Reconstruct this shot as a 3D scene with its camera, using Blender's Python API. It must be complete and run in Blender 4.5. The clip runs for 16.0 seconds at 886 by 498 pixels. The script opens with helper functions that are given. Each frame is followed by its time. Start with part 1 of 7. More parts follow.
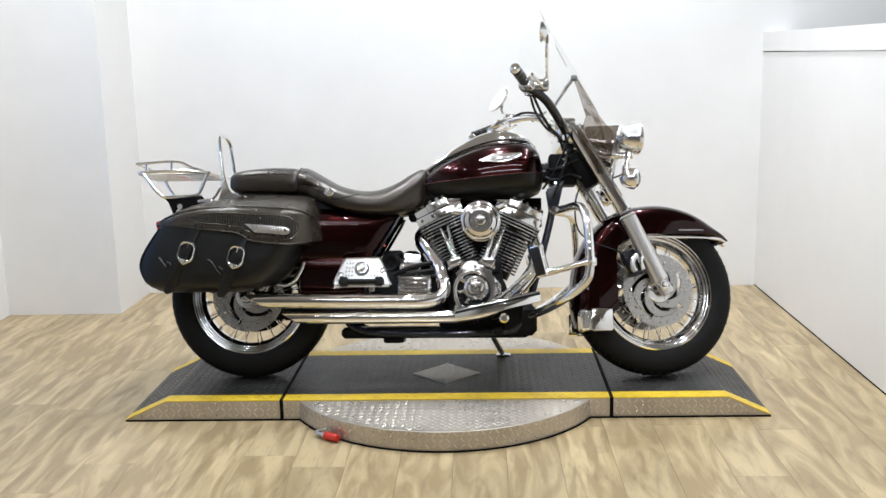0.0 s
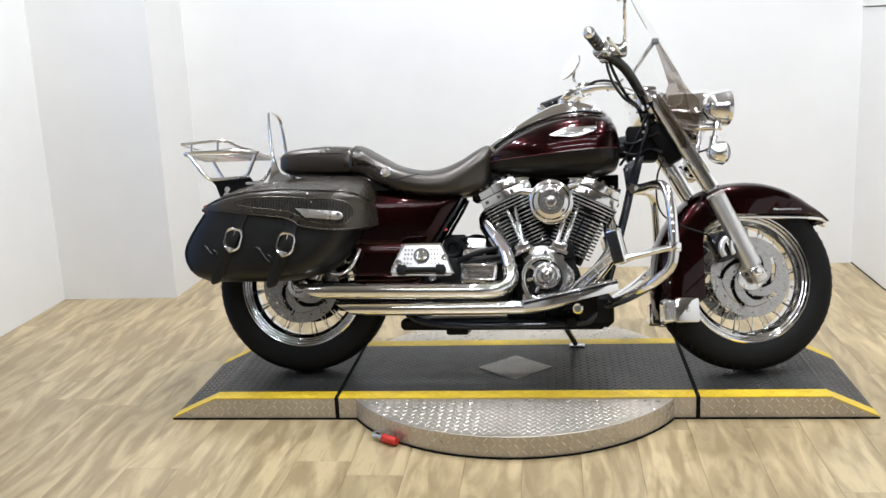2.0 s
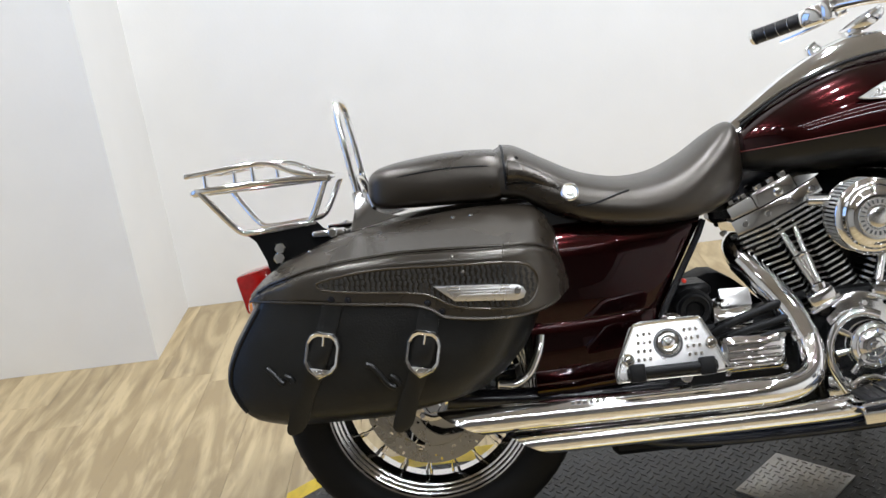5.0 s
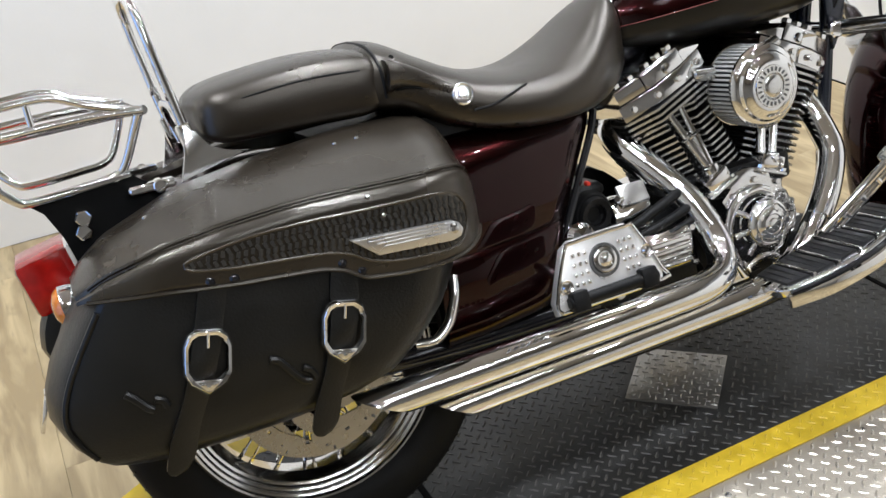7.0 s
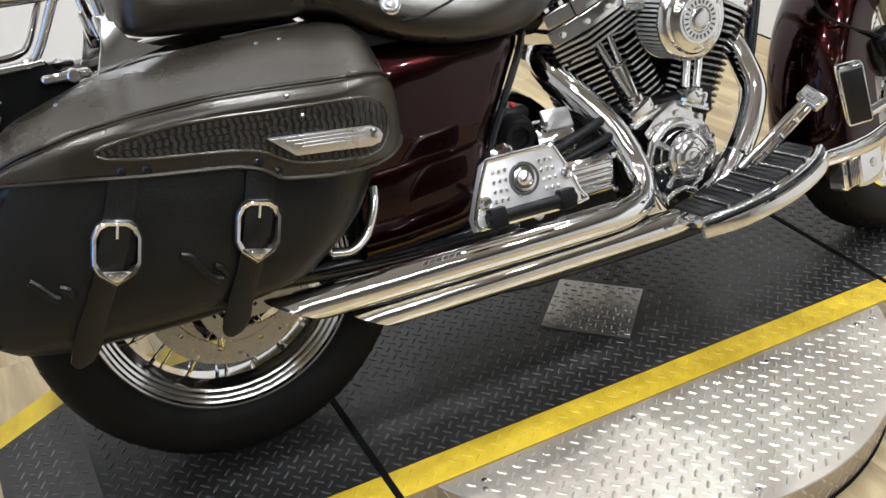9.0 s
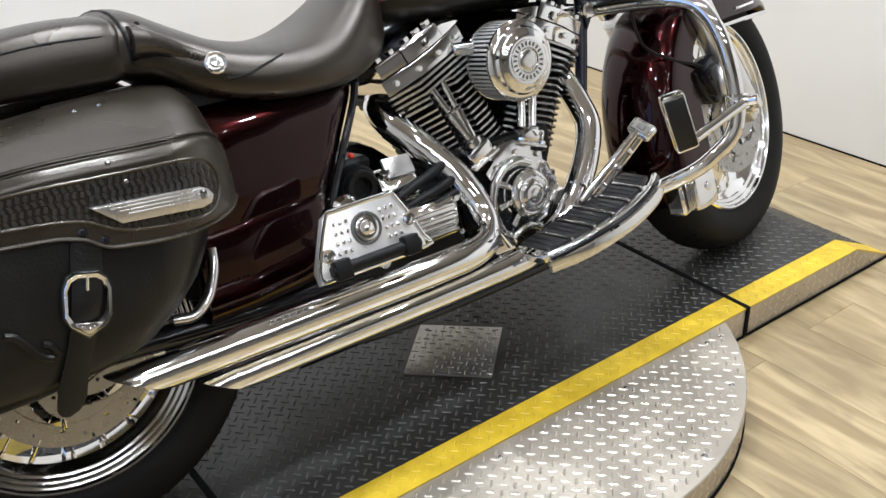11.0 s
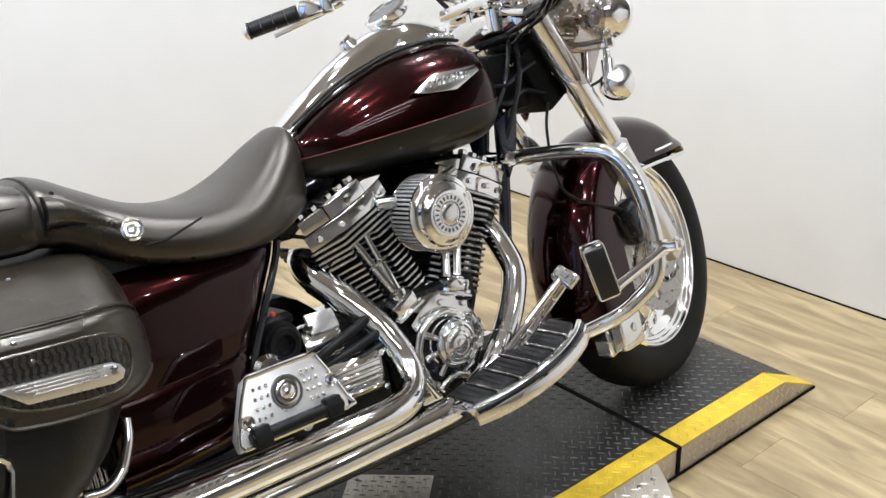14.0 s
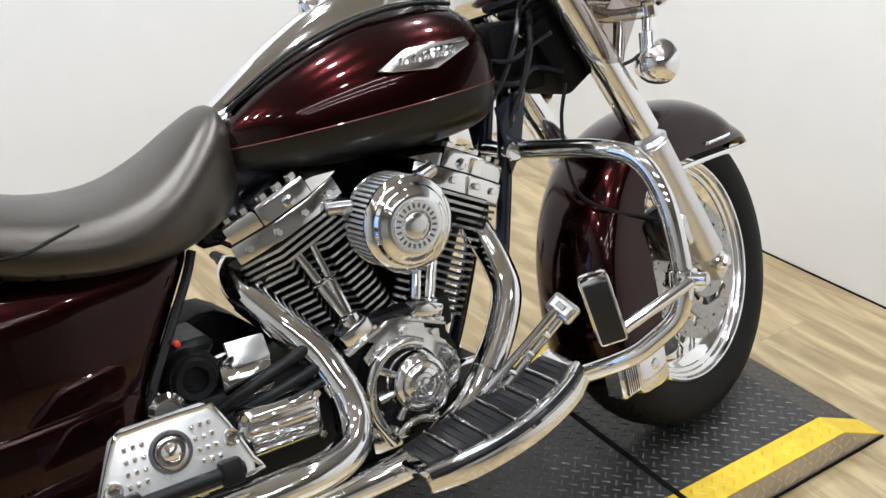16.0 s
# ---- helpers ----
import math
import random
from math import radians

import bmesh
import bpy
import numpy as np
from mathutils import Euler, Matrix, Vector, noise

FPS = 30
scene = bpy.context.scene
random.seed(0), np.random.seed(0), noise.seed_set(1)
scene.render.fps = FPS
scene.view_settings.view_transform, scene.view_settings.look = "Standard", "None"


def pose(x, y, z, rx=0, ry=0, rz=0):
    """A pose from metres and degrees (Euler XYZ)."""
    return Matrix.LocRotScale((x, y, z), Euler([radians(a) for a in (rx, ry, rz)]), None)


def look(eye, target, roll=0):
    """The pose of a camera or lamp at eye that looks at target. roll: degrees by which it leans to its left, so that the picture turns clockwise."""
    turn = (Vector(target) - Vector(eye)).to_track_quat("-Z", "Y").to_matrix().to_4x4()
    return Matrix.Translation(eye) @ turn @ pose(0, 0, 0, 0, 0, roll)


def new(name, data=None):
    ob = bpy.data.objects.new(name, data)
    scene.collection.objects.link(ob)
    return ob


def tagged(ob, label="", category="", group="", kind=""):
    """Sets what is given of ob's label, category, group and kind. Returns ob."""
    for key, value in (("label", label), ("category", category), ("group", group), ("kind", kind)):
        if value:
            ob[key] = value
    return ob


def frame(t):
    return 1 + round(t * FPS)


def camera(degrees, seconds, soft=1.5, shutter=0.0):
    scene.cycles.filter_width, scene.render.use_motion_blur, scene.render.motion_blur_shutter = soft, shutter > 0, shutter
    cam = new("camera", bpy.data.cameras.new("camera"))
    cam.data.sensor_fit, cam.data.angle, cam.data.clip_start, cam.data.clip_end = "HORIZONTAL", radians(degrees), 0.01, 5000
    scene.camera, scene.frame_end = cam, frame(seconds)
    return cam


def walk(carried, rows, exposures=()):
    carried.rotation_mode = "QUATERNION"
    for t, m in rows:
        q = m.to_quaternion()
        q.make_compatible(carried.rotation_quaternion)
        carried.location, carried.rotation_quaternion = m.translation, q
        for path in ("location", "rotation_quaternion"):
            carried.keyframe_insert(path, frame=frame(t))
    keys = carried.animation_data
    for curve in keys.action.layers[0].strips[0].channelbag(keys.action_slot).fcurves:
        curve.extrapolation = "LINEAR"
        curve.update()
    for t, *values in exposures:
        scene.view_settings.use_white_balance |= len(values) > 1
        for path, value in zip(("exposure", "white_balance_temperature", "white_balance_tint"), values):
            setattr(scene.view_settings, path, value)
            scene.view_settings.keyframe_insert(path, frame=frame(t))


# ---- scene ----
cam = camera(48.7, 16.0)
PATH = [
    (0, (0.907, -3.89, 1.322), (0.828, -1.93, 0.934), -1.3),
    (0.5, (0.889, -3.889, 1.317), (0.832, -1.926, 0.938), -1.0),
    (1, (0.911, -3.849, 1.312), (0.844, -1.895, 0.89), -2.0),
    (1.5, (0.918, -3.755, 1.304), (0.806, -1.816, 0.826), -2.3),
    (2, (0.91, -3.567, 1.323), (0.685, -1.631, 0.872), -2.7),
    (2.5, (0.881, -3.363, 1.322), (0.682, -1.429, 0.853), -2.0),
    (3, (0.702, -3.159, 1.278), (0.539, -1.213, 0.843), -4.6),
    (3.5, (0.517, -2.926, 1.291), (0.497, -0.996, 0.768), -5.3),
    (4, (0.413, -2.591, 1.357), (0.251, -0.664, 0.847), -6.5),
    (4.2, (0.363, -2.483, 1.393), (0.177, -0.573, 0.832), -6.2),
    (6.3, (-0.252, -1.518, 1.381), (0.334, 0.208, 0.557), -8.5),
    (6.5, (-0.279, -1.509, 1.382), (0.396, 0.148, 0.49), -7.2),
    (6.8, (-0.327, -1.504, 1.378), (0.375, 0.119, 0.444), -6.1),
    (7, (-0.332, -1.491, 1.354), (0.377, 0.112, 0.39), -6.0),
    (7.5, (-0.358, -1.499, 1.336), (0.338, 0.089, 0.337), -4.3),
    (8, (-0.374, -1.517, 1.311), (0.304, 0.028, 0.237), -2.4),
    (8.5, (-0.365, -1.523, 1.297), (0.324, 0.029, 0.241), -2.2),
    (9, (-0.326, -1.537, 1.292), (0.471, -0.03, 0.245), -1.4),
    (9.5, (-0.296, -1.54, 1.303), (0.597, -0.063, 0.292), -2.7),
    (10, (-0.281, -1.545, 1.301), (0.671, -0.096, 0.303), -2.3),
    (12.3, (-0.241, -1.577, 1.273), (0.849, -0.184, 0.339), -2.2),
    (12.5, (-0.23, -1.564, 1.306), (0.865, -0.19, 0.35), -1.6),
    (13, (-0.223, -1.561, 1.323), (0.894, -0.174, 0.413), -1.8),
    (13.5, (-0.218, -1.563, 1.343), (0.902, -0.149, 0.479), -2.5),
    (14, (-0.211, -1.557, 1.365), (0.963, -0.136, 0.588), -1.6),
    (14.5, (-0.226, -1.54, 1.389), (0.876, -0.047, 0.642), -0.6),
    (15, (-0.18, -1.488, 1.385), (0.856, 0.026, 0.589), -1.9),
    (15.5, (0.031, -1.439, 1.368), (1.018, 0.086, 0.531), 1.0),
    (16, (0.198, -1.37, 1.338), (1.185, 0.121, 0.442), -0.5),
]
walk(cam, [(t, look(eye, target, roll)) for t, eye, target, roll in PATH], [(0, 0.10, 6500, 10), (2, 0.15, 6500, 10), (4.2, 0.17, 6500, 10), (6.3, 0.10, 6590, 10), (9.5, 0.16, 6590, 10), (13.5, 0.14, 6590, 10), (16, 0.14, 6540, 10)])


# ---- light ----
world = bpy.data.worlds.new("room_world")
scene.world = world
world.use_nodes = True
world.node_tree.nodes["Background"].inputs[0].default_value = (0.8, 0.85, 0.9, 1)
world.node_tree.nodes["Background"].inputs[1].default_value = 0.05
CEIL = 3.1
LAMP_W = 16.0
TUBE_W = 15.0
LAMP_TINT = (0.925, 0.985, 1.07)
LAMPS = [(x, y) for x in (-0.85, 0.65, 2.05) for y in (-2.2, -1.1, -0.15, 0.66)]
LAMP_SHARE = {-2.2: 0.34, -1.1: 0.95, -0.15: 1.1, 0.66: 1.05}   # the rows and columns are dimmed one by one
COLUMN_SHARE = {-0.85: 0.92, 0.65: 1.08, 2.05: 1.18}
WEST_NEAR = 0.45                                              # the near lamps of the west column are turned down
TUBES = [(0.7, -2.95), (0.7, -3.6), (0.7, -4.3)]
for lx, ly in LAMPS:
    d = bpy.data.lights.new("downlight_lamp", "AREA")
    d.shape, d.size, d.energy, d.color = "DISK", 0.11, LAMP_W * LAMP_SHARE[ly] * (WEST_NEAR if lx < 0 and ly < -1 else COLUMN_SHARE[lx]), LAMP_TINT
    new("downlight_lamp", d).matrix_world = pose(lx, ly, CEIL - 0.032)
for lx, ly in TUBES:
    d = bpy.data.lights.new("tube_lamp", "AREA")
    d.shape, d.size, d.size_y, d.energy, d.color = "RECTANGLE", 2.4, 0.05, TUBE_W, LAMP_TINT
    new("tube_lamp", d).matrix_world = pose(lx, ly, CEIL - 0.075)


# ---- materials ----
def material(name, base, rough=0.5, metal=0.0, vary=0.12, scale=30.0, bump=0.0, bump_scale=200.0, coat=0.0, coat_rough=0.03, sheen_tint=None, tint=None,
             rough_vary=0.08, spec=0.5, stretch=(1, 1, 1), random_tone=0.0):
    m = bpy.data.materials.new(name)
    m.use_nodes = True
    nt = m.node_tree
    n, l = nt.nodes, nt.links
    b = n["Principled BSDF"]
    b.inputs["Roughness"].default_value = rough
    b.inputs["Metallic"].default_value = metal
    b.inputs["Coat Weight"].default_value = coat
    b.inputs["Coat Roughness"].default_value = coat_rough
    b.inputs["Specular IOR Level"].default_value = spec
    if sheen_tint:
        b.inputs["Specular Tint"].default_value = (*sheen_tint, 1)
    co = n.new("ShaderNodeTexCoord")
    mp = n.new("ShaderNodeMapping")
    mp.inputs["Scale"].default_value = stretch
    l.new(co.outputs["Object"], mp.inputs[0])
    big = n.new("ShaderNodeTexNoise")
    big.inputs["Scale"].default_value = scale * 0.15
    big.inputs["Detail"].default_value = 3
    fine = n.new("ShaderNodeTexNoise")
    fine.inputs["Scale"].default_value = scale
    fine.inputs["Detail"].default_value = 5
    l.new(mp.outputs[0], big.inputs["Vector"])
    l.new(mp.outputs[0], fine.inputs["Vector"])
    add = n.new("ShaderNodeMath")
    add.operation = "ADD"
    l.new(big.outputs[0], add.inputs[0])
    l.new(fine.outputs[0], add.inputs[1])
    fac = add.outputs[0]
    if random_tone:
        info = n.new("ShaderNodeObjectInfo")
        ma = n.new("ShaderNodeMath")
        ma.operation = "MULTIPLY_ADD"
        ma.inputs[1].default_value = random_tone
        l.new(info.outputs["Random"], ma.inputs[0])
        l.new(fac, ma.inputs[2])
        fac = ma.outputs[0]
    ramp = n.new("ShaderNodeMapRange")
    ramp.inputs[1].default_value, ramp.inputs[2].default_value = 0.6, 1.4 + random_tone
    l.new(fac, ramp.inputs[0])
    mix = n.new("ShaderNodeMix")
    mix.data_type = "RGBA"
    lo = [c * (1 - vary) for c in base]
    hi = [min(1, c * (1 + vary)) for c in base]
    if tint:
        lo = list(tint)
    mix.inputs[6].default_value = (*lo, 1)
    mix.inputs[7].default_value = (*hi, 1)
    l.new(ramp.outputs[0], mix.inputs[0])
    l.new(mix.outputs[2], b.inputs["Base Color"])
    rr = n.new("ShaderNodeMapRange")
    rr.inputs[3].default_value, rr.inputs[4].default_value = max(0.01, rough - rough_vary), rough + rough_vary
    l.new(ramp.outputs[0], rr.inputs[0])
    l.new(rr.outputs[0], b.inputs["Roughness"])
    if bump:
        bn = n.new("ShaderNodeTexNoise")
        bn.inputs["Scale"].default_value = bump_scale
        bn.inputs["Detail"].default_value = 4
        l.new(mp.outputs[0], bn.inputs["Vector"])
        bu = n.new("ShaderNodeBump")
        bu.inputs["Strength"].default_value = bump
        bu.inputs["Distance"].default_value = 0.002
        l.new(bn.outputs[0], bu.inputs["Height"])
        l.new(bu.outputs[0], b.inputs["Normal"])
    return m


def glassy(name, tint, clear, rough=0.02, ior=1.45, gloss=None):
    m = bpy.data.materials.new(name)
    m.use_nodes = True
    n, l = m.node_tree.nodes, m.node_tree.links
    n.remove(n["Principled BSDF"])
    tr, gl, mx = n.new("ShaderNodeBsdfTransparent"), n.new("ShaderNodeBsdfGlossy"), n.new("ShaderNodeMixShader")
    fr = n.new("ShaderNodeFresnel")
    fr.inputs[0].default_value = ior
    tr.inputs[0].default_value = (*[c * clear for c in tint], 1)
    gl.inputs["Roughness"].default_value = rough
    if gloss is None:
        l.new(fr.outputs[0], mx.inputs[0])
    else:
        mx.inputs[0].default_value = gloss
    l.new(tr.outputs[0], mx.inputs[1])
    l.new(gl.outputs[0], mx.inputs[2])
    l.new(mx.outputs[0], n["Material Output"].inputs[0])
    return m


def glow(name, colour, strength):
    m = bpy.data.materials.new(name)
    m.use_nodes = True
    b = m.node_tree.nodes["Principled BSDF"]
    b.inputs["Base Color"].default_value = (*colour, 1)
    b.inputs["Emission Color"].default_value = (*colour, 1)
    b.inputs["Emission Strength"].default_value = strength
    return m


WHITE = material("white_wall_paint", (0.765, 0.755, 0.736), 0.6, vary=0.03, scale=6, bump=0.15, bump_scale=90)
GREYWALL = material("grey_wall_paint", (0.42, 0.42, 0.41), 0.7, vary=0.04, scale=6, bump=0.1)
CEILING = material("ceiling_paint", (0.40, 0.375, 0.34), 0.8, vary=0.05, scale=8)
REARWALL = material("showroom_wall_paint", (0.27, 0.257, 0.24), 0.7, vary=0.06, scale=5)


def plank_material():
    m = bpy.data.materials.new("light_oak_vinyl")
    m.use_nodes = True
    n, l = m.node_tree.nodes, m.node_tree.links
    b = n["Principled BSDF"]
    co, info, comb, mp = n.new("ShaderNodeTexCoord"), n.new("ShaderNodeObjectInfo"), n.new("ShaderNodeVectorMath"), n.new("ShaderNodeMapping")
    comb.operation = "MULTIPLY_ADD"
    comb.inputs[1].default_value = (0.03, 0.25, 0.2)
    l.new(info.outputs["Random"], comb.inputs[0])
    l.new(co.outputs["Object"], comb.inputs[2])
    mp.inputs["Scale"].default_value = (1.0, 0.17, 1.0)
    l.new(comb.outputs[0], mp.inputs[0])

    def grain(scale, detail, dist, lo, hi):
        t, r = n.new("ShaderNodeTexNoise"), n.new("ShaderNodeMapRange")
        t.inputs["Scale"].default_value, t.inputs["Detail"].default_value, t.inputs["Distortion"].default_value = scale, detail, dist
        r.inputs[1].default_value, r.inputs[2].default_value = lo, hi
        l.new(mp.outputs[0], t.inputs["Vector"])
        l.new(t.outputs[0], r.inputs[0])
        return r.outputs[0]

    def blend(fac, a, c):
        x = n.new("ShaderNodeMix")
        x.data_type = "RGBA"
        l.new(fac, x.inputs[0])
        for slot, v in ((6, a), (7, c)):
            if isinstance(v, tuple):
                x.inputs[slot].default_value = (*v, 1)
            else:
                l.new(v, x.inputs[slot])
        return x.outputs[2]

    broad = blend(grain(10, 5, 1.6, 0.39, 0.62), (0.308, 0.226, 0.117), (0.510, 0.395, 0.222))
    streak = blend(grain(22, 4, 1.2, 0.54, 0.92), broad, (0.180, 0.126, 0.066))
    fine = blend(grain(70, 3, 0.4, 0.60, 1.0), streak, (0.26, 0.20, 0.13))
    tone = n.new("ShaderNodeHueSaturation")
    val = n.new("ShaderNodeMapRange")
    val.inputs[3].default_value, val.inputs[4].default_value = 0.90, 1.07
    l.new(info.outputs["Random"], val.inputs[0])
    l.new(val.outputs[0], tone.inputs["Value"])
    l.new(fine, tone.inputs["Color"])
    l.new(tone.outputs[0], b.inputs["Base Color"])
    b.inputs["Roughness"].default_value = 0.37
    b.inputs["Specular IOR Level"].default_value = 0.62
    bump = n.new("ShaderNodeBump")
    bump.inputs["Strength"].default_value, bump.inputs["Distance"].default_value = 0.15, 0.001
    l.new(grain(150, 4, 0.4, 0.3, 0.8), bump.inputs["Height"])
    l.new(bump.outputs[0], b.inputs["Normal"])
    return m


PLANK = plank_material()
JOINT = material("plank_joint", (0.37, 0.295, 0.20), 0.8)
DARK_GAP = material("dark_gap", (0.006, 0.006, 0.006), 0.9, spec=0.1)
MAT_BLACK = material("black_tread_coating", (0.0215, 0.0208, 0.0195), 0.38, vary=0.4, scale=12, bump=0.25, bump_scale=350, rough_vary=0.12, spec=0.55)
TREAD_BLACK = material("worn_black_tread", (0.050, 0.048, 0.044), 0.38, vary=0.5, scale=40, rough_vary=0.12)
YELLOW = material("yellow_safety_paint", (0.76, 0.53, 0.035), 0.42, vary=0.12, scale=35, bump=0.15, bump_scale=300, tint=(0.54, 0.36, 0.02))
# plate and treads: warm light of the surroundings is put into neutral aluminium's colour
ALU_PLATE = material("aluminium_tread_plate", (0.52, 0.47, 0.40), 0.36, 0.72, vary=0.16, scale=7, bump=0.25, bump_scale=240, rough_vary=0.10)
ALU_TREAD = material("polished_tread", (0.64, 0.59, 0.52), 0.30, 0.75, vary=0.15, scale=30)
GREY_PLATE = material("grey_tread_plate", (0.33, 0.315, 0.29), 0.33, 0.75, vary=0.3, scale=22, bump=0.2, bump_scale=240)
CHROME = material("chrome", (0.88, 0.88, 0.88), 0.045, 1.0, vary=0.02, scale=20, rough_vary=0.02)
CHROME_WORN = material("satin_chrome", (0.74, 0.74, 0.73), 0.16, 1.0, vary=0.08, scale=40, rough_vary=0.06)
FIN_EDGE = material("machined_fin_edge", (0.50, 0.50, 0.49), 0.26, 0.75, vary=0.08, scale=60, rough_vary=0.05)
CHROME_RIM = material("bright_rim_chrome", (0.90, 0.90, 0.90), 0.09, 1.0, vary=0.03, scale=30, rough_vary=0.03)
RIM = material("polished_rim_chrome", (0.86, 0.86, 0.86), 0.13, 1.0, vary=0.03, scale=30, rough_vary=0.03)
CAST = material("cast_aluminium", (0.62, 0.62, 0.61), 0.34, 0.95, vary=0.10, scale=60, bump=0.1, bump_scale=400)
FORK_ALU = material("clear_coated_fork_alloy", (0.74, 0.73, 0.72), 0.30, 0.9, vary=0.05, scale=40, rough_vary=0.05)
BOARD_ALU = material("bright_polished_alloy", (0.90, 0.89, 0.88), 0.30, 0.75, vary=0.06, scale=40, rough_vary=0.06)
STEEL = material("brake_rotor_steel", (0.44, 0.43, 0.415), 0.28, 0.95, vary=0.10, scale=50)
PAINT = material("burgundy_pearl_paint", (0.0155, 0.0009, 0.0012), 0.21, 0.92, vary=0.03, scale=300, coat=0.5, rough_vary=0.01, coat_rough=0.02, spec=0.2)
CHARCOAL = material("charcoal_pearl_paint", (0.010, 0.009, 0.0075), 0.32, 0.2, vary=0.04, scale=300, coat=0.2, rough_vary=0.02, spec=0.25)
PINSTRIPE = material("burgundy_pinstripe", (0.17, 0.035, 0.03), 0.3, coat=0.5)
BLACK_GLOSS = material("black_gloss_enamel", (0.010, 0.010, 0.012), 0.16, vary=0.2, coat=0.3, rough_vary=0.04, spec=0.3)
COVER_BLACK = material("dull_black_cover", (0.003, 0.003, 0.003), 0.5, spec=0.1, vary=0.2, scale=60, bump=0.1, bump_scale=400)
BLACK_MATT = material("black_crinkle_finish", (0.005, 0.005, 0.0053), 0.45, spec=0.2, vary=0.25, scale=80, bump=0.25, bump_scale=500)
# black frame enamel; its bluish reflection is mixed into the base colour
FRAME_REFLECT_TINT = material("black_frame_blue_reflection", (0.009, 0.011, 0.018), 0.22, coat=0.3, spec=0.35)
SEAT_LEATHER = material("black_seat_vinyl", (0.0090, 0.0064, 0.0042), 0.30, vary=0.7, scale=5, bump=0.16, bump_scale=420, sheen_tint=(1.0, 0.92, 0.82), rough_vary=0.14, spec=0.85)
BAG_LEATHER = material("black_bag_leather", (0.0048, 0.0048, 0.0042), 0.38, vary=0.6, scale=11, bump=0.30, bump_scale=260, rough_vary=0.14, spec=0.42)
# lighter, browner copy of the bag leather: the lid's sheen is in its colour
LID_LEATHER = material("waxed_leather_lifted_for_sheen", (0.0205, 0.0160, 0.0115), 0.29, vary=0.5, scale=8, bump=0.16, bump_scale=300, sheen_tint=(1.0, 0.94, 0.84), rough_vary=0.11, spec=0.85)
WEAVE_CORD = material("leather_braid", (0.025, 0.0235, 0.021), 0.42, vary=0.25, scale=50)
RUBBER = material("tyre_rubber", (0.0055, 0.0053, 0.0050), 0.62, spec=0.18, vary=0.4, scale=14, bump=0.2, bump_scale=260, rough_vary=0.12)
PAD_RUBBER = material("pad_rubber", (0.009, 0.009, 0.0095), 0.38, spec=0.42, vary=0.25, scale=60, bump=0.2)
FILTER = material("pleated_filter_gauze", (0.50, 0.50, 0.485), 0.40, 0.4, vary=0.25, scale=120)
SCREEN = glassy("clear_polycarbonate", (0.985, 0.988, 0.98), 0.998, 0.02, gloss=0.012)
SCREEN_TINT = glassy("tinted_polycarbonate", (0.88, 0.86, 0.83), 1.0, 0.05, gloss=0.06)
WING_TINT = glassy("smoked_polycarbonate", (0.52, 0.475, 0.45), 1.0, 0.05, gloss=0.08)
LENS = glassy("lamp_lens_glass", (0.95, 0.97, 1.0), 0.9)
RED_LENS = material("red_lens", (0.42, 0.006, 0.004), 0.16, vary=0.35, scale=60, coat=0.4, spec=0.35)
AMBER = material("amber_lens", (0.75, 0.22, 0.02), 0.15, vary=0.1, coat=1.0)
RED_PLASTIC = material("red_plastic", (0.55, 0.03, 0.015), 0.4, vary=0.15)
MIRROR = material("mirror_glass", (0.9, 0.9, 0.9), 0.02, 1.0, vary=0.0, rough_vary=0.005)
SILVER_MARK = material("silver_lettering", (0.75, 0.75, 0.74), 0.3, 0.6)
BADGE_DARK = material("dark_badge_enamel", (0.14, 0.14, 0.14), 0.3, 0.6)
DAYLIGHT = glow("bluish_daylight", (0.33, 0.53, 1.0), 0.13)


# ---- mesh helpers ----
def sharpen(bm, angle=38):
    lim = radians(angle)
    for f in bm.faces:
        f.smooth = True
    for e in bm.edges:
        e.smooth = not (len(e.link_faces) == 2 and e.calc_face_angle(0) > lim)


def mesh_of(name, bm, mats, angle=38):
    bmesh.ops.recalc_face_normals(bm, faces=bm.faces)
    sharpen(bm, angle)
    me = bpy.data.meshes.new(name)
    bm.to_mesh(me)
    bm.free()
    for m in (mats if isinstance(mats, (list, tuple)) else [mats]):
        me.materials.append(m)
    return me


SEATED = [None, Vector((0, 0, 0))]   # the thing being built, and where its present group of parts sits on it


def part(name, bm, mats, parent=None, label="", angle=38):
    """One mesh object under a thing or a part."""
    ob = new(name, mesh_of(name, bm, mats, angle))
    if parent:
        ob.parent = parent
        if parent == SEATED[0]:
            ob.location = SEATED[1]
    if label:
        tagged(ob, label)
    return ob


def share(name, me, parent, m):
    ob = new(name, me)
    ob.parent = parent
    ob.matrix_basis = m
    return ob


def join(*bms):
    out = bmesh.new()
    for b in bms:
        me = bpy.data.meshes.new("tmp")
        b.to_mesh(me)
        b.free()
        out.from_mesh(me)
        bpy.data.meshes.remove(me)
    return out


def put(bm, m):
    bmesh.ops.transform(bm, matrix=m, verts=bm.verts)
    return bm


def rbox(sx, sy, sz, bev=0.004, seg=2, at=(0, 0, 0)):
    bm = bmesh.new()
    bmesh.ops.create_cube(bm, size=1, matrix=Matrix.Diagonal((sx, sy, sz, 1)))
    if bev:
        bmesh.ops.bevel(bm, geom=bm.edges[:], offset=bev, segments=seg, profile=0.5, affect="EDGES")
    return put(bm, Matrix.Translation(at))


def bounds(x0, x1, y0, y1, z0, z1, bev=0.0, seg=1):
    return rbox(x1 - x0, y1 - y0, z1 - z0, bev, seg, ((x0 + x1) / 2, (y0 + y1) / 2, (z0 + z1) / 2))


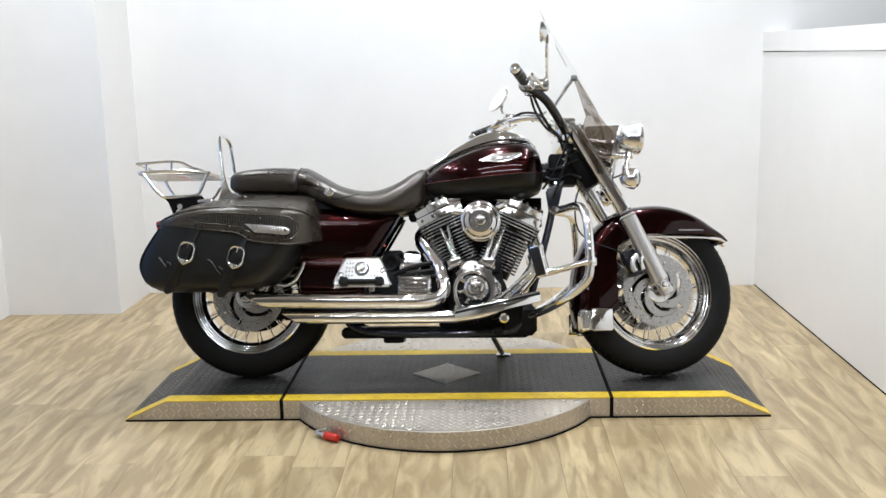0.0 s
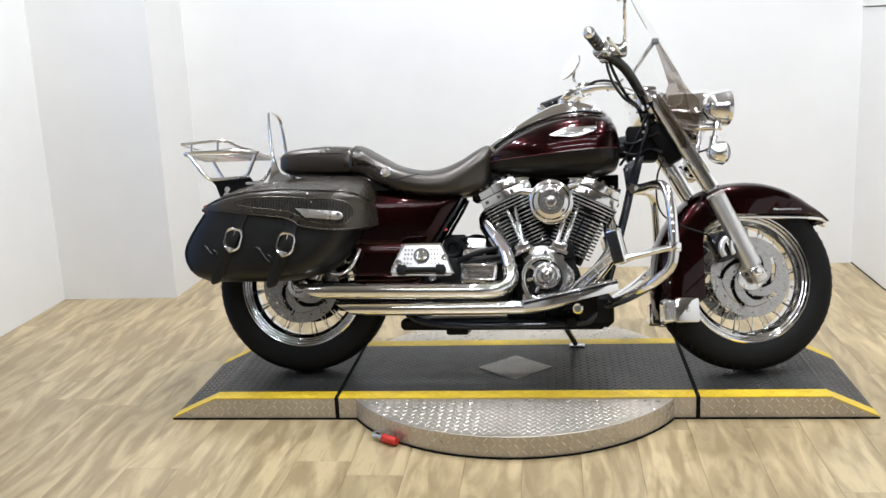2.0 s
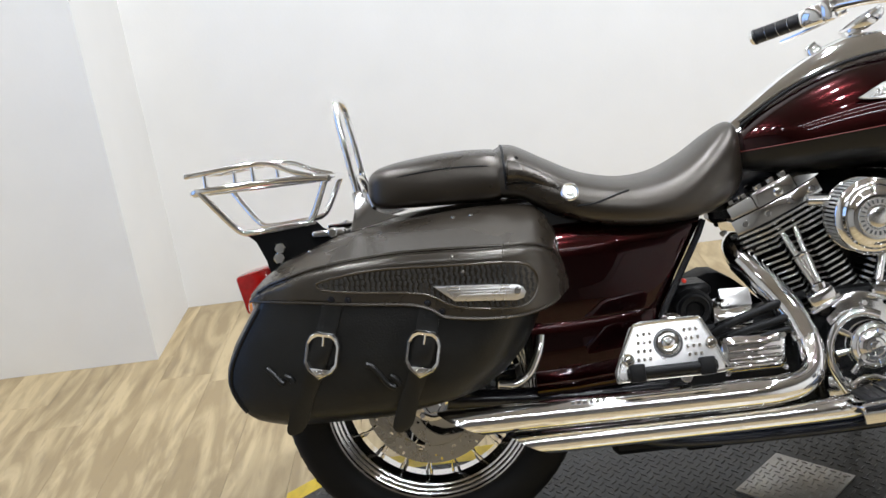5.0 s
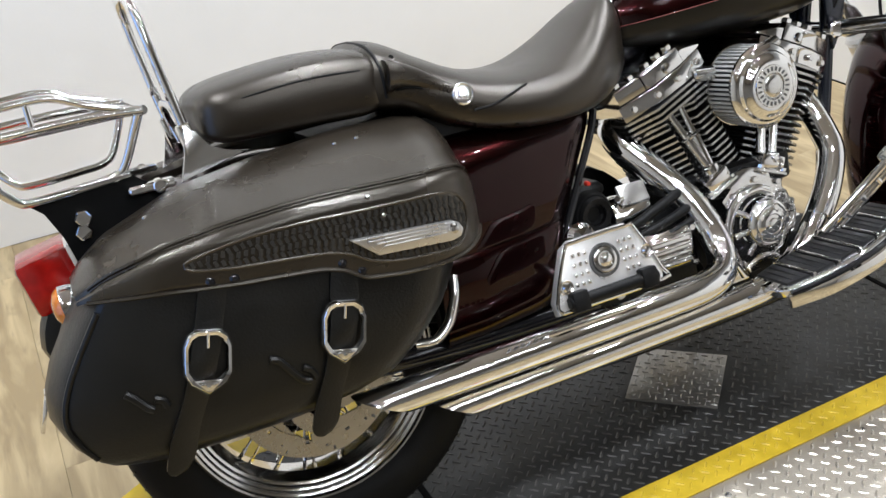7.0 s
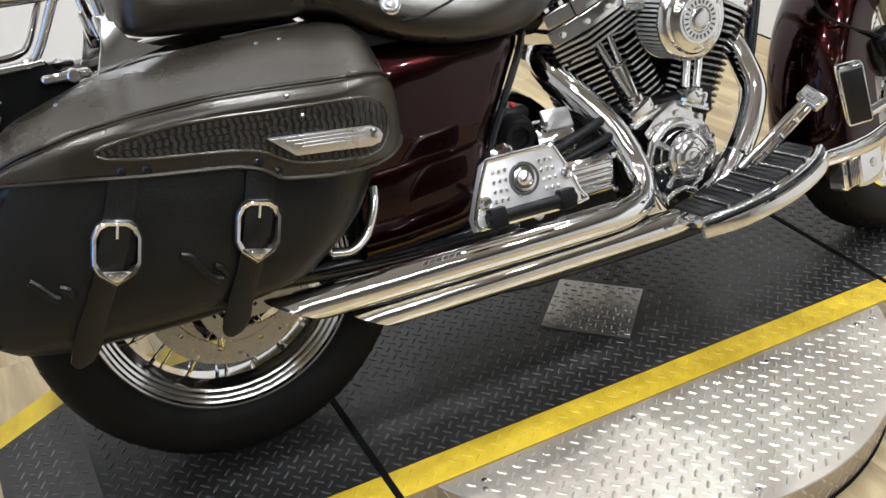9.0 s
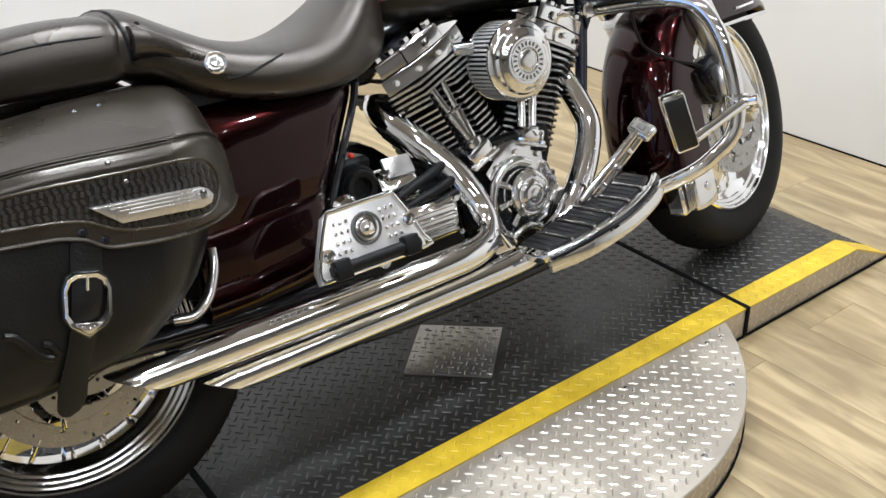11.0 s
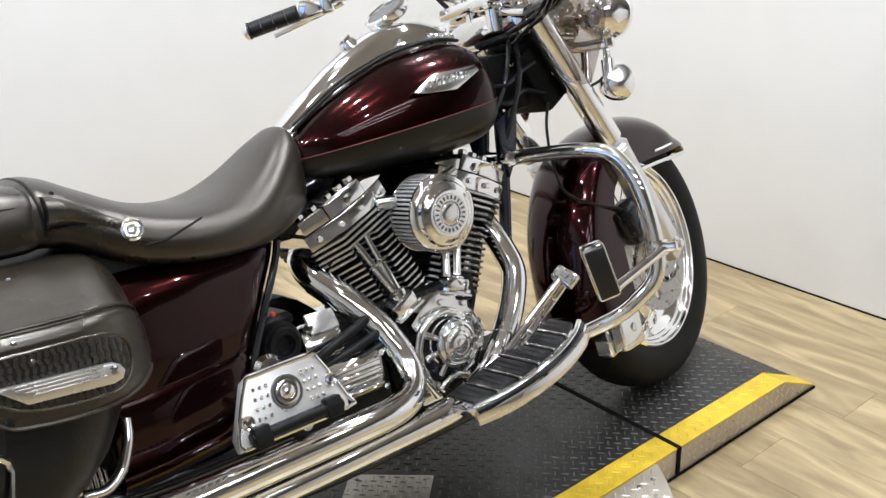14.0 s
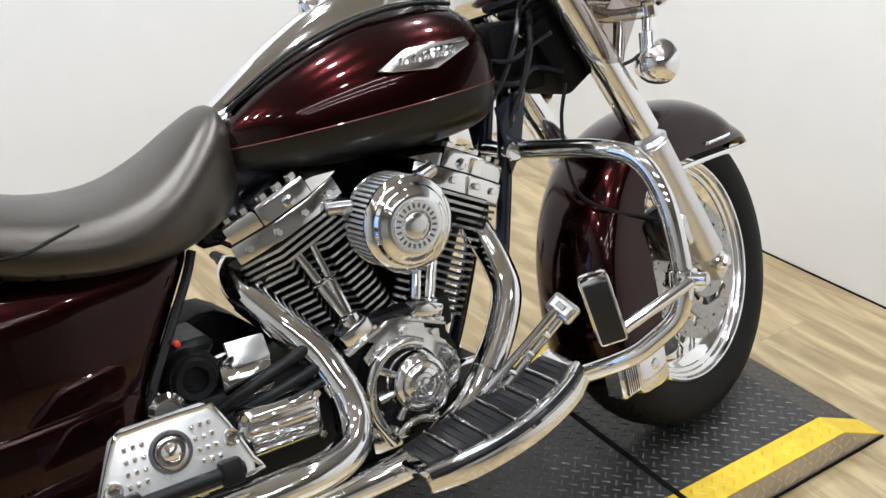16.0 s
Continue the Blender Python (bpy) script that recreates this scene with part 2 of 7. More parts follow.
def along(origin, axis, up=(0, 0, 1)):
    """A pose at origin whose z runs along axis."""
    z = Vector(axis).normalized()
    x = Vector(up).cross(z)
    if x.length < 1e-4:
        x = Vector((1, 0, 0)).cross(z)
    x.normalize()
    y = z.cross(x)
    m = Matrix((x, y, z)).transposed().to_4x4()
    m.translation = Vector(origin)
    return m


def lathe(profile, n=36, closed=False):
    """Turn (radius, height) pairs round z."""
    bm = bmesh.new()
    rings = []
    for r, h in profile:
        if r < 1e-5:
            rings.append([bm.verts.new((0, 0, h))])
        else:
            rings.append([bm.verts.new((r * math.cos(2 * math.pi * k / n), r * math.sin(2 * math.pi * k / n), h)) for k in range(n)])
    pairs = list(zip(rings, rings[1:])) + ([(rings[-1], rings[0])] if closed else [])
    for a, b in pairs:
        for k in range(n):
            j = (k + 1) % n
            if len(a) == 1 and len(b) == 1:
                continue
            if len(a) == 1:
                bm.faces.new((a[0], b[j], b[k]))
            elif len(b) == 1:
                bm.faces.new((a[k], a[j], b[0]))
            else:
                bm.faces.new((a[k], a[j], b[j], b[k]))
    return bm


def rod(a, b, r, n=12, r2=None):
    a, b = Vector(a), Vector(b)
    h = (b - a).length
    r2 = r if r2 is None else r2
    c = min(r, r2) * 0.2
    return put(lathe([(0, 0), (r - c, 0), (r, c), (r2, h - c), (r2 - c, h), (0, h)], n), along(a, b - a))


def spline(pts, samples=6):
    p = [Vector(q) for q in pts]
    if len(p) < 3:
        return p
    p = [p[0] * 2 - p[1]] + p + [p[-1] * 2 - p[-2]]
    out = []
    for i in range(1, len(p) - 2):
        for k in range(samples):
            t = k / samples
            a, b, c, d = p[i - 1:i + 3]
            out.append(0.5 * (2 * b + (c - a) * t + (2 * a - 5 * b + 4 * c - d) * t * t + (3 * b - a - 3 * c + d) * t ** 3))
    return out + [p[-2]]


def tube(pts, r, n=12, samples=6, r_end=None, cap=True):
    """A bent pipe along a smooth line through pts."""
    path = spline(pts, samples)
    bm = bmesh.new()
    rings = []
    up = Vector((0.123, 0.31, 0.94))
    for i, p in enumerate(path):
        d = (path[min(i + 1, len(path) - 1)] - path[max(i - 1, 0)]).normalized()
        x = (up - d * up.dot(d)).normalized()
        up = x
        y = d.cross(x)
        rad = r if r_end is None else r + (r_end - r) * i / (len(path) - 1)
        rings.append([bm.verts.new(p + (x * math.cos(2 * math.pi * k / n) + y * math.sin(2 * math.pi * k / n)) * rad) for k in range(n)])
    for a, b in zip(rings, rings[1:]):
        for k in range(n):
            bm.faces.new((a[k], a[(k + 1) % n], b[(k + 1) % n], b[k]))
    if cap:
        bm.faces.new(rings[0][::-1])
        bm.faces.new(rings[-1])
    return bm


def loft(rings, closed=True, cap=True):
    bm = bmesh.new()
    vs = [[bm.verts.new(p) for p in ring] for ring in rings]
    n = len(vs[0])
    for a, b in zip(vs, vs[1:]):
        for k in range(n if closed else n - 1):
            bm.faces.new((a[k], a[(k + 1) % n], b[(k + 1) % n], b[k]))
    if cap and closed:
        bm.faces.new(vs[0][::-1])
        bm.faces.new(vs[-1])
    return bm


def between(rows, x):
    """Linear look-up in rows of (x, value, value...)."""
    if x <= rows[0][0]:
        return rows[0][1:]
    for a, b in zip(rows, rows[1:]):
        if x <= b[0]:
            t = (x - a[0]) / (b[0] - a[0])
            return tuple(p + (q - p) * t for p, q in zip(a[1:], b[1:]))
    return rows[-1][1:]


def smooth_rows(rows, per=4):
    pts = [np.array(r, float) for r in rows]
    p = [2 * pts[0] - pts[1]] + pts + [2 * pts[-1] - pts[-2]]
    out = []
    for i in range(1, len(p) - 2):
        for k in range(per):
            t = k / per
            a, b, c, d = p[i - 1:i + 3]
            out.append(tuple(0.5 * (2 * b + (c - a) * t + (2 * a - 5 * b + 4 * c - d) * t * t + (3 * b - a - 3 * c + d) * t ** 3)))
    return out + [tuple(pts[-1])]


def prism(outline, depth, bev=0.0, seg=2):
    """A flat outline in x and y, raised by depth along z."""
    bm = bmesh.new()
    lo = [bm.verts.new((x, y, 0)) for x, y in outline]
    hi = [bm.verts.new((x, y, depth)) for x, y in outline]
    n = len(lo)
    bm.faces.new(lo[::-1])
    top = bm.faces.new(hi)
    for k in range(n):
        bm.faces.new((lo[k], lo[(k + 1) % n], hi[(k + 1) % n], hi[k]))
    if bev:
        bmesh.ops.bevel(bm, geom=list(top.edges), offset=bev, segments=seg, profile=0.5, affect="EDGES")
    return bm


def side_plate(outline, y, depth, bev=0.0):
    """A plate from an outline in x and z, on the plane y, that grows towards -y."""
    return put(prism(outline, depth, bev), Matrix(((1, 0, 0, 0), (0, 0, -1, y), (0, 1, 0, 0), (0, 0, 0, 1))))


def empty(name, m, label, category, **tags):
    e = new(name)
    e.matrix_world = m
    return tagged(e, label, category, **tags)


# ---- room ----
XL, XR, YB, YF = -1.64, 2.455, 1.60, -7.0
PRX, PRY = -1.03, 1.128
def wall(name, x0, x1, y0, y1, z0, z1, mat, label):
    return tagged(part(name, bounds(x0, x1, y0, y1, z0, z1), mat), label, "wall", kind="structure")


floor = tagged(part("floor", bounds(XL - 0.2, 4.4, YF - 0.2, YB + 0.2, -0.12, -0.004), JOINT),
               "light oak vinyl plank floor with grey-brown grain", "floor", kind="structure")
wall("wall_north", XL - 0.2, 4.4, YB, YB + 0.15, 0.0005, CEIL, WHITE, "plain white painted back wall")
wall("wall_north_projection", XL, PRX, PRY, YB, 0.0005, CEIL, WHITE, "white painted boxed-out corner of the wall")
DY0, DY1, DZ = -1.0, 0.2, 2.1
wall("wall_west", XL - 0.15, XL, 0.47, YB, 0.0005, CEIL, WHITE, "white painted side wall")
wall("wall_west_pier", XL - 0.15, XL, DY1, 0.47, 0.0005, CEIL, REARWALL, "grey painted pier beside the door")
wall("wall_west_rear", XL - 0.15, XL, YF, DY0, 0.0005, CEIL, GREYWALL, "grey painted side wall")
wall("wall_west_lintel", XL - 0.15, XL, DY0, DY1, DZ, CEIL, GREYWALL, "grey painted wall over the door")
door = tagged(part("door_1", join(bounds(XL - 0.10, XL - 0.05, DY0, DY0 + 0.07, 0, DZ, 0.004), bounds(XL - 0.10, XL - 0.05, DY1 - 0.07, DY1, 0, DZ, 0.004), bounds(XL - 0.10, XL - 0.05, DY0 + 0.07, DY1 - 0.07, DZ - 0.07, DZ, 0.004), bounds(XL - 0.10, XL - 0.05, DY0 + 0.07, DY1 - 0.07, 0, 0.1, 0.004)), BLACK_GLOSS),
              "glazed outer door in a black frame", "door", kind="structure")
part("door_pane", bounds(XL - 0.14, XL - 0.12, DY0, DY1, 0, DZ), DAYLIGHT, door, "pane full of bluish daylight")
wall("wall_south", XL - 0.2, 4.4, YF - 0.15, YF, 0.0, CEIL, REARWALL, "grey painted showroom wall")
wall("wall_east", 4.2, 4.35, YF, YB, 0.0, CEIL, GREYWALL, "grey painted wall past the half wall")
wall("half_wall_east", XR, XR + 0.13, YF, YB, 0.006, 1.300, WHITE, "white painted half wall")
wall("half_wall_cap", XR - 0.006, XR + 0.15, YF, YB, 1.306, 1.405, WHITE, "white painted cap on the half wall")
tagged(part("floor_gap_east", bounds(XR - 0.002, XR + 0.1, YF, YB, -0.003, 0.0045), DARK_GAP), "dark gap at the foot of the half wall", "trim", kind="structure")
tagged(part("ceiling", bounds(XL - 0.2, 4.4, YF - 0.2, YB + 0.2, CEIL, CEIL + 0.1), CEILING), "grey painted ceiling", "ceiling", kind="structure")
for lx, ly in LAMPS:
    t = empty("downlight", pose(lx, ly, CEIL), "round white downlight set in the ceiling", "ceiling light", group="downlights")
    part("trim_ring", put(lathe([(0.085, 0), (0.11, 0), (0.112, -0.008), (0.09, -0.03), (0.085, -0.028)], 24, True), Matrix()), WHITE, t)
for lx, ly in TUBES:
    t = empty("batten_light", pose(lx, ly, CEIL), "white linear batten light under the ceiling", "ceiling light", group="batten lights")
    part("housing", bounds(-0.62, 0.62, -0.05, 0.05, -0.07, 0.0, 0.006), WHITE, t)

# ---- lift platform ----
PX0, PX1, SEAM0, SEAM1, PY0, PY1, PH, RAMP = -0.437, 1.955, 0.154, 1.375, -0.455, 0.155, 0.075, 0.155
STRIPE = 0.062
lift = empty("lift_platform", pose(0, 0, 0), "low lift platform with black tread decks and yellow edges", "platform")


def tread_mesh(name, cells, mat, parent, length=0.021, width=0.0055, height=0.0016, kind="stuff"):
    """Raised lozenges at (place, normal, tangent, turn)."""
    verts, faces = [], []
    for o, nrm, tan, turn in cells:
        o, nrm, tan = Vector(o), Vector(nrm), Vector(tan)
        bit = nrm.cross(tan)
        a = tan * math.cos(turn) + bit * math.sin(turn)
        b = nrm.cross(a)
        i = len(verts)
        for u, v, h in ((-1, 0, 0), (-0.5, -1, 0), (0.5, -1, 0), (1, 0, 0), (0.5, 1, 0), (-0.5, 1, 0), (-0.6, 0, 1), (0.6, 0, 1)):
            verts.append(tuple(o + a * (u * length / 2) + b * (v * width / 2) + nrm * (h * height)))
        faces += [(i, i + 1, i + 6), (i + 1, i + 2, i + 7, i + 6), (i + 2, i + 3, i + 7), (i + 3, i + 4, i + 7), (i + 4, i + 5, i + 6, i + 7), (i + 5, i, i + 6)]
    me = bpy.data.meshes.new(name)
    me.from_pydata(verts, [], faces)
    me.materials.append(mat)
    ob = new(name, me)
    ob.parent = parent
    return tagged(ob, kind=kind)


def tread_cells(x0, x1, y0, y1, z, keep=None, pitch=0.0205, slope=None):
    """Bars that meet end to side, on a lattice turned by 45 degrees."""
    out = []
    q = pitch / math.sqrt(2)
    n = int((abs(x1 - x0) + abs(y1 - y0)) / pitch) + 4
    for u in range(-n, n):
        for v in range(-n, n):
            x, y = (x0 + x1) / 2 + (u - v) * q, (y0 + y1) / 2 + (u + v) * q
            if not (x0 + 0.006 < x < x1 - 0.006 and y0 + 0.004 < y < y1 - 0.004) or (keep and not keep(x, y)):
                continue
            turn = radians(45 if (u + v) % 2 else -45)
            if slope:
                out.append((slope[0](x, y), slope[1], slope[2], turn))
            else:
                out.append(((x, y, z), (0, 0, 1), (1, 0, 0), turn))
    return out


def in_diamond(x, y, m=0.0):
    return abs(x - 0.76) / (0.134 + m) + abs(y + 0.166) / (0.126 + m) < 1


def deck(name, x0, x1, ramp):
    """A deck section: body, tread sheet, two yellow edges. ramp: -1 slopes at its low x, 1 at its high x, 0 level."""
    xa, xb = (x0 + RAMP if ramp < 0 else x0), (x1 - RAMP if ramp > 0 else x1)
    prof = [(x0, 0.005)] + ([(xa, PH)] if ramp < 0 else [(x0, PH)]) + ([(xb, PH), (x1, 0.005)] if ramp > 0 else [(x1, PH)])
    if ramp >= 0:
        prof = [(x0, 0.005), (x0, PH)] + prof[2:]
    if ramp <= 0:
        prof = prof + [(x1, 0.005)]
    bm = bmesh.new()
    lo, hi = [bm.verts.new((x, PY0, z)) for x, z in prof], [bm.verts.new((x, PY1, z)) for x, z in prof]
    bm.faces.new(lo)
    bm.faces.new(hi[::-1])
    for k in range(len(prof)):
        j = (k + 1) % len(prof)
        bm.faces.new((lo[k], hi[k], hi[j], lo[j]))
    body = part(name, bm, ALU_PLATE, lift, "aluminium tread plate sides")
    part("base_strip", bounds(x0, x1, PY0 - 0.004, PY1 + 0.004, 0.0, 0.0055), DARK_GAP, body, "black rubber foot strip")
    top = prof[(0 if ramp < 0 else 1):(None if ramp > 0 else -1)]

    def sheet(nm, y0, y1, mat, lift_z, label):
        b = bmesh.new()
        rows = []
        for x, z in top:
            rows.append([b.verts.new((x, y0, z + lift_z)), b.verts.new((x, y1, z + lift_z))])
        low = [[b.verts.new((v.co.x, v.co.y, v.co.z - lift_z + 0.0002)) for v in r] for r in rows]
        for (a, c), (d, e) in zip(zip(rows, low), zip(rows[1:], low[1:])):
            b.faces.new((a[0], d[0], d[1], a[1]))
            b.faces.new((a[0], c[0], e[0], d[0]))
            b.faces.new((a[1], d[1], e[1], c[1]))
        for r, lw in ((rows[0], low[0]), (rows[-1], low[-1])):
            b.faces.new((r[0], r[1], lw[1], lw[0]))
        return part(nm, b, mat, body, label, 10)

    sheet("tread_mat", PY0 + STRIPE, PY1 - STRIPE, MAT_BLACK, 0.003, "worn black tread coating")
    sheet("edge_stripe", PY0 - 0.001, PY0 + STRIPE, YELLOW, 0.0036, "bright yellow safety stripe")
    sheet("edge_stripe", PY1 - STRIPE, PY1 + 0.001, YELLOW, 0.0036, "bright yellow safety stripe")
    z = PH + 0.003
    tread_mesh("black_treads", tread_cells(xa, xb, PY0 + STRIPE + 0.004, PY1 - STRIPE, z, (lambda x, y: not in_diamond(x, y, 0.012)) if not ramp else None), TREAD_BLACK, body)
    tread_mesh("yellow_treads", tread_cells(xa, xb, PY0 + 0.004, PY0 + STRIPE, z + 0.0006), YELLOW, body)
    if ramp:
        s = (PH - 0.005) / RAMP
        nrm = Vector((s * ramp, 0, 1)).normalized()
        tan = Vector((1, 0, -s * ramp)).normalized()
        x_edge = xa if ramp < 0 else xb
        fn = lambda x, y: (x, y, PH + 0.003 - abs(x - x_edge) * s)
        lo_x, hi_x = (x0 + 0.01, xa) if ramp < 0 else (xb, x1 - 0.01)
        tread_mesh("ramp_treads", tread_cells(lo_x, hi_x, PY0 + STRIPE + 0.004, PY1 - STRIPE, 0, None, slope=(fn, nrm, tan)), TREAD_BLACK, body)
    side = []
    for i in range(int((x1 - x0) / 0.024)):
        for j in range(3):
            x, zz = x0 + (i + 0.5) * 0.024, 0.02 + j * 0.021
            room = min((x - x0) if ramp < 0 else 9, (x1 - x) if ramp > 0 else 9)
            if zz + 0.012 < min(PH, 0.005 + room * (PH - 0.005) / RAMP):
                if ramp or x < SEAM0 + 0.10 or x > SEAM1 - 0.10:
                    side.append(((x, PY0, zz), (0, -1, 0), (1, 0, 0), radians(48 if (i + j) % 2 else -48)))
    tread_mesh("side_treads", side, ALU_TREAD, body, 0.024, 0.0052, 0.0013)
    return body


deck("rear_ramp_deck", PX0, SEAM0 - 0.004, -1)
deck("centre_deck", SEAM0 + 0.004, SEAM1 - 0.004, 0)
deck("front_ramp_deck", SEAM1 + 0.004, PX1, 1)
for xs in (SEAM0, SEAM1):
    part("seam_gasket", bounds(xs - 0.0065, xs + 0.0065, PY0 - 0.003, PY1 + 0.003, 0.0, PH + 0.0045), DARK_GAP, lift, "black rubber joint")
DC, DR = (0.76, -0.15), 0.618
disc = part("turntable_disc", put(lathe([(0, 0.005), (DR, 0.005), (DR, PH - 0.003), (DR - 0.002, PH - 0.001), (0, PH - 0.001)], 128), Matrix.Translation((*DC, 0))),
            ALU_PLATE, lift, "round aluminium tread plate disc")
part("base_strip", put(lathe([(DR - 0.02, 0.0), (DR + 0.004, 0.0), (DR + 0.004, 0.0055), (DR - 0.02, 0.0055)], 128, True), Matrix.Translation((*DC, 0))), DARK_GAP, disc, "black rubber foot strip")
inside = lambda x, y: math.hypot(x - DC[0], y - DC[1]) < DR - 0.014 and (y < PY0 - 0.012 or y > PY1 + 0.012)
tread_mesh("disc_treads", tread_cells(DC[0] - DR, DC[0] + DR, DC[1] - DR, DC[1] + DR, PH - 0.001, inside, 0.0215), ALU_TREAD, disc, 0.0215, 0.0060, 0.0017)
rim = []
for k in range(160):
    a = 2 * math.pi * k / 160
    for j in range(3):
        n3 = Vector((math.cos(a), math.sin(a), 0))
        rim.append((Vector((*DC, 0.02 + 0.021 * j)) + n3 * DR, n3, (-math.sin(a), math.cos(a), 0), radians(48 if (k + j) % 2 else -48)))
tread_mesh("rim_treads", rim, ALU_TREAD, disc, 0.024, 0.0052, 0.0013)
for a in (-160, -143, -120, -97, -75, -52, -35, -20):
    share("screw", mesh_of("screw", lathe([(0, 0.0026), (0.004, 0.0024), (0.0065, 0.0)], 10), STEEL), disc,
          Matrix.Translation((DC[0] + (DR - 0.03) * math.cos(radians(a)), DC[1] + (DR - 0.03) * math.sin(radians(a)), PH - 0.001)))
for sx in (0.30, 0.62, 0.95, 1.2):
    share("screw", mesh_of("screw", lathe([(0, 0.0026), (0.004, 0.0024), (0.0065, 0.0)], 10), STEEL), disc, Matrix.Translation((sx, PY0 - 0.03, PH - 0.001)))
dia = part("diamond_plate", put(prism([(-0.134, 0), (0, -0.126), (0.134, 0), (0, 0.126)], 0.004, 0.001), Matrix.Translation((0.76, -0.166, PH + 0.003))), GREY_PLATE, lift,
           "grey diamond-shaped tread plate cover")
tread_mesh("plate_treads", [((x, y, PH + 0.007), (0, 0, 1), (1, 0, 0), t) for (x, y, _), _, _, t in tread_cells(0.62, 0.9, -0.29, -0.04, 0, lambda x, y: in_diamond(x, y, -0.010), 0.0165)], GREY_PLATE, dia, 0.0165, 0.0042)
for dx, dy in ((-0.112, 0), (0.112, 0), (0, 0.1), (0, -0.1)):
    share("screw", mesh_of("screw", lathe([(0, 0.0026), (0.004, 0.0024), (0.0055, 0.0)], 10), GREY_PLATE), dia, Matrix.Translation((0.76 + dx, -0.165 + dy, PH + 0.007)))

# air coupling lying at the foot of the disc
cpl = empty("air_coupling", pose(0.345, -0.645, 0, 0, 0, -32), "small red and steel air hose coupling on the floor", "coupling")
part("sleeve", put(lathe([(0, 0), (0.013, 0), (0.015, 0.004), (0.013, 0.02), (0.015, 0.035), (0.013, 0.058), (0, 0.06)], 16), along((0, 0, 0.016), (1, 0, 0))), RED_PLASTIC, cpl, "red ribbed sleeve")
part("nipple", put(lathe([(0, 0), (0.006, 0), (0.009, 0.01), (0.006, 0.02), (0.01, 0.035), (0.01, 0.045), (0, 0.045)], 12), along((-0.044, 0, 0.016), (1, 0, 0))), CAST, cpl, "steel nipple")
part("lever", put(rbox(0.05, 0.008, 0.004, 0.0015), pose(-0.03, 0.012, 0.028, 0, -20, 20)), CAST, cpl)


# ---- motorcycle ----
bike = empty("motorcycle", pose(-0.0115, -0.178, 0.0895, -14, 0, -1.2), "burgundy touring motorcycle with chrome engine leaning on its side stand", "motorcycle")
AXLE_R, AXLE_F = Vector((0, -0.012, 0.312)), Vector((1.5766, 0.004, 0.301))
FENDER_C = Vector((1.608, -0.005, 0.318))
STEER = radians(15)
HEAD = Vector((1.30, 0, 0.92))
SM = Matrix.Translation(HEAD + Vector((0, 0.022, 0.010))) @ Matrix.Rotation(STEER, 4, Vector((-0.49, 0, 0.87)).normalized()) @ Matrix.Translation(-HEAD)
SIDE = along((0, 0, 0), (0, -1, 0), (0, 0, 1))


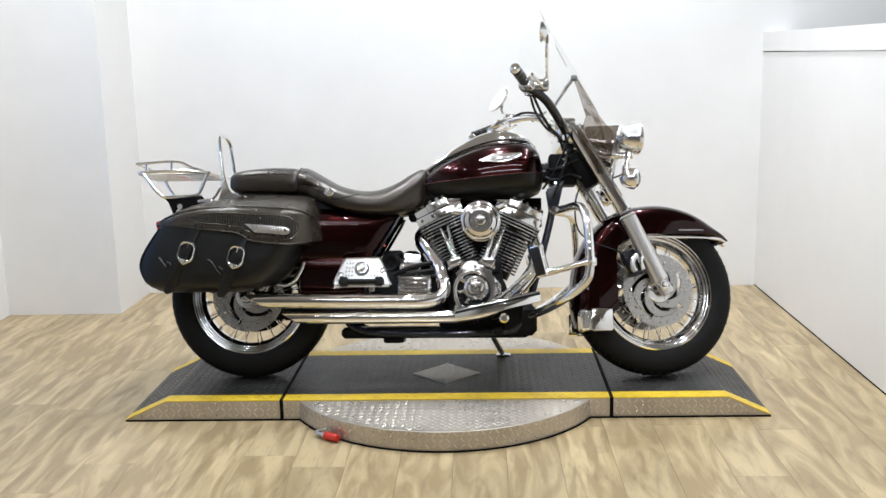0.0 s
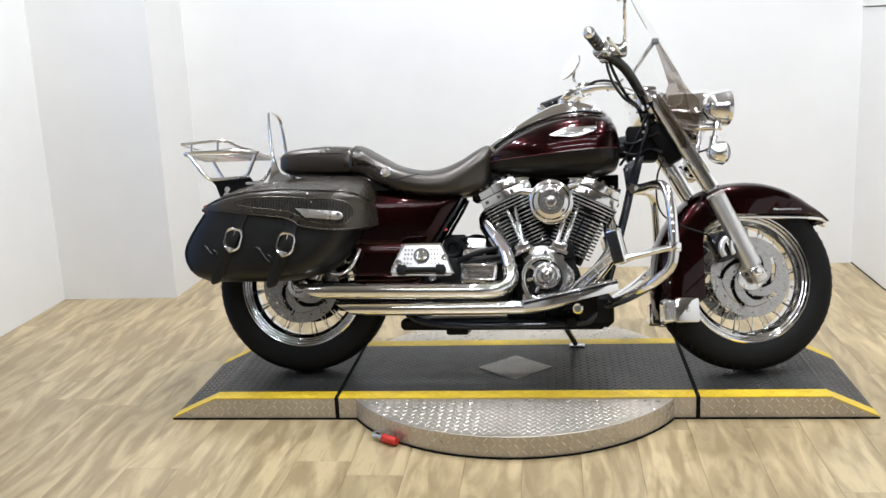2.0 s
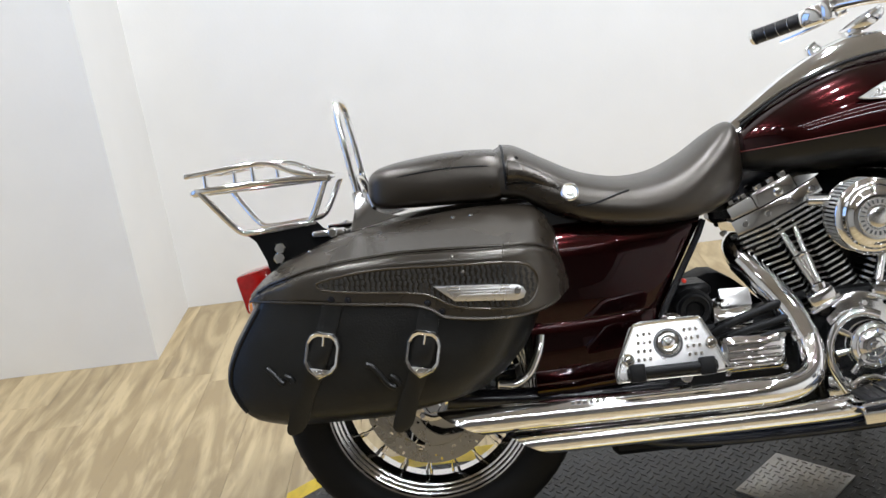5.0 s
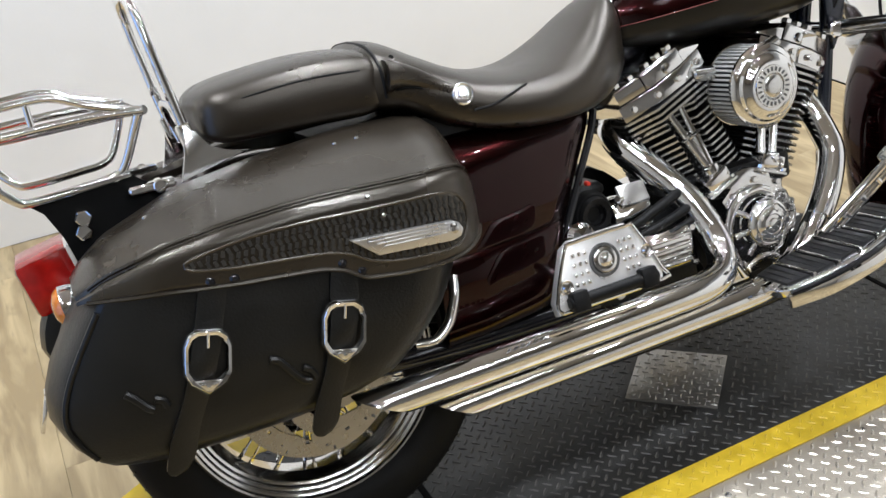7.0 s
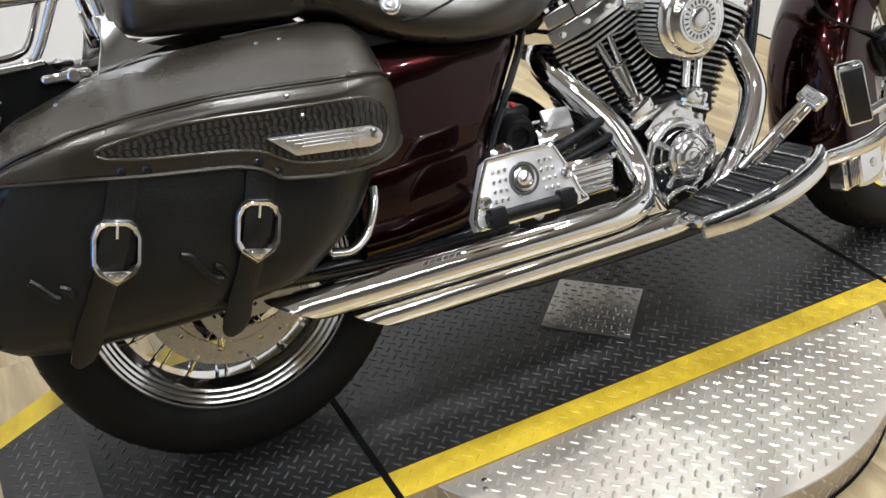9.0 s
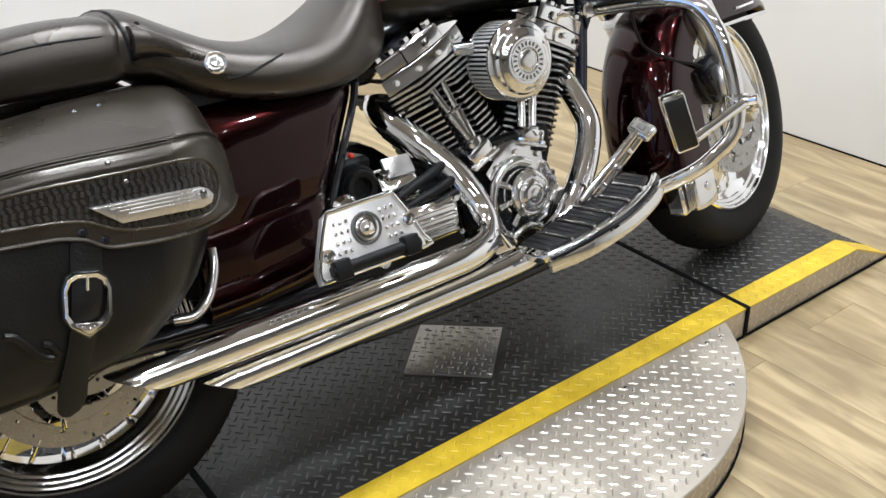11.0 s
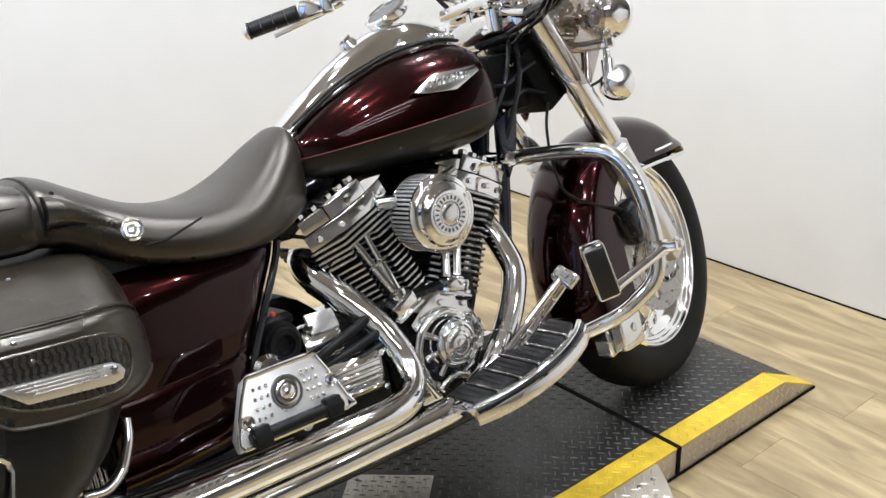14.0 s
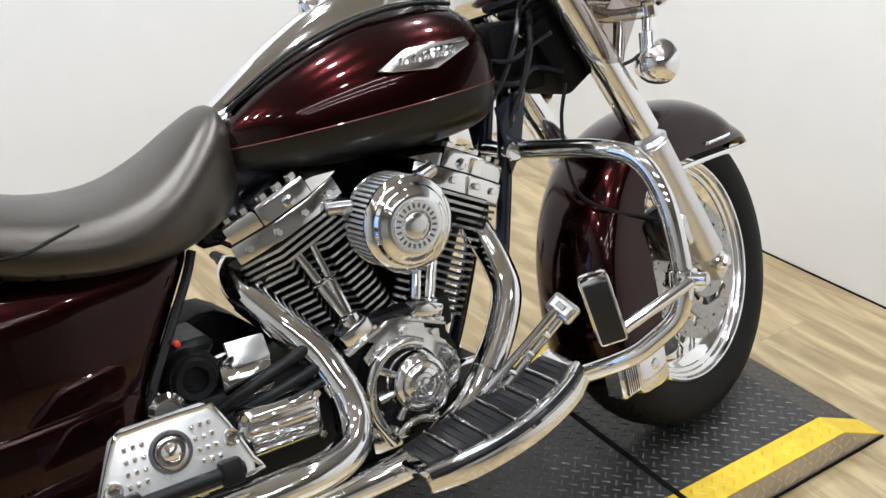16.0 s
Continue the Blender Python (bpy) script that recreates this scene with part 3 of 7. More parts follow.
def wheel(name, c, m, tyre_r, width, label):
    """Laced wheel round the y axis through c; m: turn of the fork, or none."""
    at = m @ Matrix.Translation(c) @ Matrix.Rotation(radians(90), 4, "X")
    w = width / 2
    ty = lathe([(0.220, -0.040), (0.228, -0.0505), (0.238, -w * 0.90), (0.255, -w * 0.98), (0.275, -w), (tyre_r - 0.024, -w * 0.93), (tyre_r - 0.010, -w * 0.72), (tyre_r - 0.002, -w * 0.4), (tyre_r, 0),
                (tyre_r - 0.002, w * 0.4), (tyre_r - 0.010, w * 0.72), (tyre_r - 0.024, w * 0.93), (0.275, w), (0.255, w * 0.98), (0.238, w * 0.90), (0.228, 0.0505), (0.220, 0.040)], 96)
    hub = part(name, put(lathe([(0, -0.075), (0.018, -0.075), (0.02, -0.062), (0.042, -0.058), (0.044, -0.05), (0.03, -0.04), (0.028, 0.04), (0.044, 0.05), (0.042, 0.058), (0.02, 0.062), (0.018, 0.075), (0, 0.075)], 32), at),
               CHROME_WORN, bike, label)
    tyre = part("tyre", put(ty, at), RUBBER, hub, "black road tyre with a grooved tread")
    gr = bmesh.new()
    for k in range(60):
        for s in (-1, 1):
            g = rbox(0.030, 0.0035, 0.0016, 0)
            put(g, Matrix.Rotation(2 * math.pi * (k + 0.25 * s) / 60, 4, "Z") @ Matrix.Translation((tyre_r - 0.0045, 0, s * w * 0.5)) @ Matrix.Rotation(radians(90), 4, "Y") @ Matrix.Rotation(radians(28 * s), 4, "Z") @ Matrix.Rotation(radians(-14 * s), 4, "Y"))
            me = bpy.data.meshes.new("tmp")
            g.to_mesh(me)
            g.free()
            gr.from_mesh(me)
            bpy.data.meshes.remove(me)
    tagged(part("tread_groove_pattern", put(gr, at), BLACK_MATT, hub), kind="stuff")
    rimp = []
    for sy in (1, -1):
        half = [(0.2255, 0.0570), (0.2295, 0.0545), (0.2295, 0.0500), (0.2215, 0.0475), (0.2195, 0.0440), (0.2125, 0.0425), (0.2105, 0.0385), (0.2035, 0.0365), (0.1990, 0.0290), (0.1920, 0.0200)]
        rimp += [(r, sy * y) for r, y in (half if sy > 0 else half[::-1])]
    for sy in (-1, 1):
        back = [(0.2222, 0.0560)]
        steps = ((0.2200, 0.0510), (0.2125, 0.0448), (0.2045, 0.0380)) if name == "rear_wheel" else ((0.2190, 0.0480), (0.2110, 0.0400))
        for r, y in steps:
            back += [(r + 0.0008, y + 0.0020), (r, y), (r - 0.0012, y - 0.0012), (r - 0.0036, y - 0.0018), (r - 0.0050, y - 0.0024), (r - 0.0058, y - 0.0036)]
        back += [(0.1935, 0.0270), (0.1860, 0.0180)]
        rimp += [(r, sy * y) for r, y in (back if sy < 0 else back[::-1])]
    part("rim", put(lathe(rimp, 96, True), at), CHROME_RIM, hub, "polished chrome stepped rim")
    spokes = {}
    for s in (-1, 1):
        for d in (-1, 1):
            a = Vector((0.040 * math.cos(0), 0, s * 0.052))
            b = Vector((0.190 * math.cos(0.42 * d), 0.190 * math.sin(0.42 * d), s * 0.012))
            spokes[s, d] = mesh_of("spoke", join(rod(a, b, 0.0022, 6), rod(b + (a - b) * 0.10, b, 0.0038, 6)), CHROME)
    for k in range(10):
        for (s, d), me in spokes.items():
            share("spoke", me, hub, at @ Matrix.Rotation(2 * math.pi * (k + 0.25 * (s + 1) + 0.13 * d) / 10, 4, "Z"))
    part("hub_shell", put(lathe([(0, -0.046), (0.088, -0.046), (0.092, -0.040), (0.092, -0.036), (0.05, -0.030), (0.05, 0.030), (0.092, 0.036), (0.092, 0.040), (0.088, 0.046), (0, 0.046)], 40), at), BLACK_MATT, hub, "black hub shell")
    return hub


def rotor_mesh(r0=0.106, r1=0.1405):
    """Drilled disc with swept arc slots round z."""
    n, rows, rin = 360, 44, 0.026
    slots = [(72 * k + 10, r0 * 0.80, 30, 0.0078) for k in range(5)] + [(72 * k + 40, r0 * 0.55, 26, 0.0070) for k in range(5)]
    holes = [(360 * k / 30 + (0, 4, -3)[k % 3], r0 + (r1 - r0) * (0.25, 0.55, 0.82)[k % 3]) for k in range(30)] + [(72 * k + 20, r0 * 0.56) for k in range(5)]
    aa, rr = np.meshgrid((np.arange(n) + 0.5) * 360 / n, rin + (r1 - rin) * (np.arange(rows) + 0.5) / rows, indexing="ij")
    gone = np.zeros(aa.shape, bool)
    for sa, sr, half, wide in slots:
        d = (aa - sa + 180) % 360 - 180
        gone |= (np.abs(d) < half) & (np.abs(rr - sr - 0.020 * d / half) < wide)
    for ha, hr in holes:
        gone |= np.hypot(np.radians((aa - ha + 180) % 360 - 180) * rr, rr - hr) < 0.0034
    verts, faces = [], []
    for z in (0.005, 0.0):
        for i in range(n):
            a = 2 * math.pi * i / n
            for j in range(rows + 1):
                r = rin + (r1 - rin) * j / rows
                verts.append((r * math.cos(a), r * math.sin(a), z + (0.003 if r < r0 * 0.98 else 0.0)))
    w, back = rows + 1, n * (rows + 1)
    for i in range(n):
        k = (i + 1) % n
        for j in range(rows):
            if gone[i, j]:
                continue
            q = (i * w + j, i * w + j + 1, k * w + j + 1, k * w + j)
            faces += [q[::-1], tuple(x + back for x in q)]
            for gi, gj, (p0, p1) in ((i, j - 1, (q[0], q[3])), (i, j + 1, (q[1], q[2])), ((i - 1) % n, j, (q[0], q[1])), (k, j, (q[3], q[2]))):
                if gj < 0 or gj >= rows or gone[gi, gj]:
                    faces.append((p0, p1, p1 + back, p0 + back))
    me = bpy.data.meshes.new("brake_disc")
    me.from_pydata(verts, [], faces)
    bm = bmesh.new()
    bm.from_mesh(me)
    bmesh.ops.delete(bm, geom=[v for v in bm.verts if not v.link_faces], context="VERTS")
    bpy.data.meshes.remove(me)
    return mesh_of("brake_disc", bm, STEEL)


def rotor(c, y, m, parent, label):
    """A brake disc with its carrier and bolts, facing -y at the offset y."""
    at = m @ Matrix.Translation((c.x, c.y + y, c.z)) @ Matrix.Rotation(radians(90), 4, "X")
    ob = tagged(share("brake_disc", ROTOR, parent, at), label)
    part("carrier", lathe([(0.022, 0.0), (0.050, 0.0), (0.052, 0.006), (0.048, 0.011), (0.030, 0.013), (0.022, 0.013)], 40, True), CHROME_WORN, ob, "polished disc carrier")
    for k in range(5):
        share("bolt", BOLT, ob, Matrix.Rotation(2 * math.pi * (k + 0.3) / 5, 4, "Z") @ Matrix.Translation((0.040, 0, 0.010)))
    return ob


BOLT = mesh_of("bolt", join(lathe([(0, 0.006), (0.0055, 0.006), (0.0065, 0.005), (0.0065, 0), (0, 0)], 6)), CHROME)
I4 = Matrix()
ROTOR = rotor_mesh()
rw = wheel("rear_wheel", AXLE_R, I4, 0.322, 0.134, "rear wheel with laced chrome spokes")
fw = wheel("front_wheel", AXLE_F, SM, 0.322, 0.126, "front wheel with laced chrome spokes")
part("drive_pulley", put(lathe([(0.03, -0.004), (0.135, -0.004), (0.142, -0.010), (0.146, -0.010), (0.146, 0.020), (0.142, 0.020), (0.138, 0.010), (0.03, 0.010)], 64, True), Matrix.Translation((0, 0.070, 0.312)) @ Matrix.Rotation(radians(90), 4, "X")), BLACK_GLOSS, rw, "black belt drive pulley")
rotor(AXLE_R, -0.068, I4, rw, "drilled steel rear brake disc")
rotor(AXLE_F, -0.072, SM, fw, "drilled steel front brake disc")
rotor(AXLE_F, 0.067, SM, fw, "drilled steel front brake disc")


# tank: two-tone shell
SEATED[:] = bike, Vector((0.009, 0.004, 0.012))
TANK = smooth_rows([(0.672, 0.752, 0.045, 0.702), (0.70, 0.780, 0.072, 0.690), (0.76, 0.822, 0.103, 0.680), (0.84, 0.862, 0.127, 0.674), (0.93, 0.892, 0.143, 0.671), (1.02, 0.903, 0.150, 0.672),
                    (1.08, 0.896, 0.146, 0.678), (1.115, 0.880, 0.130, 0.686), (1.138, 0.850, 0.100, 0.700), (1.15, 0.800, 0.05, 0.73)], 4)
def tank_line(x):
    return 0.733 + 0.034 * (x - 0.69) / 0.447


def tank_arc(row, upper, n=18, grow=0.0):
    x, t, w, b = row
    d = min(max(tank_line(x), b + 0.02), t - 0.02)
    out = []
    for k in range(n + 1):
        a = math.pi * k / n
        c, s = math.cos(a), math.sin(a)
        y = math.copysign(abs(c) ** 0.82, c) * (w + grow)
        z = d + (s ** 0.82) * (t + grow - d) if upper else d - (s ** 0.55) * (d - b)
        if not upper:
            y *= 1 - 0.16 * s
        out.append((x, -y, z))
    return out


def shell(rows, fn):
    rings = [fn(r) for r in rows]
    bm = loft(rings, closed=False, cap=False)
    bm.verts.ensure_lookup_table()
    n = len(rings[0])
    bm.faces.new([bm.verts[k] for k in range(n)])
    bm.faces.new([bm.verts[len(bm.verts) - n + k] for k in range(n)][::-1])
    return bm


tank = part("fuel_tank", shell(TANK, lambda r: tank_arc(r, True)), PAINT, bike, "burgundy pearl fuel tank with charcoal lower panel")
part("lower_panel", shell(TANK, lambda r: tank_arc(r, False)), CHARCOAL, tank, "charcoal lower tank panel")
for s in (-1, 1):
    part("pinstripe", tube([(r[0], s * (r[2] + 0.0008), min(max(tank_line(r[0]), r[3] + 0.02), r[1] - 0.02)) for r in TANK[2:-3:3]], 0.0009, 6), PINSTRIPE, tank, "thin burgundy pinstripe")
    BG = along((0.985, s * 0.1420, 0.820), (0, s, 0.32), (0, 0, 1)) @ Matrix.Diagonal((1 if s < 0 else -1, 1, 1, 1)) @ pose(0, 0, 0, 0, 0, 2)
    em = part("tank_badge", put(prism([(-0.086, -0.008), (-0.060, -0.013), (0.016, -0.022), (0.086, 0.004), (0.080, 0.018), (-0.029, 0.018), (-0.055, 0.006)], 0.006, 0.002), BG), CHROME_WORN, tank, "chrome tank badge with plain raised bars")
    for k in range(9):
        share("badge_bar", mesh_of("badge_bar", rbox(0.0075, 0.013 + 0.004 * (k % 2), 0.004, 0.0012), CHROME), em, BG @ pose(-0.044 + 0.0120 * k, 0.001, 0.0068, 0, 9 * (-1) ** k, -12))
# console with speedometer
CON = [(0.668, 0.786, 0.020), (0.70, 0.808, 0.026), (0.80, 0.878, 0.034), (0.90, 0.930, 0.042), (0.98, 0.948, 0.050), (1.04, 0.938, 0.054), (1.09, 0.915, 0.050), (1.125, 0.880, 0.034)]
con_rings = []
for x, z, w in smooth_rows(CON, 3):
    base = between([(r[0], r[1]) for r in TANK], x)[0] - 0.02
    con_rings.append([(x, w * 1.15, base), (x, w, z - 0.016), (x, w * 0.78, z - 0.003), (x, 0, z), (x, -w * 0.78, z - 0.003), (x, -w, z - 0.016), (x, -w * 1.15, base)])
console = part("tank_console", loft(con_rings), CHROME, tank, "chrome tank console", 50)
dial_at = along((0.985, 0, 0.958), (-0.50, 0, 0.87)) @ Matrix.Scale(0.74, 4)
dial = part("speedometer", put(lathe([(0, 0), (0.058, 0), (0.066, 0.012), (0.066, 0.026), (0.060, 0.031), (0.054, 0.028), (0.0535, 0.024), (0, 0.024)], 36), dial_at), CHROME, tank, "round speedometer in a chrome bezel")
part("dial_face", put(lathe([(0, 0.0255), (0.053, 0.0255), (0.053, 0.0245), (0, 0.0245)], 32), dial_at), BADGE_DARK, dial, "dark dial face")
part("ignition_knob", join(put(lathe([(0, 0.022), (0.014, 0.022), (0.018, 0.016), (0.02, 0), (0, 0)], 20), along((0.880, 0, 0.911), (-0.5, 0, 0.87))), put(rbox(0.007, 0.026, 0.006, 0.002, 2), along((0.869, 0, 0.933), (-0.5, 0, 0.87)))), CHROME, tank, "chrome ignition switch knob")
for s in (-1, 1):
    part("tank_trim", tube([(0.70, s * 0.028, 0.795), (0.80, s * 0.045, 0.853), (0.90, s * 0.056, 0.889), (0.97, s * 0.068, 0.902), (1.02, s * 0.072, 0.904)], 0.0042, 8), CHROME, tank)
    # shadow between console and tank, drawn as a thin black tube
    part("console_shadow", tube([(0.70, s * 0.034, 0.786), (0.80, s * 0.052, 0.847), (0.90, s * 0.064, 0.884), (0.97, s * 0.076, 0.898), (1.03, s * 0.080, 0.900), (1.09, s * 0.070, 0.892)], 0.0036, 8), BLACK_MATT, tank, "black line for the shadow along the console's base")
    for k in range(5):
        share("console_stud", mesh_of("console_stud", lathe([(0, 0.006), (0.005, 0.005), (0.0075, 0.001), (0.0075, -0.004), (0, -0.004)], 14), CHROME), tank, along((1.025 + 0.014 * k, s * (0.070 - 0.002 * k), 0.9095 - 0.0016 * k), (0.1, s * 0.35, 0.93)))

# seat
def padded(rows, n=28, p_top=2.4, p_low=5.0, per=4):
    rings = []
    for x, t, b, w in smooth_rows(rows, per):
        zc = b + (t - b) * 0.42
        ring = []
        for k in range(n):
            a = 2 * math.pi * k / n
            c, s = math.cos(a), math.sin(a)
            p = p_top if s > 0 else p_low
            y = math.copysign(abs(c) ** (2 / p), c) * w
            z = zc + math.copysign(abs(s) ** (2 / p), s) * ((t - zc) if s > 0 else (zc - b))
            ring.append((x, y, z))
        rings.append(ring)
    return loft(rings)


SEAT = [(0.185, 0.800, 0.70, 0.135), (0.205, 0.808, 0.695, 0.143), (0.235, 0.800, 0.688, 0.146), (0.29, 0.768, 0.652, 0.150), (0.36, 0.731, 0.626, 0.160), (0.44, 0.712, 0.612, 0.166), (0.51, 0.716, 0.608, 0.162),
        (0.575, 0.742, 0.611, 0.146), (0.63, 0.777, 0.625, 0.116), (0.668, 0.797, 0.645, 0.088), (0.686, 0.795, 0.67, 0.066), (0.695, 0.778, 0.70, 0.044)]
PILLION = [(-0.085, 0.765, 0.735, 0.075), (-0.075, 0.782, 0.715, 0.105), (-0.045, 0.795, 0.704, 0.122), (0.02, 0.803, 0.70, 0.130), (0.10, 0.807, 0.697, 0.134), (0.17, 0.803, 0.694, 0.137), (0.192, 0.796, 0.70, 0.134), (0.2, 0.786, 0.71, 0.126)]


def seat_at(x, f, s, rear=False):
    """A place on the seat's skin at height f: 1 the crown, 0 the widest line, -1 the base."""
    t, b, w = between(PILLION if rear else SEAT, x)
    zc = b + (t - b) * 0.42
    p = 5.0 if f < 0 else (3.8 if rear else 2.4)
    return (x, s * (w + 0.0005) * (1 - abs(f) ** p) ** (1 / p), zc + f * ((t + 0.0005 - zc) if f > 0 else (zc - b)))


seat = part("seat", padded(SEAT), SEAT_LEATHER, bike, "black vinyl rider seat with a deep dish")
pillion = part("pillion_seat", padded(PILLION, p_top=3.8), SEAT_LEATHER, bike, "black vinyl passenger seat")
for s in (-1, 1):
    part("seat_seam", tube([seat_at(x, f, s) for x, f in ((0.335, -0.25), (0.37, 0.05), (0.405, 0.33), (0.44, 0.58))], 0.0022, 6), BLACK_MATT, seat, "stitched seam")
    part("seat_seam", tube([seat_at(0.2, f, s) for f in (-0.5, -0.1, 0.3, 0.6, 0.8, 0.93, 1.0)], 0.0030, 6), BLACK_MATT, seat, "stitched seam")
    part("seat_seam", tube([seat_at(x, f, s, True) for x, f in ((-0.06, 0.40), (0.0, 0.48), (0.08, 0.5), (0.15, 0.48), (0.195, 0.45))], 0.0018, 6), BLACK_MATT, pillion, "stitched seam")
    cn = along((0.323, s * 0.150, 0.698), (0, s, 0.25), (1, 0, 0))
    cc = part("concho", put(lathe([(0, 0.006), (0.006, 0.0052), (0.0075, 0.0035), (0.013, 0.0045), (0.0175, 0.0025), (0.0185, 0), (0, 0)], 20), cn), CHROME, seat, "chrome seat concho")
    part("concho_ring", put(lathe([(0.0135, 0.003), (0.016, 0.0052), (0.0185, 0.003), (0.016, 0.001)], 20, True), cn), CHROME_WORN, cc)

for s in (-1, 1):
    flap = [Vector(seat_at(x, f, s)) - Vector((0, s * d, 0)) for x, f, d in ((0.203, 0.14, 0.006), (0.225, 0.16, 0.010), (0.255, 0.20, 0.013), (0.285, 0.23, 0.012), (0.312, 0.25, 0.009))]
    part("seat_flap", tube(flap, 0.027, 16, r_end=0.009), SEAT_LEATHER, seat, "moulded flap behind the concho")
    # shadow in the pocket below the flap, laid on as a near-black tube
    part("flap_shadow", tube([seat_at(x, f, s) for x, f in ((0.202, -0.18), (0.222, -0.17), (0.240, -0.08), (0.258, 0.02))], 0.0046, 8, r_end=0.0015), DARK_GAP, seat)
    part("flap_hole", put(lathe([(0, 0.0012), (0.004, 0.001), (0.0045, 0)], 10), along(seat_at(0.226, 0.62, s), (0, s, 0.9))), DARK_GAP, seat)
    for k in range(9):
        share("braid", mesh_of("braid", rbox(0.0055, 0.004, 0.009, 0.0012, 1), SEAT_LEATHER), seat, Matrix.Translation(seat_at(0.252 + 0.0062 * k, 0.30 - 0.012 * k, s)) @ Matrix.Rotation(radians(28), 4, "Y"))

part("seat_pan", loft([[(x, -w, 0.672), (x, -w * 1.02, 0.635), (x, -w * 0.7, 0.615), (x, w * 0.7, 0.615), (x, w * 1.02, 0.635), (x, w, 0.672)] for x, w in ((0.10, 0.095), (0.25, 0.118), (0.40, 0.120), (0.52, 0.110), (0.60, 0.085), (0.655, 0.055))]), BLACK_MATT, bike, "black seat pan")
# rear fender and tail
SEATED[1] = Vector((0, 0, 0))
def fender(c, rows, per=4, skirt=0.012, m=I4):
    """U-shaped guard: rows of (angle, outer radius, skirt radius, half width)."""
    rings = []
    for a, ro, ri, w in smooth_rows(rows, per):
        ca, sa = math.cos(radians(a)), math.sin(radians(a))
        prof = []
        for k in range(9):
            q = math.pi / 2 * k / 8
            prof.append((ro - (1 - math.cos(q)) * min(0.05, (ro - ri) * 0.8), w * math.sin(q) ** 0.9))
        side = [(ro - min(0.05, (ro - ri) * 0.8) - (ro - min(0.05, (ro - ri) * 0.8) - ri) * f, w + 0.002 * f) for f in (0.33, 0.66, 1.0)]
        half = prof + side
        full = [(r, -y) for r, y in half[::-1]] + half[1:]
        rings.append([(c.x + r * ca, y, c.z + r * sa) for r, y in full])
    bm = loft(rings, closed=False, cap=False)
    bmesh.ops.recalc_face_normals(bm, faces=bm.faces)
    bmesh.ops.solidify(bm, geom=bm.faces[:], thickness=0.004)
    return put(bm, m)


part("rear_fender", fender(AXLE_R, [(50, 0.375, 0.30, 0.092), (75, 0.372, 0.29, 0.098), (100, 0.375, 0.28, 0.102), (125, 0.390, 0.28, 0.104), (145, 0.392, 0.285, 0.104), (160, 0.385, 0.29, 0.102), (170, 0.380, 0.30, 0.098)]),
     PAINT, bike, "burgundy rear fender")
tl = part("tail_lamp", put(rbox(0.080, 0.122, 0.086, 0.009, 2), pose(-0.337, 0.0, 0.577, 0, -11, 0)), RED_LENS, bike, "red tail lamp lens")
part("lamp_base", put(rbox(0.022, 0.126, 0.086, 0.008), pose(-0.291, 0, 0.586, 0, -11, 0)), CHROME, tl, "chrome lamp base")
part("lens_frame", put(rbox(0.012, 0.124, 0.082, 0.003), pose(-0.304, 0, 0.584, 0, -11, 0)), RED_LENS, tl)
for s in (-1, 1):
    IM = along((-0.305, s * 0.112, 0.551), (-1, -s * 0.12, -0.10))
    sg = part("rear_indicator", put(lathe([(0, -0.022), (0.012, -0.021), (0.022, -0.014), (0.030, 0.0), (0.0335, 0.014), (0.034, 0.024), (0, 0.024)], 28), IM), CHROME, bike, "chrome rear turn signal")
    part("indicator_lens", put(lathe([(0, 0.042), (0.016, 0.040), (0.028, 0.033), (0.0325, 0.024), (0, 0.022)], 28), IM), AMBER, sg, "amber lens")
    part("stalk", rod((-0.300, s * 0.11, 0.565), (-0.280, s * 0.02, 0.59), 0.010), CHROME, sg)
    part("stalk_boss", put(rbox(0.03, 0.022, 0.026, 0.007), pose(-0.288, s * 0.098, 0.585)), CHROME, sg)
plate = part("licence_bracket", put(rbox(0.006, 0.15, 0.085, 0.003), pose(-0.352, 0, 0.465, 0, 28, 0)), BLACK_MATT, bike, "black licence plate bracket")
part("bracket_rod", rod((-0.338, -0.078, 0.505), (-0.392, -0.070, 0.415), 0.005), BLACK_GLOSS, plate)
part("fender_tip", put(prism([(-0.028, 0), (0.028, 0), (0.034, -0.03), (0.022, -0.055), (-0.022, -0.055), (-0.034, -0.03)], 0.006, 0.002), along((-0.392, -0.052, 0.412), (-0.9, 0, 0.35), (0, 0, 1))), CHROME, bike, "chrome fender tip")


# saddlebags
SEATED[1] = Vector((-0.004, 0.014, -0.008))
LID_TOP_IN = [(-0.308, 0.598), (-0.29, 0.618), (-0.25, 0.646), (-0.137, 0.686), (0.0, 0.703), (0.13, 0.711), (0.22, 0.708), (0.26, 0.700), (0.285, 0.678), (0.303, 0.638), (0.312, 0.59)]
LID_CREASE = [(-0.308, 0.594), (-0.271, 0.614), (-0.191, 0.637), (-0.112, 0.648), (-0.01, 0.653), (0.075, 0.650), (0.142, 0.645), (0.214, 0.642), (0.255, 0.634), (0.285, 0.614), (0.303, 0.586), (0.312, 0.56)]
LID_LOW = [(-0.308, 0.588), (-0.252, 0.583), (-0.204, 0.579), (-0.116, 0.567), (-0.06, 0.561), (0.008, 0.553), (0.038, 0.543), (0.067, 0.523), (0.126, 0.512), (0.198, 0.508), (0.26, 0.512), (0.312, 0.53)]
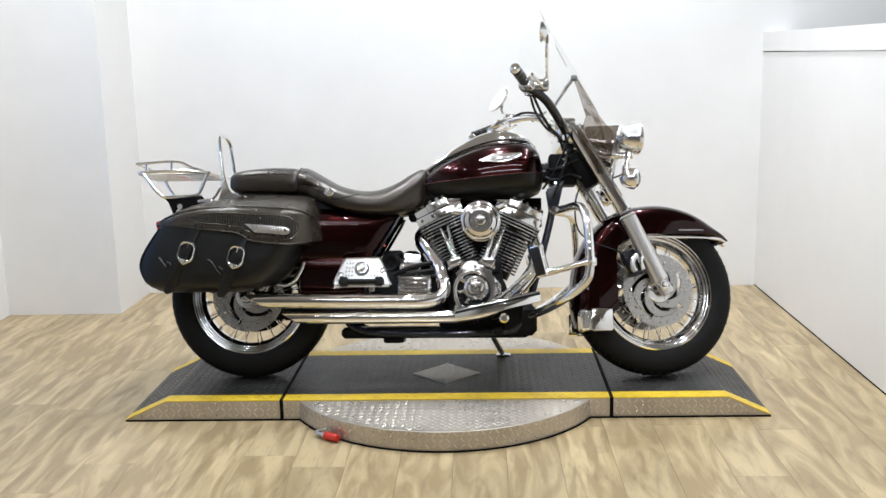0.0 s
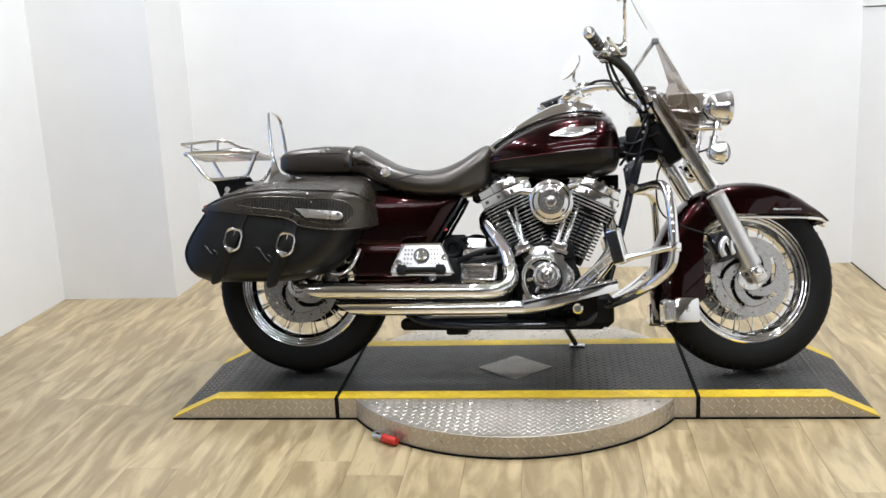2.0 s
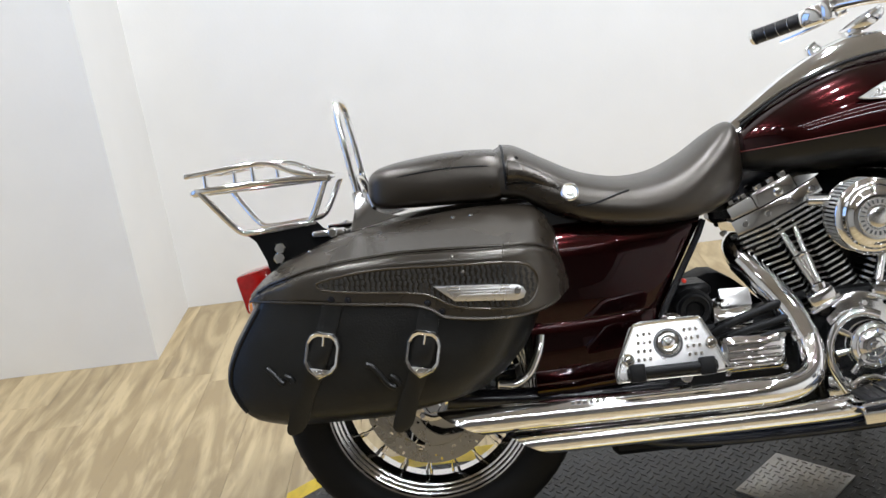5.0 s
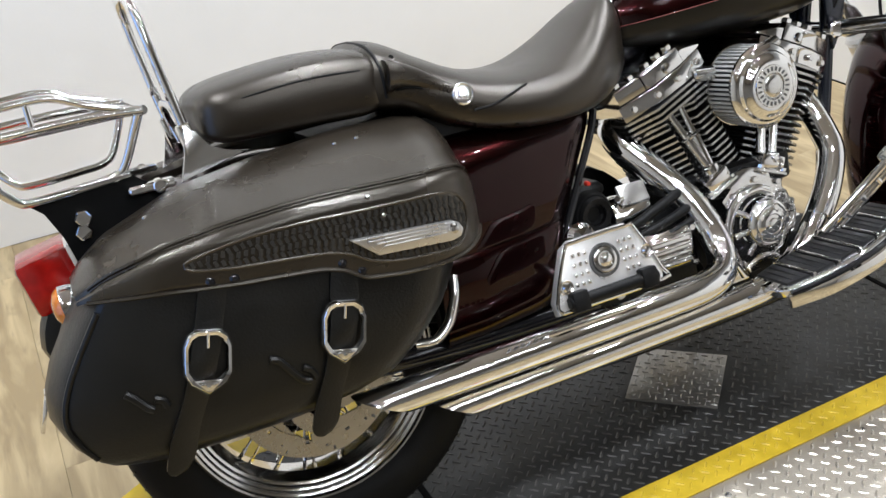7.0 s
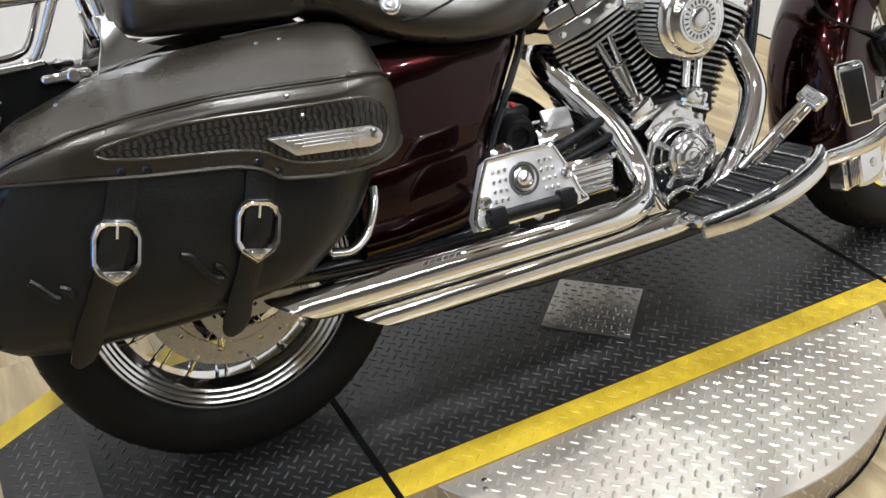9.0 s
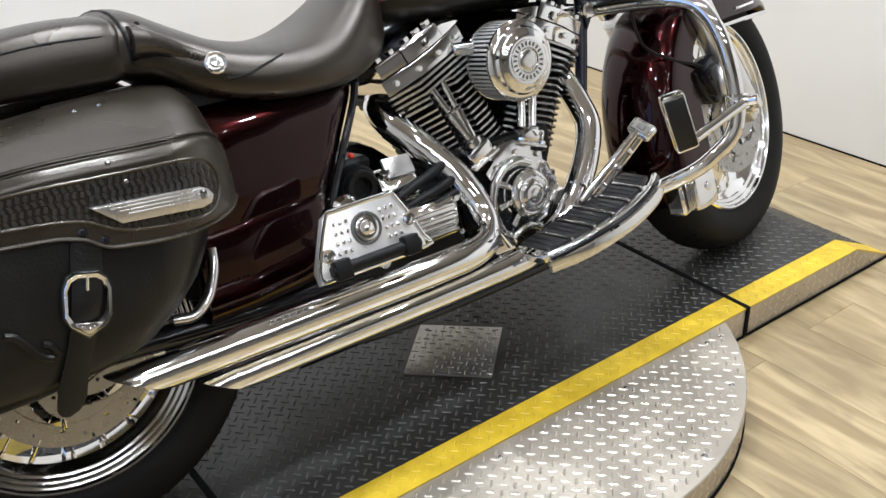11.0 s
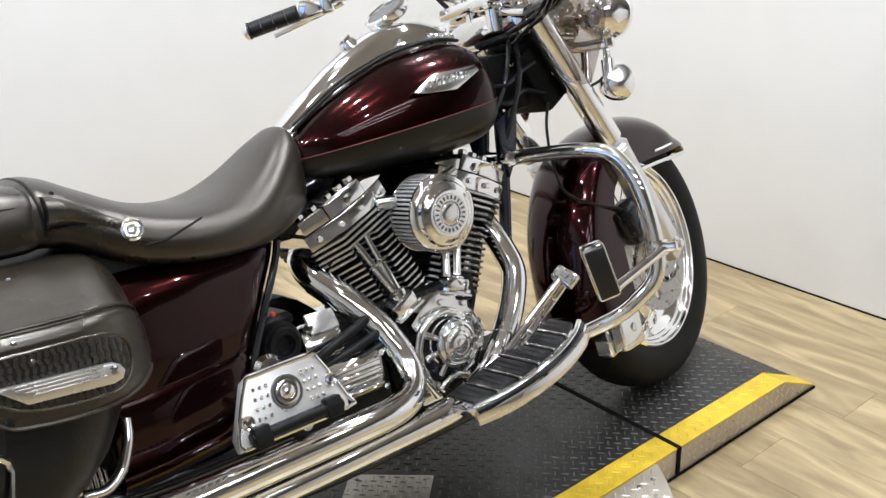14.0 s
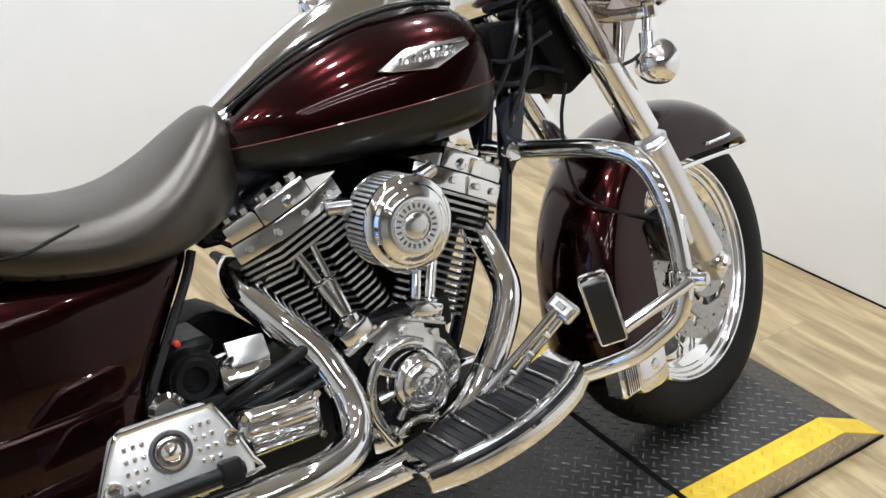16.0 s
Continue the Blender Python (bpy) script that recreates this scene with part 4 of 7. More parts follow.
BAG_OUT = [(-0.31, 0.255), (-0.292, 0.272), (-0.22, 0.300), (-0.12, 0.316), (0.0, 0.322), (0.12, 0.324), (0.185, 0.321), (0.222, 0.310), (0.250, 0.290), (0.275, 0.260), (0.295, 0.222), (0.312, 0.175)]
BODY_BACK = [(0.335, -0.30), (0.36, -0.335), (0.39, -0.358), (0.43, -0.371), (0.46, -0.366), (0.50, -0.347), (0.545, -0.315), (0.59, -0.282)]
BODY_FRONT = [(0.335, 0.02), (0.35, 0.085), (0.365, 0.135), (0.395, 0.175), (0.43, 0.21), (0.48, 0.240), (0.53, 0.262), (0.59, 0.275)]
BODY_OUT = [(0.335, 0.296), (0.36, 0.310), (0.40, 0.318), (0.46, 0.321), (0.52, 0.318), (0.59, 0.312)]
IN = 0.112


def bag_side(x, z):
    """Half width of the bag's body at (x, z)."""
    xb, xf, o = between(BODY_BACK, z)[0], between(BODY_FRONT, z)[0], between(BODY_OUT, z)[0]
    o -= 0.045 * max(0.0, (-0.08 - x) / 0.29) ** 2
    q = (xf - x) / 0.10
    if q < 1:
        o -= 0.09 * (1 - max(0.0, q)) ** 2.2
    return o


def saddlebag(s, label):
    """Right bag for s = -1, left for s = 1."""
    xs = [-0.308 + 0.62 * (0.5 - 0.5 * math.cos(math.pi * k / 48)) for k in range(49)]
    rings = []
    for x in xs:
        o, zi, zc, zl = between(BAG_OUT, x)[0] + 0.006, between(LID_TOP_IN, x)[0], between(LID_CREASE, x)[0], between(LID_LOW, x)[0]
        pts = [(IN, zl), (IN, zi - 0.012), (IN + 0.008, zi - 0.002), (IN + 0.02, zi)]
        for f in (0.25, 0.5, 0.75, 0.92):
            pts.append((IN + 0.02 + (o - 0.030 - IN - 0.02) * f, zi + (zc + 0.006 - zi) * f ** 1.25 + 0.008 * math.sin(math.pi * f)))
        h = zc - zl
        pts += [(o - 0.024, zc + 0.006), (o - 0.0185, zc + 0.0035), (o - 0.0165, zc - 0.0005), (o - 0.015, zc - 0.004), (o - 0.0095, zc - 0.005), (o - 0.004, zc - 0.009), (o - 0.0005, zc - min(0.016, h * 0.3)),
                (o + 0.0005, zc - min(0.022, h * 0.4)), (o, (zc + zl) / 2 - 0.004), (o, zl + min(0.012, h * 0.2)), (o - 0.001, zl + 0.003), (o - 0.004, zl)]
        rings.append([(x, s * y, z) for y, z in pts])
    lid_bm = loft(rings)
    rings = []
    for k in range(25):
        v = k / 24
        z = 0.335 + 0.255 * v
        sink = 0.034 * max(0.0, 1 - (z - 0.335) / 0.034) ** 2
        xb, xf = between(BODY_BACK, z)[0] + sink * 0.5, between(BODY_FRONT, z)[0] - sink
        ring = [(xb + 0.016, IN + 0.012), (xb - 0.010, IN + 0.02)]
        yo = bag_side(xb, z) - sink * 0.8
        ring += [(xb - 0.018, IN + 0.045), (xb - 0.016, (IN + yo) / 2 + 0.01), (xb - 0.008, yo - 0.034), (xb - 0.001, yo - 0.016), (xb + 0.005, yo - 0.006), (xb + 0.015, yo - 0.001)]
        for u in [0.08, 0.16, 0.25, 0.34, 0.43, 0.52, 0.61, 0.69, 0.76, 0.82, 0.88, 0.93, 0.97]:
            x = xb + (xf - xb) * u
            ring.append((x, bag_side(x, z) - sink * 0.8))
        ring += [(xf - 0.001, bag_side(xf, z) - 0.012 - sink), (xf, IN + 0.05), (xf - 0.012, IN + 0.02), (xf - 0.03, IN + 0.012)]
        rings.append([(x, s * max(y, IN + 0.012), z) for x, y in ring])
    bag = part("saddlebag", loft(rings), BAG_LEATHER, bike, label, 50)
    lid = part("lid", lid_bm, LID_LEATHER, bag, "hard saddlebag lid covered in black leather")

    def on(x, z, out=0.0):
        return Vector((x, s * (between(BAG_OUT, x)[0] + 0.006 + out), z))

    def trim(name, pts, r, mat, label=""):
        return part(name, tube([on(x, z, 0.0005) for x, z in pts], r, 6, 3), mat, bag, label)

    # back edge welt and the stitched wrinkles of the side
    part("back_welt", tube([(between(BODY_BACK, z)[0] + 0.006, s * (bag_side(between(BODY_BACK, z)[0], z) - 0.006), z) for z in (0.375, 0.40, 0.43, 0.46, 0.49, 0.52, 0.55, 0.575)], 0.0045, 8, 3), BAG_LEATHER, bag)
    for fold in (((-0.092, 0.452), (-0.080, 0.446), (-0.068, 0.428), (-0.054, 0.408), (-0.042, 0.402)), ((-0.050, 0.425), (-0.040, 0.418), (-0.034, 0.405)), ((-0.284, 0.462), (-0.274, 0.452), (-0.262, 0.436), (-0.254, 0.430)), ((-0.250, 0.445), (-0.240, 0.440), (-0.236, 0.430))):
        part("leather_toggle", tube([(x, s * (bag_side(x, z) + 0.001), z) for x, z in fold], 0.0058, 8, 3), BAG_LEATHER, bag, "knotted leather toggle")
    # woven inlay with a piped edge
    edge = [(-0.166, 0.607), (-0.158, 0.617), (-0.077, 0.627), (0.0, 0.626), (0.058, 0.622), (0.14, 0.617), (0.2, 0.612), (0.232, 0.600), (0.246, 0.578), (0.243, 0.553), (0.228, 0.534), (0.205, 0.527), (0.15, 0.532), (0.106, 0.539), (0.075, 0.550), (0.046, 0.568), (0.0, 0.579), (-0.092, 0.590), (-0.15, 0.600)]
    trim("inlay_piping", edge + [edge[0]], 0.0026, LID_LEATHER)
    low_z = [(-0.166, 0.606), (-0.15, 0.602), (-0.092, 0.592), (0.0, 0.582), (0.046, 0.571), (0.075, 0.553), (0.106, 0.542), (0.15, 0.535), (0.205, 0.530), (0.226, 0.537), (0.240, 0.555)]
    top_z = [(-0.166, 0.609), (-0.158, 0.614), (-0.077, 0.624), (0.0, 0.623), (0.058, 0.619), (0.14, 0.614), (0.2, 0.609), (0.23, 0.597), (0.240, 0.580)]
    bm = bmesh.new()
    for i in range(41):
        x = -0.156 + i * 0.0098
        z0, z1 = between(low_z, x)[0], between(top_z, x)[0]
        k = int((z1 - z0) / 0.0085)
        for j in range(k):
            z = z0 + (j + 0.5) * (z1 - z0) / max(k, 1)
            b = rbox(0.0050, 0.0036, 0.0082, 0)
            put(b, Matrix.Translation(on(x + (0.0008 if j % 2 else -0.0008), z, 0.0006)) @ Matrix.Rotation(radians(18 if j % 2 else -18), 4, "Y"))
            me = bpy.data.meshes.new("tmp")
            b.to_mesh(me)
            b.free()
            bm.from_mesh(me)
            bpy.data.meshes.remove(me)
    tagged(part("woven_inlay", bm, WEAVE_CORD, bag, "woven leather inlay"), kind="stuff")
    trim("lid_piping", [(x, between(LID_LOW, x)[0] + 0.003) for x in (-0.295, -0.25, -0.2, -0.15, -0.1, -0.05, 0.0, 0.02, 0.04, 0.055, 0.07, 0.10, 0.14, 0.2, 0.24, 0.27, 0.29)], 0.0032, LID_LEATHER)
    crease = [(x, s * (between(BAG_OUT, x)[0] + 0.006 - 0.0165), between(LID_CREASE, x)[0] + 0.001) for x in (-0.29, -0.26, -0.22, -0.18, -0.14, -0.06, 0.02, 0.10, 0.18, 0.22, 0.25, 0.27, 0.285, 0.298)]
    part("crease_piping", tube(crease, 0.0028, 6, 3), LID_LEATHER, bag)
    # chrome bar
    out = [(0.053, 0.5855), (0.10, 0.5815), (0.206, 0.5715), (0.216, 0.566), (0.221, 0.556), (0.216, 0.546), (0.202, 0.5425), (0.089, 0.5535)]
    BARM = Matrix(((1, 0, 0, 0.14), (0, 0, s, s * (0.3305)), (0, 1, 0, 0.565), (0, 0, 0, 1)))
    bar = part("chrome_bar", put(prism([(x - 0.14, z - 0.565) for x, z in out], 0.010, 0.003), BARM), FORK_ALU, bag, "ribbed chrome bar on the lid")
    for k in range(4):
        part("rib", put(rbox(0.126 - 0.010 * k, 0.0026, 0.0034, 0.0008), BARM @ pose(-0.010 + 0.0055 * k, 0.0125 - 0.0056 * k, 0.0105, 0, 0, -4.6)), FORK_ALU, bar)
    share("bar_stud", mesh_of("bar_stud", lathe([(0, 0.008), (0.006, 0.007), (0.009, 0)], 14), CHROME), bar, along((0.205, s * 0.3395, 0.560), (0, s, 0)))
    for x, z, y in ((0.094, 0.636, 0.0), (0.11, 0.606, 0.002)):
        share("stud", mesh_of("stud", lathe([(0, 0.003), (0.003, 0.0022), (0.004, 0)], 10), CHROME), bag, along(on(x, z, y - 0.001), (0, s, 0.2)))
    for x, y in ((-0.19, 0.20), (0.10, 0.20), (0.135, 0.20)):
        zi, zc, o = between(LID_TOP_IN, x)[0], between(LID_CREASE, x)[0], between(BAG_OUT, x)[0]
        f = (y - IN - 0.02) / (o - 0.024 - IN - 0.02)
        share("stud", mesh_of("stud", lathe([(0, 0.003), (0.003, 0.0022), (0.004, 0)], 10), CHROME_WORN), bag, along((x, s * y, zi + (zc + 0.006 - zi) * f ** 1.25 + 0.008 * math.sin(math.pi * f)), (0, s * 0.3, 1)))
    for x, z in ((-0.14, 0.581), (-0.109, 0.577), (0.038, 0.555), (0.063, 0.536)):
        share("rivet", mesh_of("rivet", lathe([(0, 0.004), (0.004, 0.0035), (0.007, 0)], 12), BLACK_GLOSS), bag, along(on(x, z, 0.0), (0, s, 0)))
    # straps with buckles
    for pts, bx, bz in (([(-0.138, 0.578), (-0.146, 0.555), (-0.155, 0.532), (-0.172, 0.49), (-0.196, 0.437), (-0.222, 0.39), (-0.238, 0.350), (-0.243, 0.330)], -0.171, 0.482),
                        ([(0.046, 0.560), (0.036, 0.530), (0.026, 0.49), (0.004, 0.425), (-0.022, 0.37), (-0.034, 0.338), (-0.037, 0.316)], 0.018, 0.464)):
        rings = []
        zb = pts[-1][1]
        for q in spline([(x, 0, z) for x, z in pts], 5):
            drop = max(0.0, 0.40 - q.z)
            o = bag_side(q.x, max(q.z, 0.40)) + 0.003 - drop * 0.10 + 0.004 * math.exp(-((q.z - bz) / 0.04) ** 2)
            hw = 0.0225 if q.z > zb + 0.022 else 0.0225 * math.sqrt(max(0.08, 1 - ((zb + 0.022 - q.z) / 0.024) ** 2))
            rings.append([(q.x - hw, s * (o - 0.002), q.z - hw * 0.3), (q.x - hw, s * (o + 0.003), q.z - hw * 0.3), (q.x - hw * 0.6, s * (o + 0.005), q.z - hw * 0.18), (q.x + hw * 0.6, s * (o + 0.005), q.z + hw * 0.18), (q.x + hw, s * (o + 0.003), q.z + hw * 0.3), (q.x + hw, s * (o - 0.002), q.z + hw * 0.3)])
        part("strap", loft(rings), BAG_LEATHER, bag, "black leather strap", 60)
        yb = bag_side(bx, bz) + 0.010
        frame_pts = [(-0.030, 0.018), (-0.024, 0.032), (-0.014, 0.038), (0.014, 0.038), (0.024, 0.032), (0.030, 0.018), (0.030, -0.018), (0.022, -0.031), (0, -0.045), (-0.022, -0.031), (-0.030, -0.018)]
        ring_m = along((bx, s * yb, bz), (0, s, 0.05), (0, 0, 1)) @ Matrix.Diagonal((1 if s < 0 else -1, 1, 1, 1)) @ pose(0, 0, 0, 0, 0, -14)
        bk = bmesh.new()
        loops = []
        for g, h in ((1.10, -0.001), (1.10, 0.003), (1.0, 0.007), (0.88, 0.006), (0.80, 0.0)):
            loops.append([bk.verts.new((x * g, y * g + (0.001 if g < 0.9 else 0), h)) for x, y in frame_pts])
        for la, lb in zip(loops, loops[1:]):
            for k in range(11):
                j = (k + 1) % 11
                bk.faces.new((la[k], la[j], lb[j], lb[k]))
        tip = prism([(-0.021, -0.027), (0.021, -0.027), (0.005, -0.044), (-0.005, -0.044)], 0.007, 0.003)
        bu = part("buckle", put(join(bk, tip), ring_m), CHROME, bag, "chrome strap buckle", 50)
        part("prong", put(rod((0, 0.036, 0.005), (0, 0.016, 0.003), 0.0024, 8), ring_m), CHROME, bu)
        for k in range(3):
            part("engraving", put(rbox(0.006, 0.004, 0.002, 0.001), ring_m @ pose(-0.008 + 0.008 * k, -0.033 - (0.003 if k == 1 else 0), 0.007)), CHROME_WORN, bu)
        for k in range(3):
            share("strap_hole", mesh_of("strap_hole", lathe([(0, 0.001), (0.0020, 0.001), (0.0020, 0)], 8), DARK_GAP), bag, ring_m @ Matrix.Translation((0, 0.010 - 0.011 * k, -0.0022)))
    return bag


saddlebag(-1, "black leather-covered hard saddlebag with two buckled straps")
saddlebag(1, "black leather-covered hard saddlebag with two buckled straps")


# ---- engine ----
SEATED[1] = Vector((0.008, 0.004, 0.0))
CRANK = Vector((0.89, 0, 0.295))
case = part("crankcase", join(put(lathe([(0, -0.10), (0.10, -0.10), (0.118, -0.085), (0.118, 0.085), (0.10, 0.10), (0, 0.10)], 40), Matrix.Translation((0.89, 0, 0.31)) @ SIDE),
                              bounds(0.79, 0.99, -0.10, 0.10, 0.21, 0.42, 0.02, 2), bounds(0.74, 1.04, -0.07, 0.07, 0.17, 0.26, 0.02, 2)), BLACK_MATT, bike, "black V-twin crankcase")
tappet = bounds(0.80, 0.985, -0.125, -0.06, 0.395, 0.45, 0.01, 2)
part("tappet_deck", tappet, BLACK_MATT, case)


def fin_mesh(hx, hy, th, corner, end, sign, notch=0.0, half=0.028):
    """A cooling fin: black faces with a bright machined edge, narrower towards the outer end, bowed in where the pushrods pass."""
    half_out = []
    if notch:
        for k in range(9):
            u = -1 + 2 * k / 8
            half_out.append((half * u, hy - notch * (0.5 + 0.5 * math.cos(math.pi * u)) ** 0.6))
    half_out += [(hx * 0.38, hy - 0.002), (hx * 0.66, hy * 0.4 + end * 0.6), (hx - 0.010, end), (hx - 0.003, end - 0.005), (hx, end - 0.014)]
    inner = [(-hx + corner - corner * math.sin(radians(90 - 22.5 * k)), hy - corner + corner * math.cos(radians(90 - 22.5 * k))) for k in range(5)]
    side = inner + half_out
    pts = [(sign * x, y) for x, y in side] + [(sign * x, -y) for x, y in reversed(side)]
    bm = prism(pts if sign < 0 else pts[::-1], th)
    bm.normal_update()
    for f in bm.faces:
        f.material_index = 1 if abs(f.normal.z) < 0.5 and abs(f.normal.y) > 0.35 else 0
    return mesh_of("fin", bm, [BLACK_MATT, FIN_EDGE])


FINS = {g: (fin_mesh(0.080, 0.100, 0.0044, 0.022, 0.070, g, 0.040), fin_mesh(0.096, 0.110, 0.0050, 0.02, 0.076, g), fin_mesh(0.093, 0.108, 0.0052, 0.02, 0.073, g, 0.034, 0.034)) for g in (-1, 1)}


def rocker_plan(g, x0, x1, inset=0.0):
    """Plan of the rocker cover between two places along it, tapered towards its outer end."""
    edge = [(-0.108, 0.080), (-0.097, 0.096), (-0.045, 0.105), (0.020, 0.100), (0.088, 0.074)]
    xs = [x0] + [x for x, _ in edge if x0 + 0.004 < x < x1 - 0.004] + [x1]
    side = [(x, between(edge, min(max(x, -0.108), 0.088))[0] - inset) for x in xs]
    pts = [(g * x, y) for x, y in side] + [(g * x, -y) for x, y in reversed(side)]
    return pts if g < 0 else pts[::-1]


def cylinder(sign, label):
    tilt = radians(25.3 if sign > 0 else 23.5)
    sn, cs = sign * math.sin(tilt), math.cos(tilt)
    m = Matrix((Vector((cs, 0, -sn)), Vector((0, 1, 0)), Vector((sn, 0, cs)))).transposed().to_4x4()
    m.translation = CRANK + (Vector((0.010, 0, -0.014)) if sign > 0 else Vector((-0.003, 0, -0.010)))
    body = part("cylinder", put(lathe([(0, 0.12), (0.062, 0.12), (0.062, 0.30), (0, 0.30)], 32), m), BLACK_MATT, bike, label)
    for k in range(11):
        share("fin", FINS[sign][0], body, m @ Matrix.Translation((0, 0, 0.150 + 0.0130 * k)))
    head = part("cylinder_head", put(rbox(0.165, 0.160, 0.060, 0.02, 2, (0, 0, 0.325)), m), BLACK_MATT, bike, "black finned cylinder head")
    for k in range(5):
        share("fin", FINS[sign][1 if k > 1 else 2], head, m @ Matrix.Translation((0, 0, 0.297 + 0.0120 * k)) @ Matrix.Scale(0.94 + 0.015 * k, 4))
    rc = part("rocker_cover", put(prism(rocker_plan(sign, -0.100, 0.088), 0.032, 0.004, 2), m @ Matrix.Translation((0, 0, 0.353))), CHROME_RIM, bike, "polished chrome rocker cover")
    part("cover_seam", put(prism(rocker_plan(sign, -0.098, 0.084, 0.004), 0.004, 0.0), m @ Matrix.Translation((0, 0, 0.384))), BLACK_MATT, rc)
    part("rocker_top", put(prism(rocker_plan(sign, 0.0315, 0.082, 0.003), 0.030, 0.007, 3), m @ Matrix.Translation((0, 0, 0.387))), CHROME_RIM, rc)
    part("rocker_top", put(prism(rocker_plan(sign, -0.056, 0.0295, 0.001), 0.033, 0.007, 3), m @ Matrix.Translation((0, 0, 0.387))), CHROME_RIM, rc)
    wedge = loft([[(sign * x, -w, 0.386), (sign * x, -w, z - 0.006), (sign * x, -w + 0.008, z), (sign * x, w - 0.008, z), (sign * x, w, z - 0.006), (sign * x, w, 0.386)] for x, w, z in ((-0.058, 0.100, 0.413), (-0.070, 0.099, 0.411), (-0.100, 0.093, 0.398), (-0.112, 0.086, 0.391))])
    bmesh.ops.recalc_face_normals(wedge, faces=wedge.faces[:])
    part("rocker_nose", put(wedge, m), CHROME_RIM, rc)
    for bx, bz in ((-0.046, 0.420), (-0.020, 0.420), (0.008, 0.420), (0.042, 0.417), (0.068, 0.417)):
        for by in (-1, 1):
            share("bolt", BOLT, rc, m @ Matrix.Translation((sign * bx, by * (between([(-0.05, 0.088), (0.02, 0.086), (0.07, 0.064)], bx)[0]), bz)) @ Matrix.Scale(1.5, 4))
    for bx in (-0.080, -0.03, 0.02, 0.066):
        share("bolt", BOLT, rc, m @ along((sign * bx, -between([(-0.08, 0.100), (-0.045, 0.106), (0.02, 0.101), (0.088, 0.075)], bx)[0], 0.369), (0, -1, 0)))
    part("rocker_boss", put(lathe([(0, 0.010), (0.008, 0.008), (0.011, 0)], 14), m @ along((sign * -0.02, -0.100, 0.398), (0, -1, 0.1))), CHROME, rc)


cylinder(-1, "black finned rear cylinder with bright fin edges")
cylinder(1, "black finned front cylinder with bright fin edges")
# pushrod tubes
for (bx, bz), (tx, tz) in (((0.805, 0.452), (0.737, 0.600)), ((0.806, 0.456), (0.772, 0.606)), ((0.921, 0.440), (0.975, 0.606)), ((0.947, 0.440), (1.010, 0.600))):
    a, b = Vector((bx, -0.115, bz)), Vector((tx, -0.078, tz))
    pr = part("pushrod_tube", rod(a, b, 0.0072, 14), CHROME, bike, "chrome pushrod tube")
    part("tube_sleeve", rod(a, a + (b - a) * 0.45, 0.0100, 14), CHROME, pr)
    part("tube_collar", rod(a + (b - a) * -0.05, a + (b - a) * 0.06, 0.016, 14), CHROME, pr)
    part("tube_collar", rod(a + (b - a) * 0.44, a + (b - a) * 0.48, 0.0135, 14), CHROME, pr)
for bx, lean in ((0.806, -24), (0.934, 22)):
    TM = pose(bx, -0.112, 0.437, 0, lean, 0)
    tb = part("tappet_block", put(rbox(0.056, 0.052, 0.030, 0.006, 2), TM), CHROME, case, "chrome tappet block")
    part("block_flange", put(rbox(0.070, 0.060, 0.008, 0.002, 1), TM @ Matrix.Translation((0, 0, -0.017))), CHROME_WORN, tb)
    for dx in (-0.027, 0.027):
        share("bolt", BOLT, tb, TM @ Matrix.Translation((dx, -0.022, -0.013)))
part("valley_cover", bounds(0.82, 0.955, -0.045, 0.06, 0.43, 0.60, 0.01), BLACK_MATT, case, "black casting between the cylinders")
part("valley_plug", rod((0.872, -0.070, 0.455), (0.872, -0.066, 0.485), 0.0055, 10), CHROME, case)
# cam cover with nose cone
cam_out = []
for k in range(36):
    a = 2 * math.pi * k / 36
    r = 0.088 + 0.010 * math.cos(3 * a + 0.6) + (0.014 if 50 < math.degrees(a) < 140 else 0)
    cam_out.append((0.888 + r * math.cos(a), 0.335 + r * math.sin(a)))
cover = part("cam_cover", side_plate(cam_out, -0.098, 0.036, 0.012), RIM, bike, "chrome cam cover")
TC = Matrix.Translation((0.888, -0.134, 0.334)) @ SIDE
# off-centre black disc paints the shade that the raised timer cover casts
part("timer_shade", put(lathe([(0, 0.002), (0.058, 0.002), (0.061, 0.0), (0, 0)], 40), TC @ Matrix.Translation((-0.012, -0.010, 0)) @ Matrix.Diagonal((1.12, 1.12, 1, 1))), BLACK_GLOSS, cover, "black disc for the shade beside the timer cover")
part("timer_cover", put(lathe([(0, 0.066), (0.006, 0.0655), (0.010, 0.064), (0.012, 0.060), (0.018, 0.059), (0.020, 0.062), (0.026, 0.060), (0.030, 0.057), (0.032, 0.0535), (0.036, 0.0525), (0.038, 0.054), (0.043, 0.050), (0.0465, 0.044), (0.0475, 0.038), (0.046, 0.006), (0.050, 0.0)], 44), TC @ Matrix.Diagonal((1.0, 1.0, 0.66, 1))), CHROME, cover, "round chrome timer cover")
for k in range(5):
    share("bolt", BOLT, cover, Matrix.Translation((0.888, -0.169, 0.334)) @ SIDE @ Matrix.Rotation(2 * math.pi * k / 5, 4, "Z") @ Matrix.Translation((0.032, 0, 0.0)))
for k in range(9):
    a = 2 * math.pi * (k + 0.3) / 9
    share("bolt", BOLT, cover, Matrix.Translation((0.888 + 0.080 * math.cos(a), -0.1345, 0.337 + 0.080 * math.sin(a))) @ SIDE)
arc = [(0.878 + r * math.cos(radians(a)), -0.139, 0.328 + r * math.sin(radians(a))) for a, r in ((62, 0.068), (85, 0.071), (110, 0.072), (135, 0.071), (160, 0.070), (185, 0.071), (210, 0.075), (232, 0.084), (245, 0.096))]
